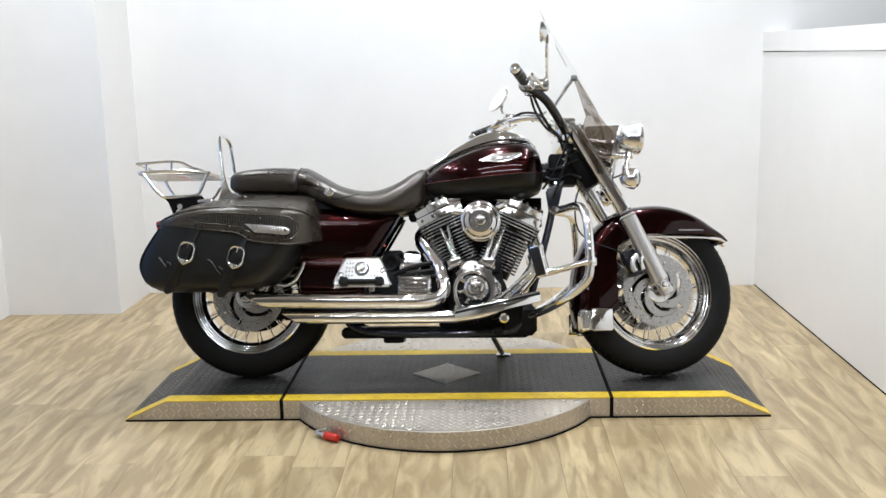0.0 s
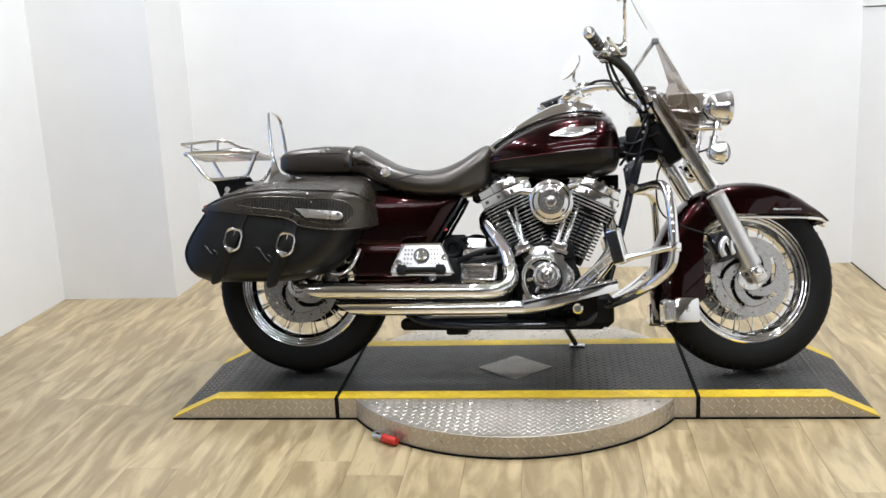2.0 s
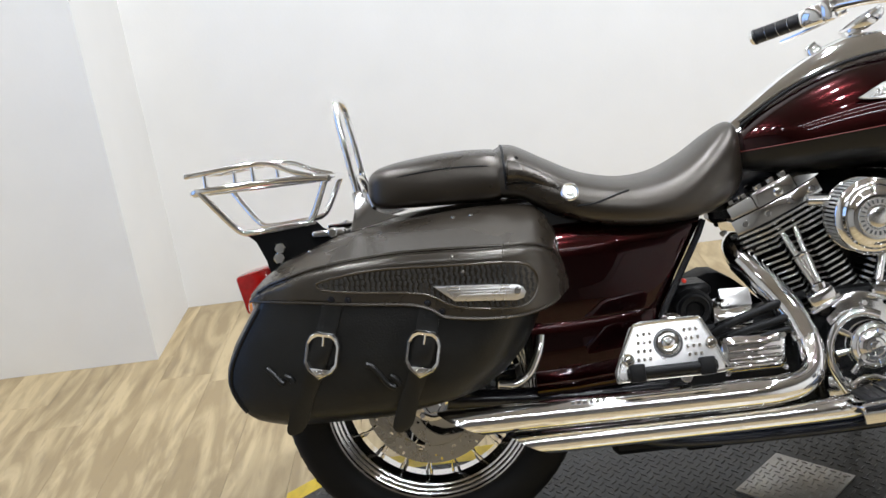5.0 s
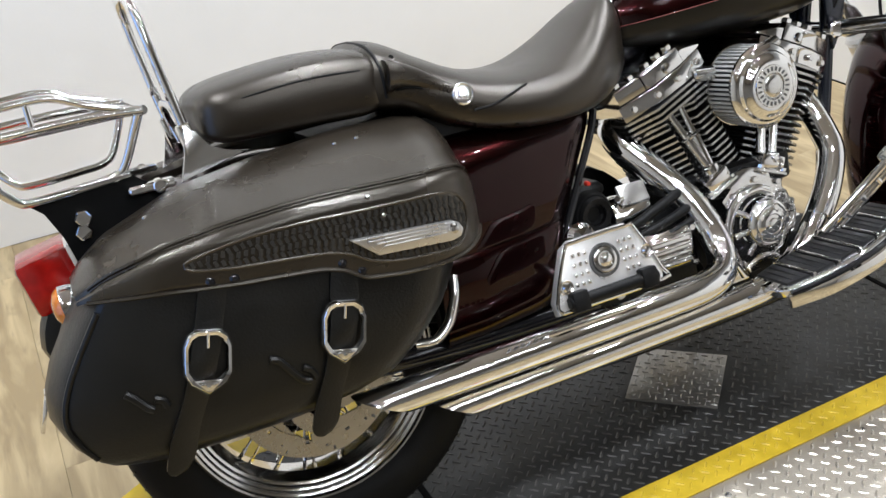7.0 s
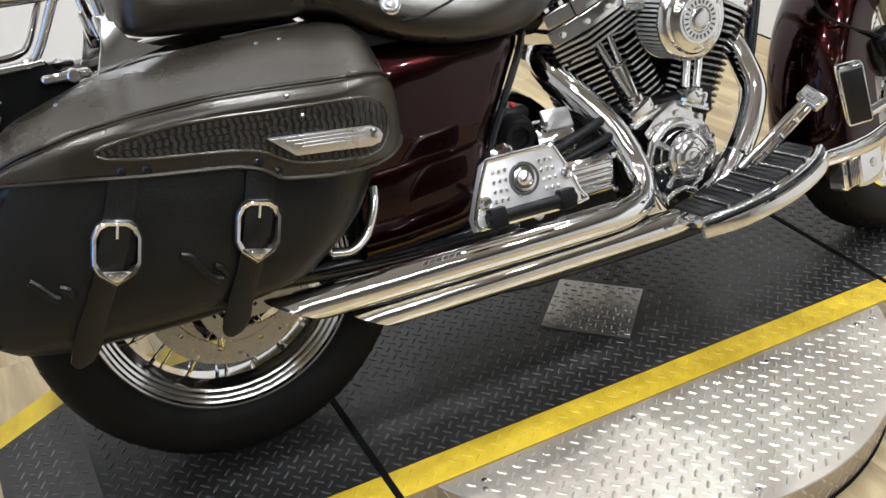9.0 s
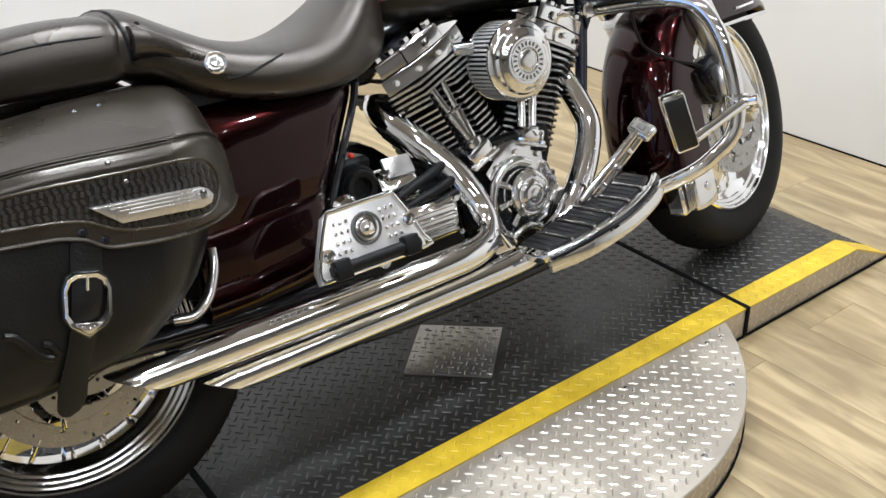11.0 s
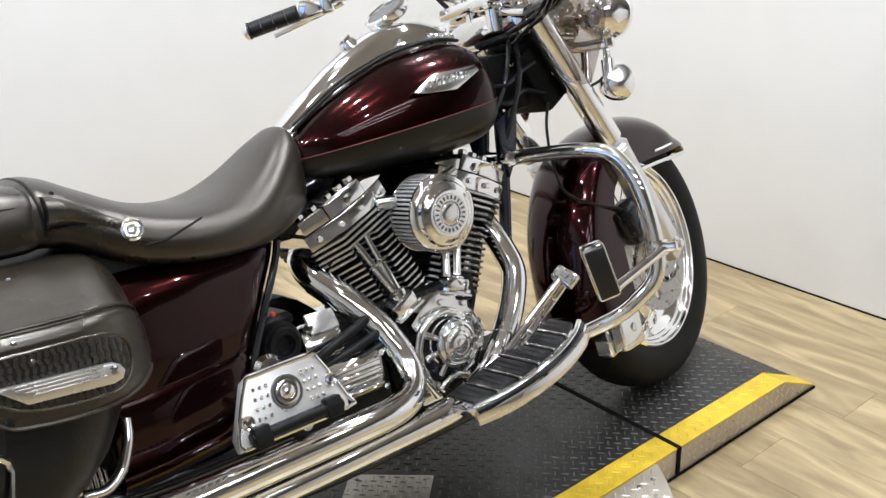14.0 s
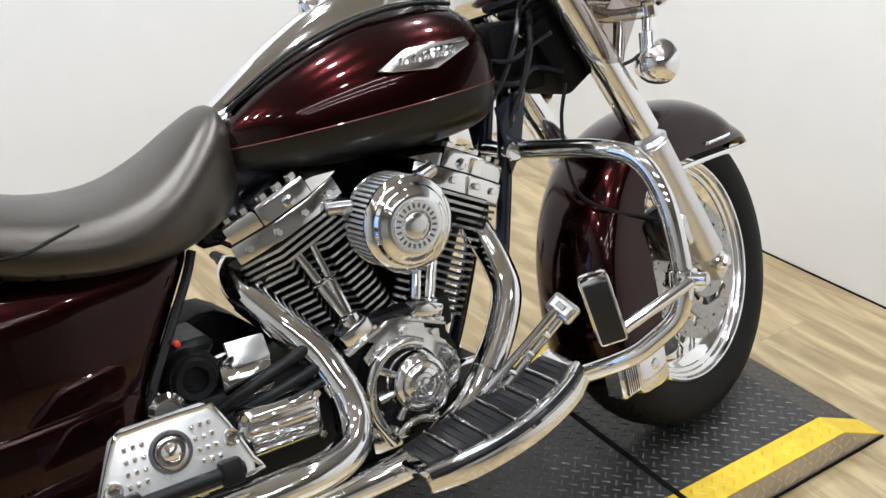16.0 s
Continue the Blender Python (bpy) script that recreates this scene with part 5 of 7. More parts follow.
part("cover_rib", tube(arc, 0.0105, 12), CHROME, cover, "bright curved rib of the cover")
part("cover_rib", tube([(0.846, -0.139, 0.250), (0.862, -0.141, 0.262), (0.885, -0.140, 0.266), (0.908, -0.138, 0.258), (0.926, -0.136, 0.246)], 0.0080, 10), CHROME, cover)
for a in (150, 192, 236):
    part("cover_arm", rod((0.888 + 0.042 * math.cos(radians(a)), -0.146, 0.334 + 0.042 * math.sin(radians(a))), (0.888 + 0.068 * math.cos(radians(a)), -0.140, 0.334 + 0.068 * math.sin(radians(a))), 0.0065, 10, 0.0085), CHROME, cover)
part("cover_foot", side_plate([(0.815, 0.235), (0.885, 0.238), (0.850, 0.268), (0.825, 0.275)], -0.10, 0.036, 0.008), CHROME, cover)
part("oil_filter", put(lathe([(0, 0.10), (0.03, 0.10), (0.037, 0.092), (0.038, 0.0), (0, 0)], 28), along((1.0, 0, 0.24), (1, 0, -0.05))), CHROME, bike, "chrome oil filter")
part("oil_pump_cover", bounds(0.80, 0.86, -0.135, -0.09, 0.225, 0.275, 0.01, 2), CHROME_WORN, bike)
# air cleaner
AIR = Matrix.Translation((0.908, -0.085, 0.591)) @ SIDE @ Matrix.Diagonal((0.95, 0.95, 1.0, 1))
air = part("air_cleaner", put(lathe([(0, 0), (0.078, 0), (0.080, 0.004), (0.080, 0.010), (0.073, 0.012), (0.073, 0.072), (0.080, 0.074), (0.081, 0.080), (0.076, 0.086), (0.068, 0.088), (0.064, 0.093), (0.058, 0.094), (0.052, 0.100), (0.045, 0.101), (0, 0.101)], 56), AIR),
           CHROME, bike, "round air cleaner with a chrome stepped cover")
pl = bmesh.new()
for k in range(54):
    a = 2 * math.pi * k / 54
    b = rbox(0.007, 0.0042, 0.060, 0)
    put(b, Matrix.Rotation(a, 4, "Z") @ Matrix.Translation((0.0755, 0, 0.042)))
    me = bpy.data.meshes.new("tmp")
    b.to_mesh(me)
    b.free()
    pl.from_mesh(me)
    bpy.data.meshes.remove(me)
tagged(part("filter_pleats", put(pl, AIR), FILTER, air, "pleated grey filter element"), kind="stuff")
# thin black sleeve added behind the pleats to darken their gaps
part("pleat_backing", put(lathe([(0.0735, 0.013), (0.0742, 0.013), (0.0742, 0.071), (0.0735, 0.071)], 48, True), AIR), BLACK_MATT, air, "black sleeve that darkens the gaps between the pleats")
part("medallion", put(lathe([(0, 0.104), (0.022, 0.1035), (0.024, 0.101), (0.026, 0.101), (0.0265, 0.1035), (0.040, 0.1035), (0.041, 0.1005)], 40), AIR), CHROME_WORN, air, "round chrome medallion")
part("medallion_boss", put(lathe([(0, 0.1062), (0.012, 0.1058), (0.018, 0.1048), (0.021, 0.1035)], 32), AIR), CHROME_WORN, air, "plain raised boss")
for k in range(22):
    share("medallion_bar", mesh_of("medallion_bar", rbox(0.008, 0.0036, 0.0016, 0.0004), BADGE_DARK), air, AIR @ Matrix.Rotation(2 * math.pi * (k + 0.5) / 22, 4, "Z") @ Matrix.Translation((0.033, 0, 0.104)))
part("breather_pipe", rod((0.845, -0.105, 0.628), (0.80, -0.10, 0.632), 0.014), CHROME_WORN, air)
part("breather_pipe", rod((0.965, -0.105, 0.645), (1.0, -0.10, 0.655), 0.013), CHROME_WORN, air)
part("intake_manifold", join(bounds(0.855, 0.955, -0.09, 0.02, 0.545, 0.62, 0.02, 2), rod((0.80, 0, 0.575), (0.98, 0, 0.575), 0.028)), CAST, bike, "cast intake manifold")

# ---- gearbox, primary, lower frame ----
gear = part("gearbox", join(bounds(0.47, 0.76, -0.115, 0.115, 0.22, 0.41, 0.025, 2), bounds(0.40, 0.52, -0.09, 0.09, 0.23, 0.36, 0.02, 2)), BLACK_MATT, bike, "black gearbox casing")
part("primary_cover", side_plate([(0.44, 0.25), (0.50, 0.21), (0.95, 0.22), (1.0, 0.29), (0.98, 0.38), (0.9, 0.41), (0.52, 0.38), (0.45, 0.34)], 0.19, 0.07, 0.0), CHROME, bike, "chrome primary drive cover")
part("primary_case", side_plate([(0.50, 0.25), (0.78, 0.25), (0.755, 0.39), (0.712, 0.430), (0.690, 0.452), (0.667, 0.472), (0.643, 0.487), (0.617, 0.489), (0.585, 0.478), (0.55, 0.455), (0.51, 0.42)], 0.135, 0.10, 0.008), COVER_BLACK, gear, "black primary case top")
gb = part("gearbox_cover", bounds(0.585, 0.72, -0.165, -0.105, 0.305, 0.385, 0.018, 3), CHROME, gear, "chrome ribbed gearbox end cover")
for k in range(4):
    part("rib", bounds(0.60, 0.705, -0.172, -0.15, 0.318 + k * 0.016, 0.326 + k * 0.016, 0.003), CHROME, gb)
for x, z in ((0.595, 0.378), (0.71, 0.378), (0.595, 0.312), (0.71, 0.312)):
    share("bolt", BOLT, gb, Matrix.Translation((x, -0.165, z)) @ SIDE)
part("starter", join(put(lathe([(0, 0), (0.038, 0), (0.042, 0.006), (0.042, 0.12), (0.036, 0.13), (0.018, 0.132), (0.014, 0.126), (0, 0.126)], 28), along((0.555, 0.03, 0.435), (0, -1, 0))), bounds(0.52, 0.60, -0.08, 0.03, 0.455, 0.485, 0.01)), BLACK_MATT, bike, "black starter motor")
part("starter_cap", join(put(lathe([(0.022, 0.0), (0.034, 0.004), (0.03, 0.012), (0.02, 0.01)], 24, True), along((0.555, -0.100, 0.435), (0, -1, 0)))), BLACK_MATT, bike)
part("solenoid_cover", put(lathe([(0, 0.05), (0.02, 0.048), (0.028, 0.04), (0.03, 0.0), (0, 0)], 24), along((0.50, -0.10, 0.405), (0, -1, 0.2))), CHROME, bike, "small chrome cap")
spout = part("dipstick_cover", put(lathe([(0, 0), (0.030, 0), (0.040, 0.006), (0.043, 0.016), (0.043, 0.070), (0.038, 0.082), (0, 0.085)], 28), along((0.590, -0.070, 0.408), (1, -0.10, -0.06))), CHROME, bike, "chrome rounded gearbox top cover")
part("filler_tab", put(rbox(0.066, 0.008, 0.040, 0.004, 2), pose(0.640, -0.100, 0.452, -28, 4, 8)), FORK_ALU, spout, "bright flat filler tab")
part("filler_neck", rod((0.612, -0.095, 0.432), (0.606, -0.108, 0.452), 0.010, 14), CHROME, spout)
part("oil_hose", join(tube([(0.575, -0.125, 0.385), (0.62, -0.140, 0.408), (0.70, -0.130, 0.430), (0.78, -0.09, 0.44)], 0.0095, 10), tube([(0.585, -0.13, 0.372), (0.65, -0.150, 0.392), (0.73, -0.135, 0.405), (0.78, -0.10, 0.41)], 0.0085, 10), tube([(0.60, -0.135, 0.360), (0.67, -0.155, 0.375), (0.74, -0.14, 0.383)], 0.007, 8)), BLACK_MATT, bike, "black oil hoses")
part("red_cap", put(lathe([(0, 0.010), (0.004, 0.008), (0.005, 0)], 10), along((0.535, -0.125, 0.502), (0, -1, 0))), RED_PLASTIC, bike, "small red plug")

for s in (-1, 1):
    fr = part("frame_tube", tube([(1.225, s * 0.022, 0.86), (1.205, s * 0.026, 0.74), (1.180, s * 0.036, 0.60), (1.138, s * 0.052, 0.44), (1.092, s * 0.078, 0.28), (1.05, s * 0.10, 0.19), (0.97, s * 0.105, 0.163), (0.60, s * 0.105, 0.158), (0.42, s * 0.10, 0.18), (0.36, s * 0.10, 0.26)], 0.0135, 12), FRAME_REFLECT_TINT, bike, "black frame downtube with a bluish reflection in its colour")
    part("gusset", put(prism([(1.165, 0.72), (1.235, 0.755), (1.208, 0.64), (1.182, 0.60)], 0.006, 0.001), Matrix(((1, 0, 0, 0), (0, 0, -1, s * 0.05), (0, 1, 0, 0), (0, 0, 0, 1)))), FRAME_REFLECT_TINT, fr)
    part("swingarm_plate", bounds(0.14, 0.42, min(s * 0.100, s * 0.112), max(s * 0.100, s * 0.112), 0.215, 0.305, 0.004), COVER_BLACK, bike, "black plate under the swingarm")
    part("swingarm", tube([(0.52, s * 0.115, 0.285), (0.30, s * 0.118, 0.290), (0.0, s * 0.118, 0.312)], 0.021, 12), BLACK_GLOSS, bike, "black swingarm leg")
    part("axle_nut", join(rod((0, s * 0.13, 0.312), (0, s * 0.165, 0.312), 0.017, 6), rod((0, s * 0.10, 0.312), (0, s * 0.145, 0.312), 0.030, 20)), CHROME, bike, "chrome rear axle nut")
    part("shock_absorber", join(rod((0.06, s * 0.13, 0.33), (0.16, s * 0.13, 0.58), 0.025, 16), rod((0.06, s * 0.13, 0.33), (0.09, s * 0.13, 0.40), 0.016, 12)), CHROME_WORN, bike, "chrome air shock absorber")
    part("bag_guard", tube([(0.232, s * 0.185, 0.436), (0.226, s * 0.195, 0.412), (0.216, s * 0.20, 0.390), (0.200, s * 0.205, 0.366), (0.172, s * 0.21, 0.350), (0.14, s * 0.205, 0.352)], 0.009, 10), CHROME, bike, "curved chrome bag guard rail")
    front = [(0.30, 0.452), (0.37, 0.460), (0.44, 0.478), (0.50, 0.513), (0.59, 0.570), (0.612, 0.584), (0.64, 0.600)]
    prof = [(0.645, -0.050), (0.638, -0.030), (0.622, -0.014), (0.608, -0.004), (0.594, 0.0), (0.575, 0.001), (0.52, 0.003), (0.46, 0.004), (0.453, 0.0005), (0.446, 0.004), (0.40, 0.003), (0.34, -0.002), (0.312, -0.010), (0.300, -0.026)]
    rows = []
    for k in range(13):
        u = k / 12
        ring = []
        for z, dy in prof:
            x = 0.215 + (between(front, z)[0] - 0.215) * u
            yo = between([(0.2, 0.166), (0.30, 0.164), (0.40, 0.150), (0.48, 0.130), (0.60, 0.098)], x)[0]
            edge = -0.014 * max(0.0, (u - 0.9) * 10) ** 2
            ring.append((x, s * (yo + dy + edge), z))
        rows.append(ring)
    sc = loft(rows, closed=False, cap=False)
    bmesh.ops.recalc_face_normals(sc, faces=sc.faces)
    bmesh.ops.solidify(sc, geom=sc.faces[:], thickness=0.003)
    part("side_cover", sc, PAINT, bike, "burgundy side cover")
    part("cover_edge", tube([(0.592, s * 0.090, 0.618), (0.572, s * 0.100, 0.58), (0.522, s * 0.115, 0.50), (0.480, s * 0.125, 0.42), (0.463, s * 0.13, 0.315)], 0.007, 8), BLACK_GLOSS, bike)
neck = part("neck_cover", join(bounds(1.175, 1.285, -0.050, 0.050, 0.735, 0.86, 0.012, 2), put(rbox(0.09, 0.14, 0.15, 0.012, 2), pose(1.318, 0, 0.80, 0, -30, 0))), COVER_BLACK, bike, "black steering neck cover")
for k, pts in enumerate(([(1.245, -0.05, 0.885), (1.215, -0.065, 0.83), (1.185, -0.062, 0.77), (1.15, -0.05, 0.72)], [(1.255, -0.06, 0.88), (1.235, -0.078, 0.81), (1.21, -0.07, 0.74), (1.19, -0.05, 0.68)], [(1.165, -0.045, 0.80), (1.20, -0.068, 0.795), (1.245, -0.07, 0.815), (1.285, -0.075, 0.83)], [(1.16, -0.05, 0.765), (1.205, -0.068, 0.755), (1.25, -0.062, 0.775), (1.30, -0.078, 0.76)])):
    part("loom", tube(pts, 0.0050 + 0.001 * (k % 2), 8), BLACK_GLOSS, neck, "black cable loom")
for x, y, z in ((1.235, -0.052, 0.835), (1.272, -0.052, 0.772), (1.335, -0.072, 0.800), (1.20, -0.052, 0.745)):
    share("bolt", BOLT, neck, along((x, y, z), (0, -1, 0.1)))
part("backbone", join(rod((1.22, 0, 0.80), (0.66, 0, 0.70), 0.04), bounds(0.62, 0.70, -0.03, 0.03, 0.60, 0.70, 0.01)), BLACK_GLOSS, bike)
part("wiring_tray", bounds(0.655, 1.15, 0.082, 0.094, 0.58, 0.70, 0.004), COVER_BLACK, bike, "black wiring tray under the tank")
part("battery_box", join(bounds(0.20, 0.46, -0.105, 0.105, 0.33, 0.62, 0.02, 2), bounds(0.30, 0.54, -0.06, 0.06, 0.60, 0.66, 0.02, 2)), BLACK_MATT, bike, "black battery box under the seat")
part("belly_pan", join(bounds(0.36, 1.09, -0.095, 0.095, 0.142, 0.185, 0.012, 1), bounds(0.98, 1.12, -0.11, 0.11, 0.15, 0.27, 0.02, 1), bounds(0.52, 0.60, -0.05, 0.05, 0.122, 0.145, 0.006)), BLACK_MATT, bike, "black lower frame and oil pan")
stand = part("side_stand", join(rod((0.93, 0.11, 0.17), (0.985, 0.245, 0.066), 0.012), put(rbox(0.06, 0.03, 0.01, 0.004), pose(0.99, 0.255, 0.058, 12, 0, 0))), CHROME_WORN, bike, "side stand folded down")
part("rear_caliper", put(rbox(0.085, 0.045, 0.055, 0.012, 2), pose(-0.085, -0.085, 0.40, 0, 35, 0)), CAST, bike, "cast rear brake caliper")
part("frame_tray", bounds(0.215, 0.47, -0.122, -0.108, 0.255, 0.47, 0.006), BLACK_MATT, bike, "black frame side tray")
part("footpeg_bracket", rod((0.50, -0.12, 0.325), (0.50, -0.245, 0.335), 0.012), CHROME_WORN, bike)
part("pedal_mount", bounds(0.955, 0.99, -0.15, -0.09, 0.155, 0.185, 0.006), BLACK_MATT, bike)
part("brake_master", join(put(lathe([(0, 0), (0.016, 0), (0.018, 0.004), (0.018, 0.04), (0.012, 0.045), (0, 0.045)], 20), along((0.994, -0.135, 0.220), (0, -1, 0))), rod((0.994, -0.14, 0.220), (0.96, -0.09, 0.215), 0.016)), CHROME, bike, "chrome round end cap")


# ---- exhaust ----
SEATED[1] = Vector((-0.002, 0.010, 0.004))
def pipe(name, pts, r, x_end, label):
    bm = tube(pts, r, 24, 6, cap=False)
    zt = pts[-1][2] + r
    for v in bm.verts:
        if v.co.x < x_end + 0.26:
            v.co.x = max(v.co.x, x_end + (zt - v.co.z) * 1.75 + (v.co.y - pts[-1][1] + r) * 0.20)
    ob = part(name, bm, CHROME, bike, label, 60)
    # near-black plug set back inside the slash-cut end
    part("pipe_bore", tube([(x_end + 0.17, pts[-1][1], pts[-1][2]), (x_end + 0.30, pts[-1][1], pts[-1][2])], r * 0.86, 20), DARK_GAP, ob, "near-black pipe bore")
    return ob


up_pipe = pipe("exhaust_pipe", [(0.700, 0.010, 0.556), (0.680, -0.022, 0.540), (0.688, -0.052, 0.508), (0.724, -0.086, 0.460), (0.757, -0.120, 0.405), (0.774, -0.150, 0.353), (0.770, -0.182, 0.312), (0.742, -0.212, 0.288), (0.695, -0.232, 0.282), (0.63, -0.241, 0.283), (0.45, -0.242, 0.284), (0.2, -0.242, 0.286), (0.016, -0.242, 0.287)], 0.0275, 0.016, "long chrome upper exhaust pipe with a slash-cut tip")
low_pipe = pipe("exhaust_pipe", [(1.112, -0.020, 0.552), (1.124, -0.044, 0.500), (1.129, -0.072, 0.450), (1.122, -0.100, 0.404), (1.080, -0.126, 0.346), (1.028, -0.144, 0.294), (0.980, -0.160, 0.258), (0.92, -0.180, 0.237), (0.85, -0.203, 0.227), (0.78, -0.211, 0.224), (0.5, -0.212, 0.223), (0.150, -0.212, 0.223)], 0.0245, 0.150, "long chrome lower exhaust pipe with a slash-cut tip")
part("heat_shield", tube([(1.124, -0.048, 0.496), (1.129, -0.075, 0.450), (1.122, -0.103, 0.404), (1.080, -0.129, 0.346), (1.034, -0.146, 0.300)], 0.0268, 24), CHROME, low_pipe, "chrome heat shield")
part("heat_shield", tube([(0.684, -0.050, 0.515), (0.720, -0.086, 0.464), (0.755, -0.120, 0.408), (0.772, -0.150, 0.356)], 0.0300, 24), CHROME, up_pipe, "chrome heat shield")
# letter-like reflections on the upper pipe, drawn as six small dark bars
for k in range(6):
    share("pipe_reflection_bar", mesh_of("pipe_reflection_bar", rbox(0.008, 0.0012, 0.010, 0.0003), BADGE_DARK), up_pipe, Matrix.Translation((0.285 + 0.012 * k, -0.262, 0.307)) @ Matrix.Rotation(radians(40), 4, "X"))

# ---- passenger footboard, folded up ----
SEATED[1] = Vector((0.003, 0.018, -0.003))
fb = part("passenger_footboard", put(prism([(-0.103, -0.052), (0.100, -0.052), (0.104, -0.030), (0.070, 0.052), (0.055, 0.060), (-0.050, 0.060), (-0.068, 0.050), (-0.105, -0.030)], 0.018, 0.008, 3),
                                     along((0.472, -0.262, 0.394), (0, -1, 0.22), (0, 0, 1))), BOARD_ALU, bike, "satin chrome passenger footboard folded up")
FBM = along((0.472, -0.262, 0.394), (0, -1, 0.22), (0, 0, 1))
for sx in (-1, 1):
    for k in range(4):
        for c in range(3):
            share("nub", mesh_of("nub", rbox(0.0070, 0.0078, 0.008, 0.0026, 2), CHROME), fb, FBM @ pose(sx * (0.037 + 0.0112 * c - 0.0015 * k), -0.012 + 0.0158 * k, 0.0185))
part("medallion_ring", put(lathe([(0.0235, 0.0), (0.0285, 0.0), (0.0275, 0.003), (0.0235, 0.0032)], 28, True), FBM @ pose(0, 0.014, 0.0178)), BADGE_DARK, fb, "dark ring round the medallion")
part("board_medallion", put(lathe([(0, 0.010), (0.008, 0.009), (0.012, 0.0055), (0.0165, 0.0065), (0.021, 0.005), (0.0232, 0.0)], 28), FBM @ pose(0, 0.014, 0.0178)), CHROME, fb, "round chrome medallion")
for sx, dy in ((-1, -0.010), (1, 0.006)):
    share("board_stud", mesh_of("board_stud", lathe([(0, 0.007), (0.006, 0.0062), (0.0085, 0.003), (0.0115, 0.004), (0.013, 0)], 16), CHROME), fb, FBM @ pose(sx * 0.079, dy, 0.0178))
part("board_frame", put(tube([(x * 0.97, y * 0.97, 0.0175) for x, y in ((-0.100, -0.050), (0.098, -0.050), (0.103, -0.030), (0.070, 0.050), (0.052, 0.057), (-0.048, 0.057), (-0.067, 0.048), (-0.104, -0.030), (-0.100, -0.050))], 0.0032, 8, 3), FBM), CHROME, fb, "raised bright edge")
part("hinge", join(put(rod((-0.085, 0, 0), (0.085, 0, 0), 0.0105), FBM @ pose(0, -0.036, 0.024))), BLACK_MATT, fb, "black hinge")
for sx in (-1, 1):
    part("hinge_block", put(rbox(0.030, 0.034, 0.024, 0.004), FBM @ pose(sx * 0.066, -0.036, 0.024)), BLACK_MATT, fb, "black rubber hinge block")

# ---- rider footboard ----
SEATED[1] = Vector((0.014, 0.0, -0.003))
UB = Vector((0.30, 0, 0.066)).normalized()
BM = Matrix((UB, Vector((0, -1, 0)), Vector((0, -1, 0)).cross(UB))).transposed().to_4x4()
BM.translation = Vector((0.812, -0.178, 0.238))
outer = [(0.0, 0.100), (0.05, 0.118), (0.11, 0.130), (0.17, 0.132), (0.23, 0.122), (0.28, 0.104), (0.315, 0.082)]
for s in (-1, 1):
    MS = Matrix.Diagonal((1, -s, 1, 1)) @ BM
    board = part("footboard", put(prism([(0.0, 0.0), (0.31, 0.0), (0.322, 0.02), (0.318, 0.08)] + outer[::-1][1:] + [(-0.012, 0.08), (-0.014, 0.02)], 0.014, 0.003), MS), CHROME, bike, "chrome rider footboard with black rubber pads")
    for k in range(6):
        u0, u1 = 0.010 + k * 0.050, 0.050 + k * 0.050
        w0, w1 = between(outer, u0)[0] - 0.016, between(outer, u1)[0] - 0.016
        if k:
            part("chrome_rib", put(prism([(u0 - 0.0078, 0.006), (u0 - 0.0022, 0.006), (u0 - 0.0022, w0 + 0.006), (u0 - 0.0078, w0 + 0.006)], 0.0105, 0.002), MS @ Matrix.Translation((0, 0, 0.0125))), CHROME, board)
        part("rubber_pad", put(prism([(u0, 0.008), (u1, 0.008), (u1, w1), (u0, w0)], 0.008, 0.002), MS @ Matrix.Translation((0, 0, 0.012))), PAD_RUBBER, board, "black rubber pad")
        for f in (0.33, 0.67):
            ur, wr = u0 + (u1 - u0) * f, w0 + (w1 - w0) * f
            part("pad_rib", put(bounds(ur - 0.0016, ur + 0.0016, 0.012, wr - 0.004, 0.0, 0.0022, 0.0008), MS @ Matrix.Translation((0, 0, 0.0195))), PAD_RUBBER, board)
    part("board_rim", put(tube([(u, v - 0.003, 0.013) for u, v in outer], 0.0060, 10), MS), CHROME, board)
    part("rim_groove", put(tube([(u, v + 0.004, 0.008) for u, v in outer], 0.0060, 8), MS), BLACK_GLOSS, board, "black strip under the rim")
    band = spline([(-0.006, 0.100, 0)] + [(u, v + 0.010, 0) for u, v in outer[1:]], 4)
    part("board_skirt", put(loft([[(q.x, q.y - 0.003, -0.020), (q.x, q.y + 0.004, -0.019), (q.x, q.y + 0.006, -0.008), (q.x, q.y + 0.004, 0.004), (q.x, q.y, 0.006), (q.x, q.y - 0.003, 0.003)] for q in band]), MS), CHROME, board, "flat chrome edge band")
    part("board_bracket", rod((0.88, s * 0.10, 0.20), (0.88, s * 0.20, 0.245), 0.010), BLACK_MATT, board)
    part("board_bracket", rod((1.05, s * 0.10, 0.22), (1.05, s * 0.20, 0.282), 0.010), BLACK_MATT, board)
pedal = part("brake_pedal", join(rod((0.972, -0.196, 0.298), (1.106, -0.2405, 0.416), 0.0075), rod((0.996, -0.196, 0.286), (1.116, -0.2405, 0.402), 0.0075)), CHROME, bike, "slotted chrome brake pedal arm")
for k in range(4):
    part("arm_web", rod((0.985 + 0.030 * k, -0.198 - 0.0115 * k, 0.300 + 0.027 * k), (1.001 + 0.028 * k, -0.198 - 0.0115 * k, 0.289 + 0.027 * k), 0.006, 8), CHROME, pedal)
PADM = along((1.112, -0.243, 0.412), (-0.62, -0.45, 0.64), (0.75, -0.2, 0.62))
part("pedal_pad", put(rbox(0.052, 0.034, 0.020, 0.007, 3), PADM), CHROME, pedal, "chrome-framed pedal pad")
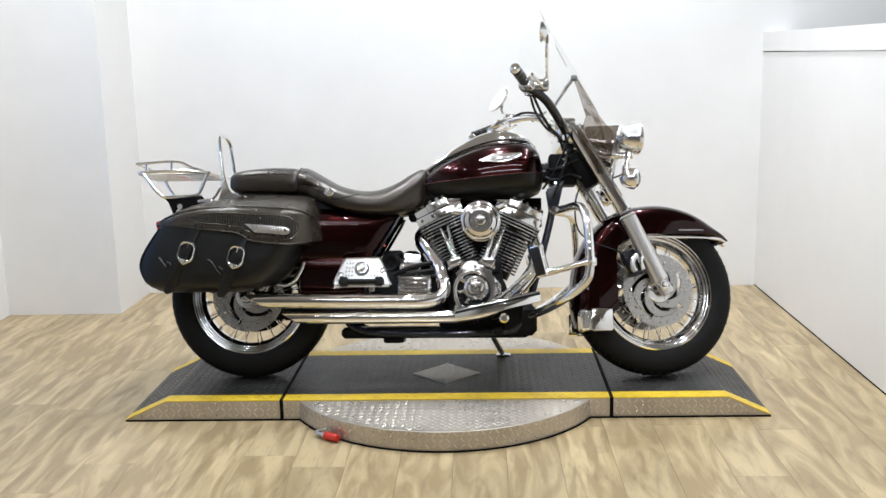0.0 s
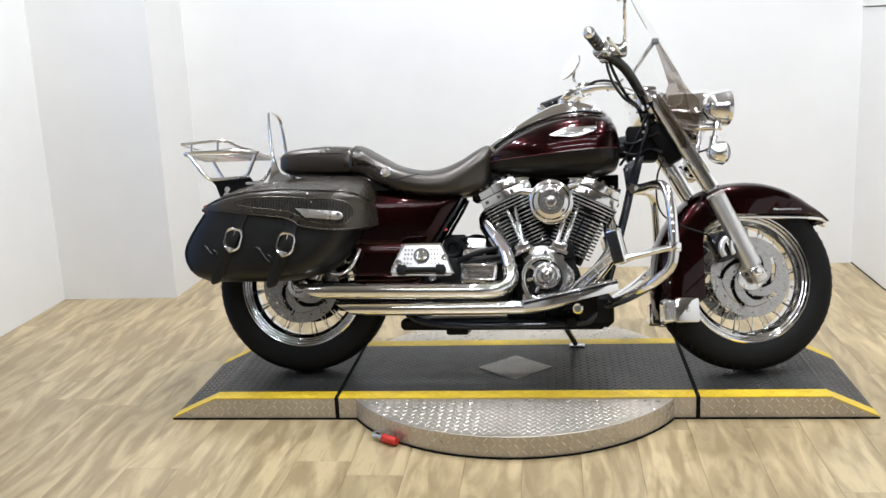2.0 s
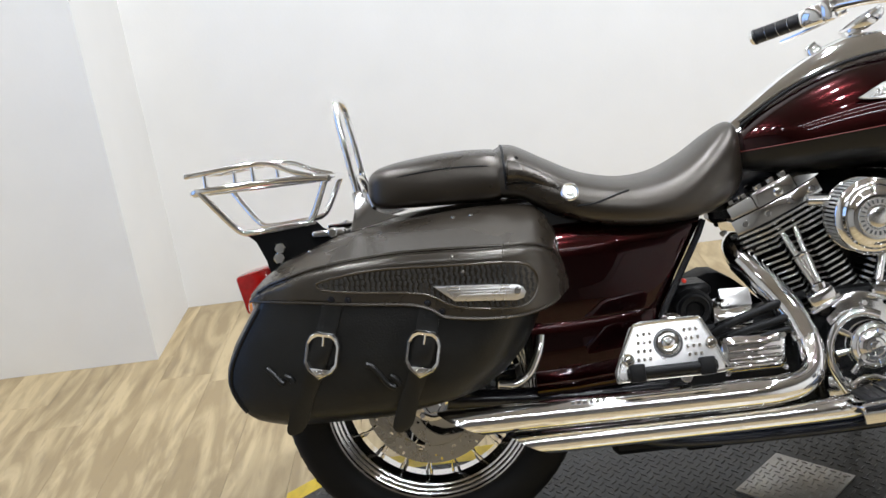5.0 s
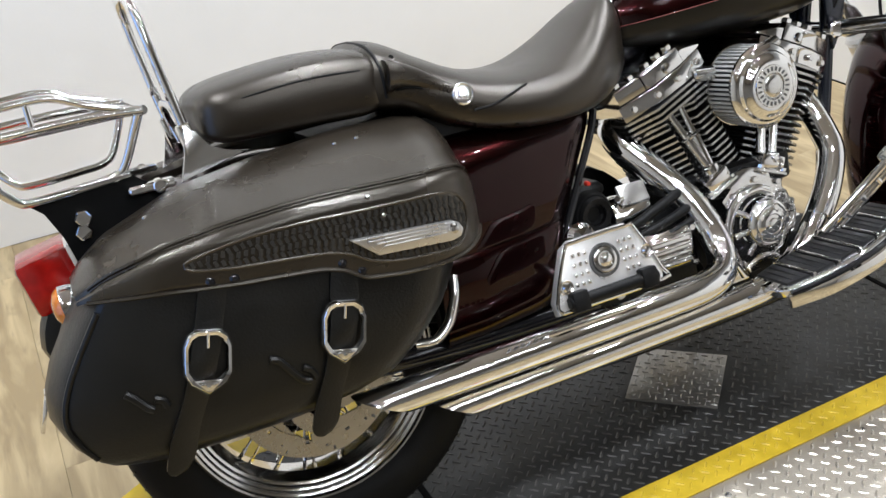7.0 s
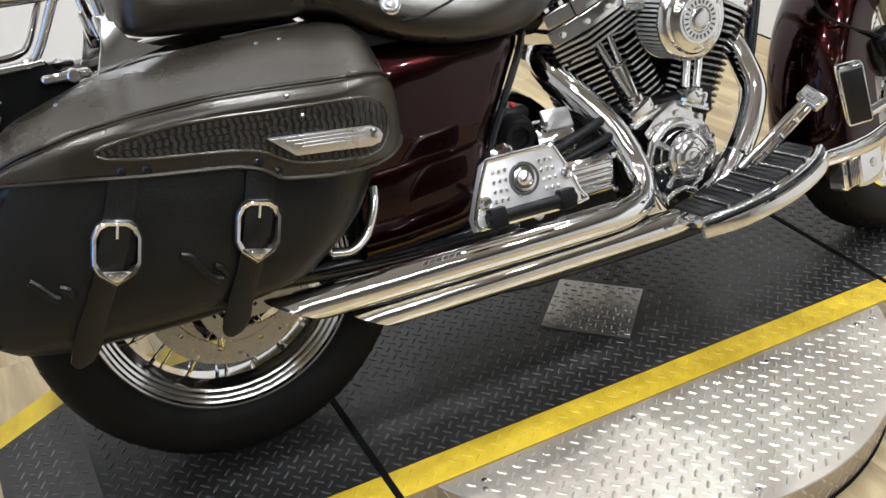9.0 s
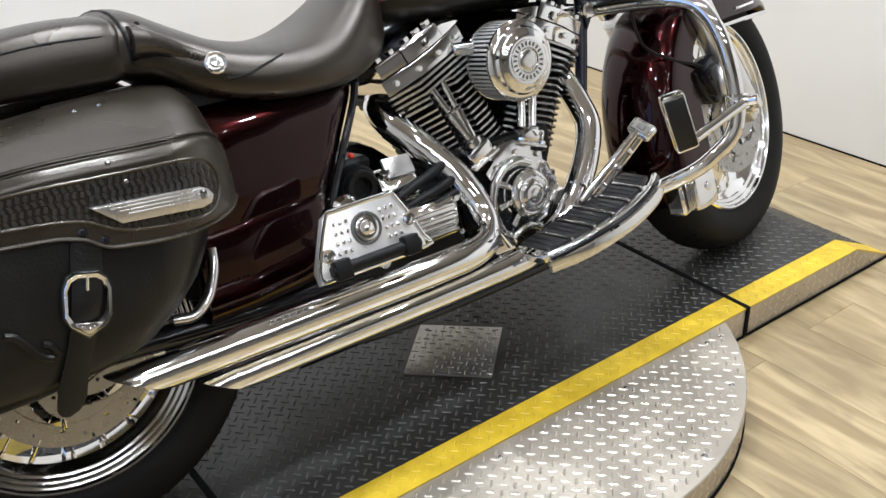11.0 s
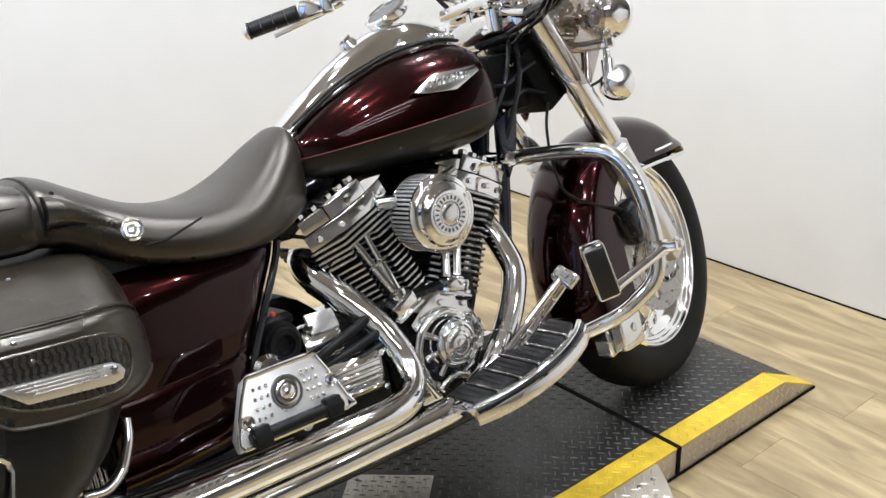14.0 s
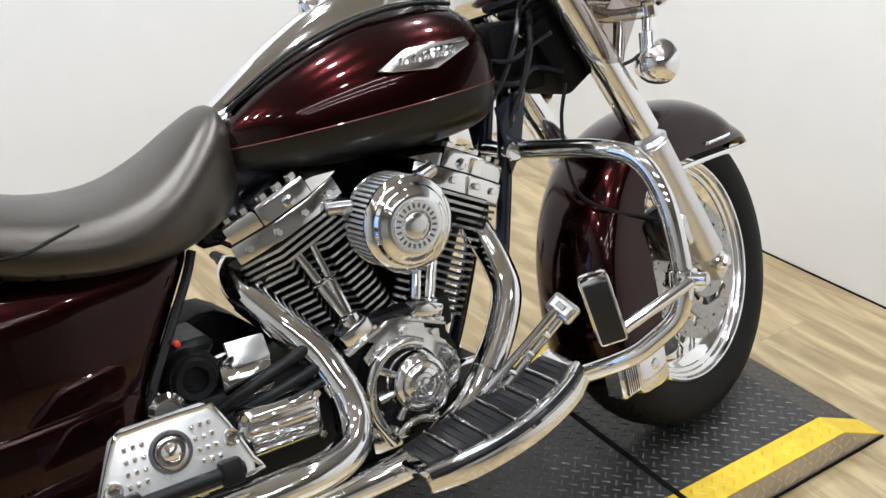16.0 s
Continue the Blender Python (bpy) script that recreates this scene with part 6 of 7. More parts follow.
part("pedal_rubber", put(rbox(0.040, 0.022, 0.006, 0.002, 1), PADM @ Matrix.Translation((0, 0, 0.0095))), CHROME_WORN, pedal, "embossed pedal face")
part("pad_badge", put(rbox(0.018, 0.010, 0.003, 0.001, 1), PADM @ Matrix.Translation((0, 0, 0.0128))), BADGE_DARK, pedal, "dark inset")

# ---- engine guard ----
SEATED[1] = Vector((0.006, 0.004, -0.004))
for s in (-1, 1):
    eg = part("engine_guard", tube([(1.20, s * 0.02, 0.640), (1.235, s * 0.10, 0.642), (1.265, s * 0.20, 0.642), (1.290, s * 0.262, 0.624), (1.302, s * 0.302, 0.565), (1.307, s * 0.322, 0.48), (1.308, s * 0.326, 0.41), (1.296, s * 0.318, 0.362), (1.262, s * 0.298, 0.328), (1.225, s * 0.270, 0.300), (1.165, s * 0.19, 0.262), (1.10, s * 0.10, 0.232)], 0.0165, 14), CHROME, bike, "chrome engine guard bar")
    part("guard_clamp", put(lathe([(0.017, -0.016), (0.024, -0.014), (0.024, 0.014), (0.017, 0.016)], 18, True), along((1.308, s * 0.326, 0.428), (0, 0, 1))), CHROME, eg, "chrome peg clamp")
    part("clamp_bolt", rod((1.30, s * 0.33, 0.428), (1.318, s * 0.372, 0.432), 0.011, 12), CHROME, eg)
    part("peg_arm", rod((1.298, s * 0.352, 0.428), (1.150, s * 0.352, 0.392), 0.010, 12), CHROME, eg, "chrome highway peg arm")
    part("highway_peg", put(rbox(0.047, 0.118, 0.034, 0.008, 2), along((1.126, s * 0.340, 0.432), (-0.55, s * 0.83, -0.12), (-0.26, 0, 0.965))), CHROME, eg, "chrome highway peg")
    part("peg_rubber", put(rbox(0.039, 0.104, 0.010, 0.003), along((1.1175, s * 0.3535, 0.430), (-0.55, s * 0.83, -0.12), (-0.26, 0, 0.965))), PAD_RUBBER, eg, "black rubber peg pad")
part("guard_mount", rod((1.195, -0.06, 0.642), (1.195, 0.06, 0.642), 0.018), CHROME, bike)

# ---- fork, front fender, lamps ----
SEATED[1] = Vector((0, 0, 0))
for s in (-1, 1):
    a, t, top = Vector((1.586, s * 0.108, 0.310)), Vector((1.455, s * 0.108, 0.580)), Vector((1.247, s * 0.108, 0.930))
    lg = part("fork_leg", put(join(rod(a + (t - a) * 0.07, t, 0.0325, 24, 0.0315), rod(a - (t - a) * 0.03, a + (t - a) * 0.14, 0.026, 16), rod(t - (t - a) * 0.02, t + (t - a) * 0.03, 0.0335, 24)), SM), FORK_ALU, bike, "satin silver fork leg")
    part("fork_cover", put(join(rod(t + (top - t) * 0.05, top, 0.0295, 24), rod(top - (top - t) * 0.02, top + (top - t) * 0.04, 0.021, 16)), SM), CHROME, lg, "chrome upper fork tube")
    part("axle_cap", put(join(rod((1.579, s * 0.098, 0.314), (1.579, s * 0.150, 0.314), 0.012, 6), rod((1.579, s * 0.07, 0.314), (1.579, s * 0.138, 0.314), 0.020, 20)), SM), CHROME, lg, "chrome axle nut")
    part("axle_pinch", put(put(rbox(0.05, 0.04, 0.07, 0.012, 2), pose(1.586, s * 0.108, 0.311, 0, -29, 0)), SM), FORK_ALU, lg)
    cl = part("front_caliper", put(join(put(rbox(0.062, 0.05, 0.105, 0.014, 2), pose(1.468, s * 0.092, 0.402, 0, -20, 0)), put(rbox(0.045, 0.034, 0.07, 0.012, 2), pose(1.454, s * 0.112, 0.402, 0, -20, 0))), SM), BLACK_GLOSS, bike, "black front brake caliper")
    part("caliper_pin", put(join(put(lathe([(0, 0.012), (0.010, 0.010), (0.013, 0)], 16), along((1.491, s * 0.118, 0.410), (0, s, 0))), put(rbox(0.02, 0.012, 0.052, 0.005), pose(1.492, s * 0.125, 0.395, 0, -20, 0))), SM), CHROME_WORN, cl, "polished caliper cover")
    part("caliper_badge", put(tube([(1.476, s * 0.130, 0.428), (1.460, s * 0.131, 0.410), (1.456, s * 0.131, 0.386), (1.466, s * 0.130, 0.364)], 0.0105, 12), SM), FORK_ALU, cl, "bright crescent-shaped cover")
FEND = []
for a in (33.5, 42, 55, 70, 85, 100, 115, 128, 140, 152, 165, 178, 192, 205):
    ca, sa = abs(math.cos(radians(a))), abs(math.sin(radians(a)))
    inner_r = 0.202 / (ca ** 5 + sa ** 5) ** 0.2 if a > 95 else 0.204 / max(sa, 0.3)
    out_r = between([(33, 0.339), (45, 0.332), (60, 0.327), (95, 0.327), (130, 0.348), (160, 0.352), (180, 0.356), (205, 0.378)], a)[0]
    FEND.append((a, out_r, min(inner_r, out_r - 0.004), 0.050 + 0.034 * min(1, (a - 33) / 14) + (0.012 if a > 120 else 0)))
ff = part("front_fender", fender(FENDER_C, FEND, 4, m=SM), PAINT, bike, "burgundy deep-skirted front fender")
for s in (-1, 1):
    part("fender_trim", put(tube([(1.876, s * 0.045, 0.5005), (1.84, s * 0.075, 0.504), (1.78, s * 0.089, 0.506), (1.70, s * 0.091, 0.507), (1.62, s * 0.091, 0.507), (1.53, s * 0.091, 0.506)], 0.0055, 8), SM), CHROME, ff, "chrome fender edge trim")
    wave = []
    for k in range(37):
        u = k / 36
        up = (0.011 if k in (0, 1, 20, 21) else 0.0055) * (0.5 - 0.5 * math.cos(2 * math.pi * u * 9))
        wave.append((1.668 + 0.105 * u + 0.25 * up, s * (0.0895 - 0.006 * u * u), 0.533 + 0.002 * u + up))
    part("fender_script", put(tube(wave, 0.0011, 5, 2), SM), SILVER_MARK, ff, "thin silver flourish")
    sk = part("fender_skirt_plate", put(join(bounds(1.292, 1.380, min(s * 0.080, s * 0.114), max(s * 0.080, s * 0.114), 0.138, 0.228, 0.012, 2), bounds(1.256, 1.30, min(s * 0.05, s * 0.098), max(s * 0.05, s * 0.098), 0.140, 0.224, 0.008, 1)), SM), CHROME, bike, "chrome finned plate at the foot of the fender")
    for k in range(6):
        part("rib", put(bounds(1.259 + 0.0062 * k, 1.262 + 0.0062 * k, min(s * 0.097, s * 0.107), max(s * 0.097, s * 0.107), 0.150, 0.215, 0.0015), SM), CHROME, sk)
    share("plate_stud", mesh_of("plate_stud", lathe([(0, 0.008), (0.009, 0.006), (0.012, 0)], 16), CHROME_WORN), sk, SM @ along((1.335, s * 0.112, 0.186), (0, s, 0)))
part("fender_front_tip", put(put(rbox(0.02, 0.03, 0.012, 0.004), pose(1.888, 0, 0.497, 0, 25, 0)), SM), CHROME, ff)
nac = part("headlamp_nacelle", put(put(lathe([(0, -0.02), (0.030, -0.018), (0.055, 0.0), (0.075, 0.05), (0.088, 0.10), (0.096, 0.14), (0.100, 0.165), (0.103, 0.170), (0.103, 0.182), (0.096, 0.188), (0.090, 0.184), (0, 0.184)], 44), along((1.265, 0, 0.905), (1, 0, -0.12))), SM), CHROME, bike, "chrome headlamp nacelle")
part("headlamp_lens", put(put(lathe([(0.090, 0.185), (0.07, 0.196), (0.04, 0.203), (0, 0.206)], 36), along((1.265, 0, 0.905), (1, 0, -0.12))), SM), LENS, nac, "clear headlamp lens")
part("nacelle_side", put(join(bounds(1.22, 1.31, -0.115, 0.115, 0.865, 0.955, 0.03, 3), bounds(1.20, 1.27, -0.095, 0.095, 0.945, 0.975, 0.012, 2)), SM), CHROME, nac)
for s in (-1, 1):
    pm = along((1.462, s * 0.153, 0.880), (1, 0, 0)) @ Matrix.Scale(0.95, 4)
    ps = part("passing_lamp", put(put(lathe([(0, -0.060), (0.022, -0.056), (0.044, -0.038), (0.057, -0.010), (0.062, 0.018), (0.066, 0.022), (0.067, 0.034), (0.062, 0.040), (0.057, 0.036), (0, 0.036)], 36), pm), SM), CHROME, bike, "chrome round passing lamp")
    part("lamp_lens", put(put(lathe([(0.058, 0.0365), (0.044, 0.045), (0.022, 0.050), (0, 0.051)], 28), pm), SM), LENS, ps, "clear lamp lens")
    part("lamp_bracket", put(join(tube([(1.330, s * 0.105, 0.838), (1.365, s * 0.118, 0.820), (1.405, s * 0.134, 0.814), (1.462, s * 0.153, 0.812)], 0.0125, 12), rod((1.455, s * 0.153, 0.800), (1.455, s * 0.153, 0.824), 0.019, 20), rod((1.455, s * 0.153, 0.806), (1.455, s * 0.153, 0.828), 0.013, 16)), SM), CHROME, ps, "chrome lamp bracket")
    part("bracket_leg", put(join(tube([(1.405, s * 0.126, 0.812), (1.400, s * 0.122, 0.775), (1.392, s * 0.116, 0.742), (1.375, s * 0.108, 0.728)], 0.0105, 10, r_end=0.014), rod((1.375, s * 0.090, 0.728), (1.375, s * 0.122, 0.728), 0.013, 16)), SM), CHROME, ps)
    im = along((1.456, s * 0.149, 0.721), (1, 0, 0)) @ Matrix.Scale(0.92, 4)
    fi = part("front_indicator", put(put(lathe([(0, -0.044), (0.016, -0.041), (0.031, -0.030), (0.041, -0.012), (0.045, 0.006), (0.046, 0.016), (0.042, 0.022), (0, 0.022)], 32), im), SM), CHROME, bike, "chrome bullet turn signal")
    part("indicator_lens", put(put(lathe([(0.042, 0.0225), (0.036, 0.032), (0.022, 0.040), (0, 0.044)], 24), im), SM), LENS, fi, "clear lens")
    part("indicator_stalk", put(join(rod((1.452, s * 0.152, 0.806), (1.446, s * 0.150, 0.772), 0.0095, 14), rod((1.447, s * 0.150, 0.778), (1.440, s * 0.148, 0.738), 0.0160, 18)), SM), CHROME, fi, "chrome stalk under the lamp")
    part("indicator_wire", put(tube([(1.438, s * 0.144, 0.750), (1.420, s * 0.134, 0.735), (1.395, s * 0.118, 0.728)], 0.0035, 6), SM), BLACK_MATT, fi)

# windscreen
SCR = [(0.855, 1.392, 0.150), (0.90, 1.394, 0.205), (0.96, 1.380, 0.240), (1.036, 1.352, 0.255), (1.118, 1.310, 0.258), (1.20, 1.264, 0.248), (1.30, 1.207, 0.215), (1.37, 1.167, 0.165), (1.41, 1.142, 0.105), (1.43, 1.130, 0.04)]
def screen_mesh(lo, hi):
    rings = []
    for z, x, w in smooth_rows(SCR, 4):
        if lo - 1e-4 <= z <= hi + 1e-4:
            rings.append([(x - 0.115 * (abs(y) / 0.25) ** 2.2, y, z) for y in [w * (k / 12 - 1) for k in range(25)]])
    bm = loft(rings, closed=False, cap=False)
    bmesh.ops.solidify(bm, geom=bm.faces[:], thickness=0.004)
    return put(bm, SM)


ws = part("windscreen", screen_mesh(0.975, 1.5), SCREEN, bike, "clear plastic windscreen with a tinted lower part", 60)
part("screen_lower", screen_mesh(0.8, 0.977), SCREEN_TINT, ws, "grey-tinted lower screen", 60)
wing = loft([[(xl, y + 0.012, z), (xl * 0.5 + xr * 0.5, y - 0.004, z), (xr, y, z)] for z, xl, xr, y in ((1.118, 1.268, 1.282, -0.238), (1.066, 1.286, 1.312, -0.236), (1.010, 1.304, 1.346, -0.230), (0.975, 1.315, 1.364, -0.226), (0.945, 1.306, 1.388, -0.215), (0.922, 1.286, 1.418, -0.185), (0.88, 1.30, 1.425, -0.165), (0.83, 1.332, 1.415, -0.150), (0.765, 1.362, 1.386, -0.140))], closed=False, cap=False)
bmesh.ops.solidify(wing, geom=wing.faces[:], thickness=0.003)
part("screen_wing", wing, WING_TINT, ws, "smoked lower wing of the screen")
part("screen_edge", put(tube([(x - 0.115 * (w / 0.25) ** 2.2, -w, z) for z, x, w in SCR[4:]], 0.0015, 6), SM), CHROME_WORN, ws)
part("screen_bracket", tube([(1.268, -0.234, 1.113), (1.236, -0.19, 1.075), (1.205, -0.13, 1.03), (1.205, -0.09, 0.99)], 0.0075, 8), CHROME_WORN, ws, "satin chrome screen bracket")
part("bracket_cap", put(rbox(0.024, 0.014, 0.022, 0.004), Matrix.Translation((1.272, -0.238, 1.114))), BADGE_DARK, ws)
part("screen_bracket", put(tube([(1.245, 0.245, 1.105), (1.20, 0.22, 1.065), (1.165, 0.17, 1.04)], 0.0065, 8), SM), CHROME, ws, "chrome screen bracket")

# handlebar
RB = [(1.245, -0.03, 0.955), (1.244, -0.13, 0.936), (1.220, -0.235, 0.955), (1.164, -0.345, 1.014), (1.090, -0.430, 1.052), (1.048, -0.540, 1.083)]
LB = [(1.235, 0.03, 0.965), (1.215, 0.08, 1.000), (1.13, 0.165, 1.040), (1.045, 0.25, 1.046), (0.965, 0.318, 1.026), (0.882, 0.390, 1.008)]
bars = part("handlebar", join(tube(RB, 0.0130, 12), tube(LB, 0.0130, 12)), CHROME, bike, "chrome handlebar turned to one side")
for B, s in ((RB, -1), (LB, 1)):
    e0, e1 = Vector(B[-1]), Vector(B[-2])
    g0, g1 = e0, e0 + (e1 - e0).normalized() * (0.095 if s < 0 else 0.118)
    gp = part("grip", join(rod(g0, g1, 0.0185, 18), rod(g0 - (g1 - g0) * 0.06, g0 + (g1 - g0) * 0.02, 0.0195, 18)), PAD_RUBBER, bars, "black rubber grip with chrome bands")
    part("end_cap", put(lathe([(0, 0.012), (0.012, 0.010), (0.019, 0.003), (0.0205, -0.004), (0, -0.004)], 20), along(g0 - (g1 - g0) * 0.06, g0 - g1)), CHROME, gp)
    for f in (0.25, 0.5, 0.75):
        part("grip_band", rod(g0 + (g1 - g0) * (f - 0.03), g0 + (g1 - g0) * (f + 0.03), 0.0190, 18), CHROME, gp)
    c = g1 + (e1 - e0).normalized() * 0.028
    sw = part("switch_housing", put(rbox(0.052, 0.045, 0.058, 0.012, 2), along(c, e1 - e0)), CHROME, bars, "switch housing")
    d = g1 + (e1 - e0).normalized() * 0.065
    part("lever_clamp", put(rbox(0.040, 0.05, 0.030, 0.008, 2), along(d, e1 - e0)), CHROME, bars)
    part("reservoir", put(rbox(0.075, 0.055, 0.042, 0.010, 2) if s < 0 else rbox(0.070, 0.048, 0.038, 0.010, 2), Matrix.Translation(d + Vector((0.03, 0, 0.012 if s < 0 else 0.020)))), CHROME, bars, "chrome lever reservoir")
    part("mirror_foot", tube([d, d + (Vector((0.035, 0, 0.020)) if s < 0 else Vector((0.025, 0, 0.015))), d + (Vector((0.064, 0, 0.042)) if s < 0 else Vector((0.048, 0, 0.032)))], 0.010, 10, r_end=0.007), CHROME, bars)
    out = (g0 - g1).normalized()
    part("lever", tube([d + Vector((0.045, 0, -0.006)), d + Vector((0.055, 0, -0.01)) + out * 0.06, g0 + Vector((0.058, 0, -0.02))], 0.006, 8), CHROME, bars, "chrome hand lever")
    mc = Vector((1.142, -0.495, 1.222)) if s < 0 else Vector((0.988, 0.418, 1.168))
    if s < 0:
        mm = along(mc, (-1, 0.10, 0.12)) @ Matrix.Diagonal((1.30, 0.82, 1, 1))
    else:
        mz, mx = Vector((-0.70, -0.68, 0.20)).normalized(), Vector((0.62, -0.45, 0.62))
        mx = (mx - mz * mx.dot(mz)).normalized()
        mm = Matrix((mx, mz.cross(mx), mz)).transposed().to_4x4()
        mm.translation = mc
        mm = mm @ Matrix.Diagonal((1.38, 0.78, 1, 1))
    mi = part("mirror", put(lathe([(0, -0.024), (0.025, -0.020), (0.042, -0.008), (0.045, 0.0), (0.043, 0.002), (0, 0.002)], 32), mm), CHROME, bars, "chrome oval mirror")
    part("mirror_glass", put(lathe([(0, 0.003), (0.042, 0.003), (0.042, 0.0021), (0, 0.0021)], 32), mm), MIRROR, mi, "mirror glass")
    part("mirror_stem", tube([mc + Vector((0.018, 0, -0.01)), mc + Vector((0.018, 0.012 * -s, -0.06)), d + (Vector((0.060, 0, 0.040)) if s < 0 else Vector((0.045, 0, 0.030)))], 0.0065, 8), CHROME, mi)
part("riser", put(join(rod((1.235, -0.035, 0.905), (1.235, -0.035, 0.965), 0.02), rod((1.235, 0.035, 0.905), (1.235, 0.035, 0.965), 0.02), bounds(1.205, 1.265, -0.06, 0.06, 0.955, 0.985, 0.01, 2)), I4), CHROME, bars)
for pts, r in (([(1.105, -0.425, 1.035), (1.135, -0.34, 0.985), (1.175, -0.24, 0.935), (1.215, -0.15, 0.915), (1.240, -0.06, 0.90)], 0.0055), ([(1.095, -0.43, 1.05), (1.120, -0.35, 0.975), (1.165, -0.26, 0.925), (1.215, -0.16, 0.905), (1.235, -0.08, 0.875)], 0.0050), ([(1.13, -0.405, 1.05), (1.185, -0.28, 0.975), (1.232, -0.18, 0.930), (1.252, -0.08, 0.905)], 0.0055)):
    part("control_cable", tube(pts, r, 8), BLACK_GLOSS, bars, "black control cable")
part("cable_wrap", tube([Vector(q) + Vector((-0.004, -0.008, -0.004)) for q in RB[1:5]], 0.0165, 14), BLACK_GLOSS, bars, "black cable bundle along the bar")
part("control_cable", tube([(1.03, 0.27, 1.045), (1.09, 0.20, 1.068), (1.17, 0.12, 1.035), (1.23, 0.05, 0.92)], 0.0055, 8), BLACK_MATT, bars, "black control cable")
part("brake_hose", tube([(1.31, -0.075, 0.74), (1.285, -0.085, 0.68), (1.280, -0.095, 0.60), (1.30, -0.10, 0.54), (1.36, -0.115, 0.50), (1.44, -0.115, 0.47), (1.49, -0.105, 0.44)], 0.0034, 8), BLACK_MATT, bike, "black brake hose")

# ---- rack and backrest ----
SEATED[1] = Vector((0, 0.008, 0.010))
rack = part("luggage_rack", tube([(-0.150, -0.120, 0.787), (-0.22, -0.121, 0.793), (-0.30, -0.123, 0.794), (-0.400, -0.125, 0.792), (-0.432, -0.113, 0.790), (-0.440, -0.06, 0.790), (-0.440, 0.06, 0.790), (-0.432, 0.113, 0.790), (-0.400, 0.125, 0.792), (-0.30, 0.123, 0.794), (-0.22, 0.121, 0.793), (-0.150, 0.120, 0.787)], 0.0075, 10), CHROME, bike, "chrome luggage rack of bent tube")
part("cross_tube", tube([(-0.150, -0.120, 0.787), (-0.148, 0, 0.787), (-0.150, 0.120, 0.787)], 0.0075, 10), CHROME, rack)
part("guard_rail", tube([(-0.175, -0.121, 0.794), (-0.22, -0.122, 0.809), (-0.262, -0.123, 0.829), (-0.31, -0.124, 0.833), (-0.42, -0.124, 0.826), (-0.442, -0.10, 0.826), (-0.442, 0.10, 0.826), (-0.42, 0.124, 0.826), (-0.31, 0.124, 0.833), (-0.262, 0.123, 0.829), (-0.22, 0.122, 0.809), (-0.175, 0.121, 0.794)], 0.006, 10), CHROME, rack)
for k in range(6):
    part("slat", bounds(-0.437, -0.150, -0.104 + 0.0385 * k, -0.088 + 0.0385 * k, 0.781, 0.787, 0.002), CHROME_WORN, rack)
for s in (-1, 1):
    part("side_brace", tube([(-0.415, s * 0.125, 0.790), (-0.382, s * 0.114, 0.742), (-0.350, s * 0.104, 0.702), (-0.325, s * 0.101, 0.694), (-0.25, s * 0.099, 0.697), (-0.212, s * 0.098, 0.701), (-0.192, s * 0.101, 0.716), (-0.158, s * 0.119, 0.782)], 0.0070, 10), CHROME, rack)
    for x in (-0.30, -0.40):
        part("rail_post", rod((x, s * 0.124, 0.793), (x, s * 0.124, 0.829), 0.005), CHROME, rack)
    if s < 0:
        part("mount_plate", side_plate([(-0.346, 0.698), (-0.318, 0.674), (-0.302, 0.634), (-0.294, 0.590), (-0.245, 0.615), (-0.205, 0.640), (-0.145, 0.660), (-0.161, 0.679), (-0.176, 0.686), (-0.188, 0.701), (-0.209, 0.693), (-0.29, 0.690)], s * 0.096, 0.005, 0.001), COVER_BLACK, rack, "black rack mounting plate")
        part("mount_strip", side_plate([(-0.335, 0.700), (-0.19, 0.703), (-0.188, 0.696), (-0.335, 0.691)], s * 0.100, 0.006, 0.001), CHROME, rack)
        for x, z in ((-0.270, 0.655), (-0.274, 0.635)):
            share("bolt", BOLT, rack, along((x, s * 0.101, z), (0, s, 0)) @ Matrix.Scale(1.9, 4))
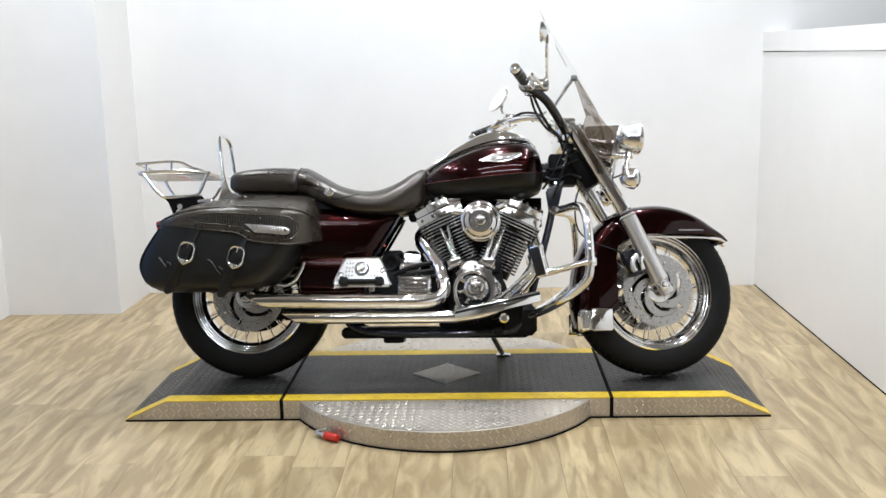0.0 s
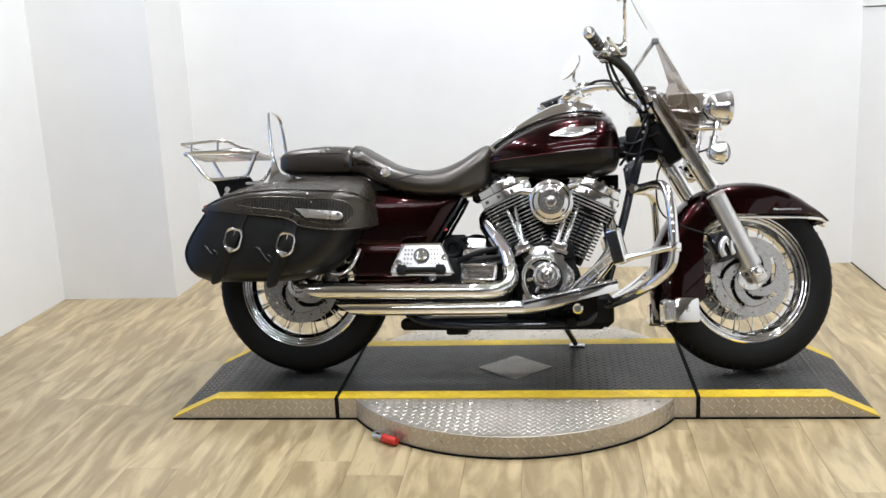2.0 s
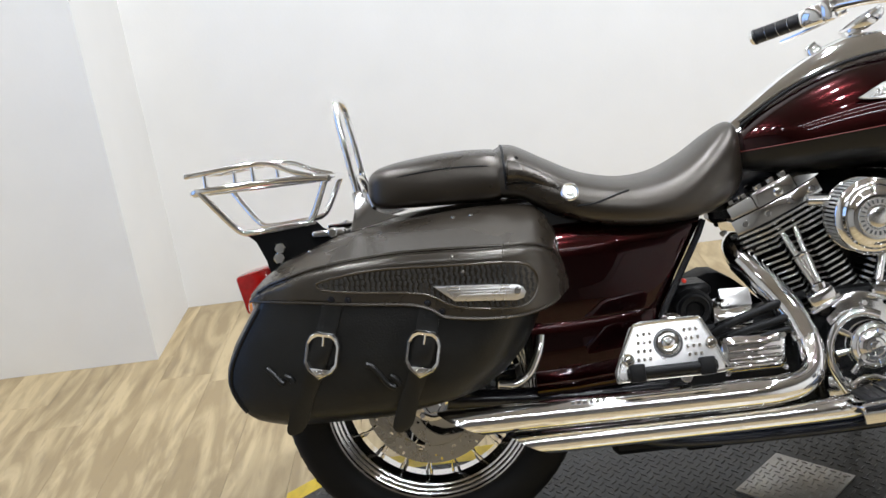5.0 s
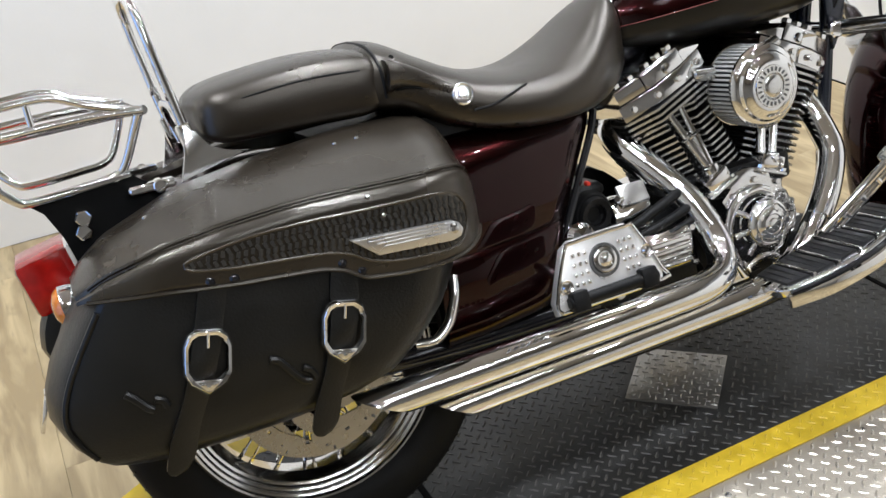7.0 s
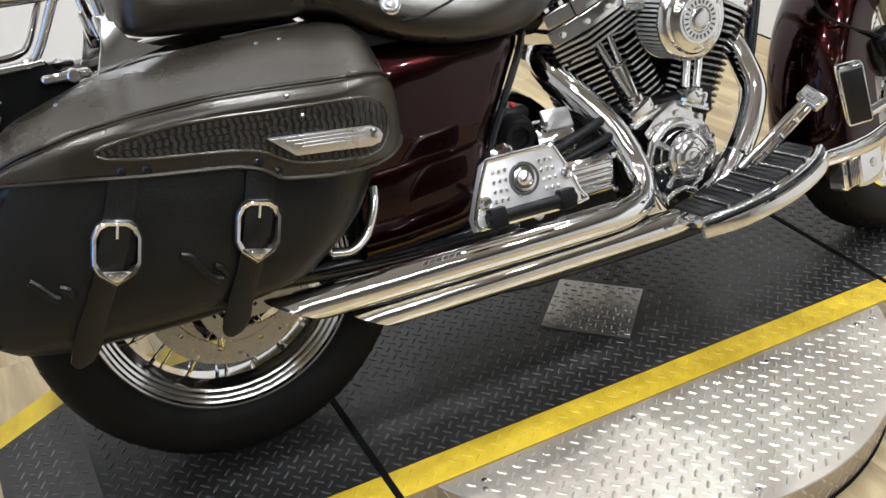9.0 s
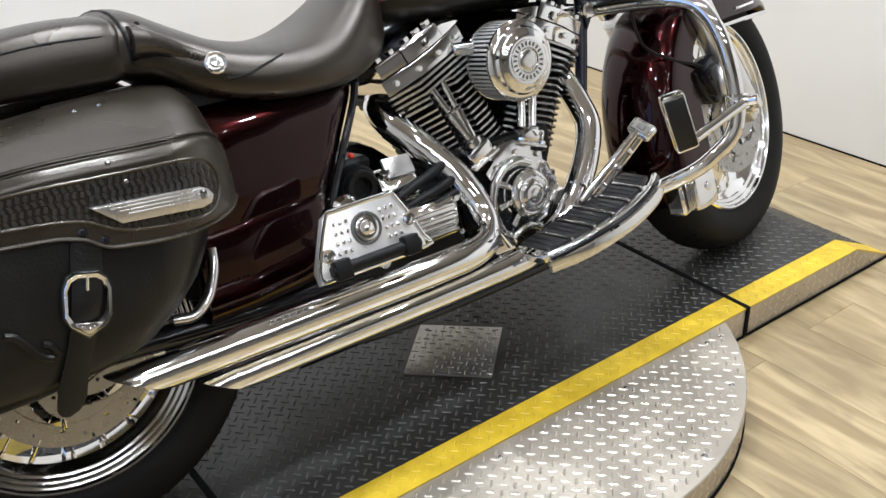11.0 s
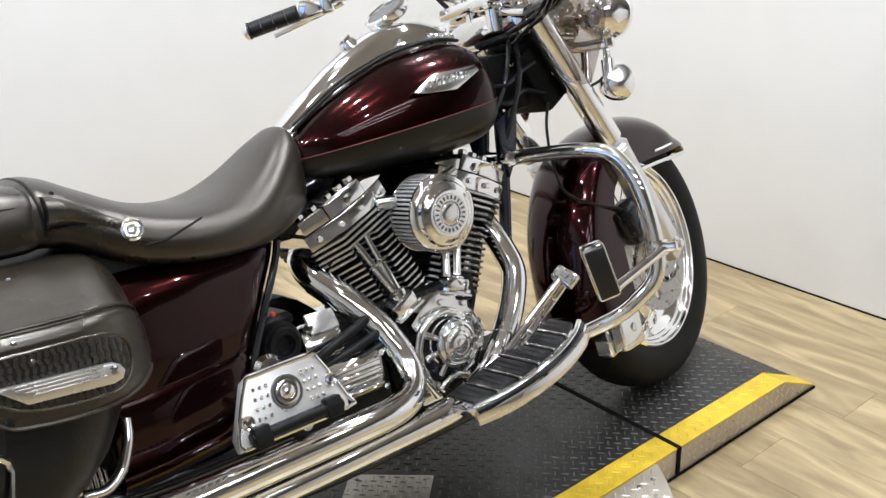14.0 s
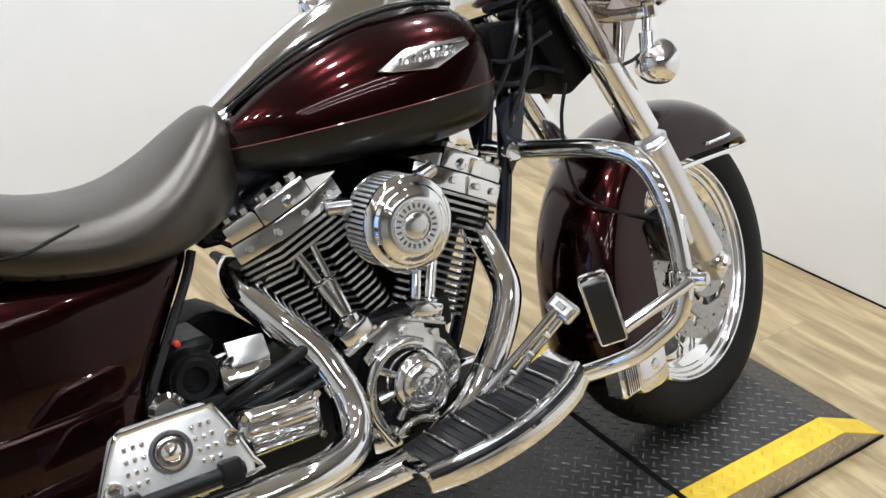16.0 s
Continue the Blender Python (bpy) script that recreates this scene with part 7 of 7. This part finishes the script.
sissy = part("backrest_hoop", tube([(-0.088, -0.092, 0.700), (-0.100, -0.092, 0.77), (-0.114, -0.089, 0.87), (-0.121, -0.076, 0.925), (-0.125, -0.043, 0.945), (-0.126, 0, 0.949), (-0.125, 0.043, 0.945), (-0.121, 0.076, 0.925), (-0.114, 0.089, 0.87), (-0.100, 0.092, 0.77), (-0.088, 0.092, 0.700)], 0.0080, 12), CHROME, bike, "tall chrome passenger backrest hoop without a pad")
part("inner_hoop", tube([(-0.085, -0.080, 0.71), (-0.095, -0.078, 0.75), (-0.102, -0.05, 0.775), (-0.103, 0, 0.78), (-0.102, 0.05, 0.775), (-0.095, 0.078, 0.75), (-0.085, 0.080, 0.71)], 0.006, 10), CHROME, sissy)
for s in (-1, 1):
    part("side_plate", side_plate([(-0.122, 0.668), (-0.108, 0.673), (-0.012, 0.692), (-0.045, 0.699), (-0.068, 0.710), (-0.082, 0.738), (-0.100, 0.746), (-0.108, 0.706)], s * 0.101 + (0.0 if s < 0 else 0.006), 0.006, 0.0015), RIM, sissy, "chrome backrest side plate")
    part("hoop_socket", put(rbox(0.022, 0.020, 0.062, 0.005, 2), pose(-0.094, s * 0.092, 0.722, 0, -9, 0)), CHROME, sissy, "chrome socket at the foot of the hoop")
    part("dock_latch", join(bounds(-0.20, -0.13, min(s * 0.095, s * 0.118), max(s * 0.095, s * 0.118), 0.668, 0.682, 0.004), rod((-0.155, s * 0.10, 0.675), (-0.155, s * 0.124, 0.675), 0.010, 14)), CHROME, sissy, "chrome docking latch")

# ---- floor planks ----
PLW, PLL = 0.178, 1.22
plank_me = mesh_of("plank", bounds(-PLW / 2 + 0.0003, PLW / 2 - 0.0003, -PLL / 2 + 0.0003, PLL / 2 - 0.0003, -0.006, 0.0, 0.0004), PLANK)
rng = random.Random(4)
cols = int((XR + 0.1 - XL) / PLW) + 1
for i in range(cols):
    off = rng.random() * PLL
    for j in range(8):
        y = YB - PLL / 2 + off - j * PLL
        if -6.6 < y < YB + 0.6:
            share("plank", plank_me, floor, Matrix.Translation((XL + PLW / 2 + i * PLW - 0.05, y, 0)) @ Matrix.Rotation(math.pi * rng.randrange(2), 4, "Z"))
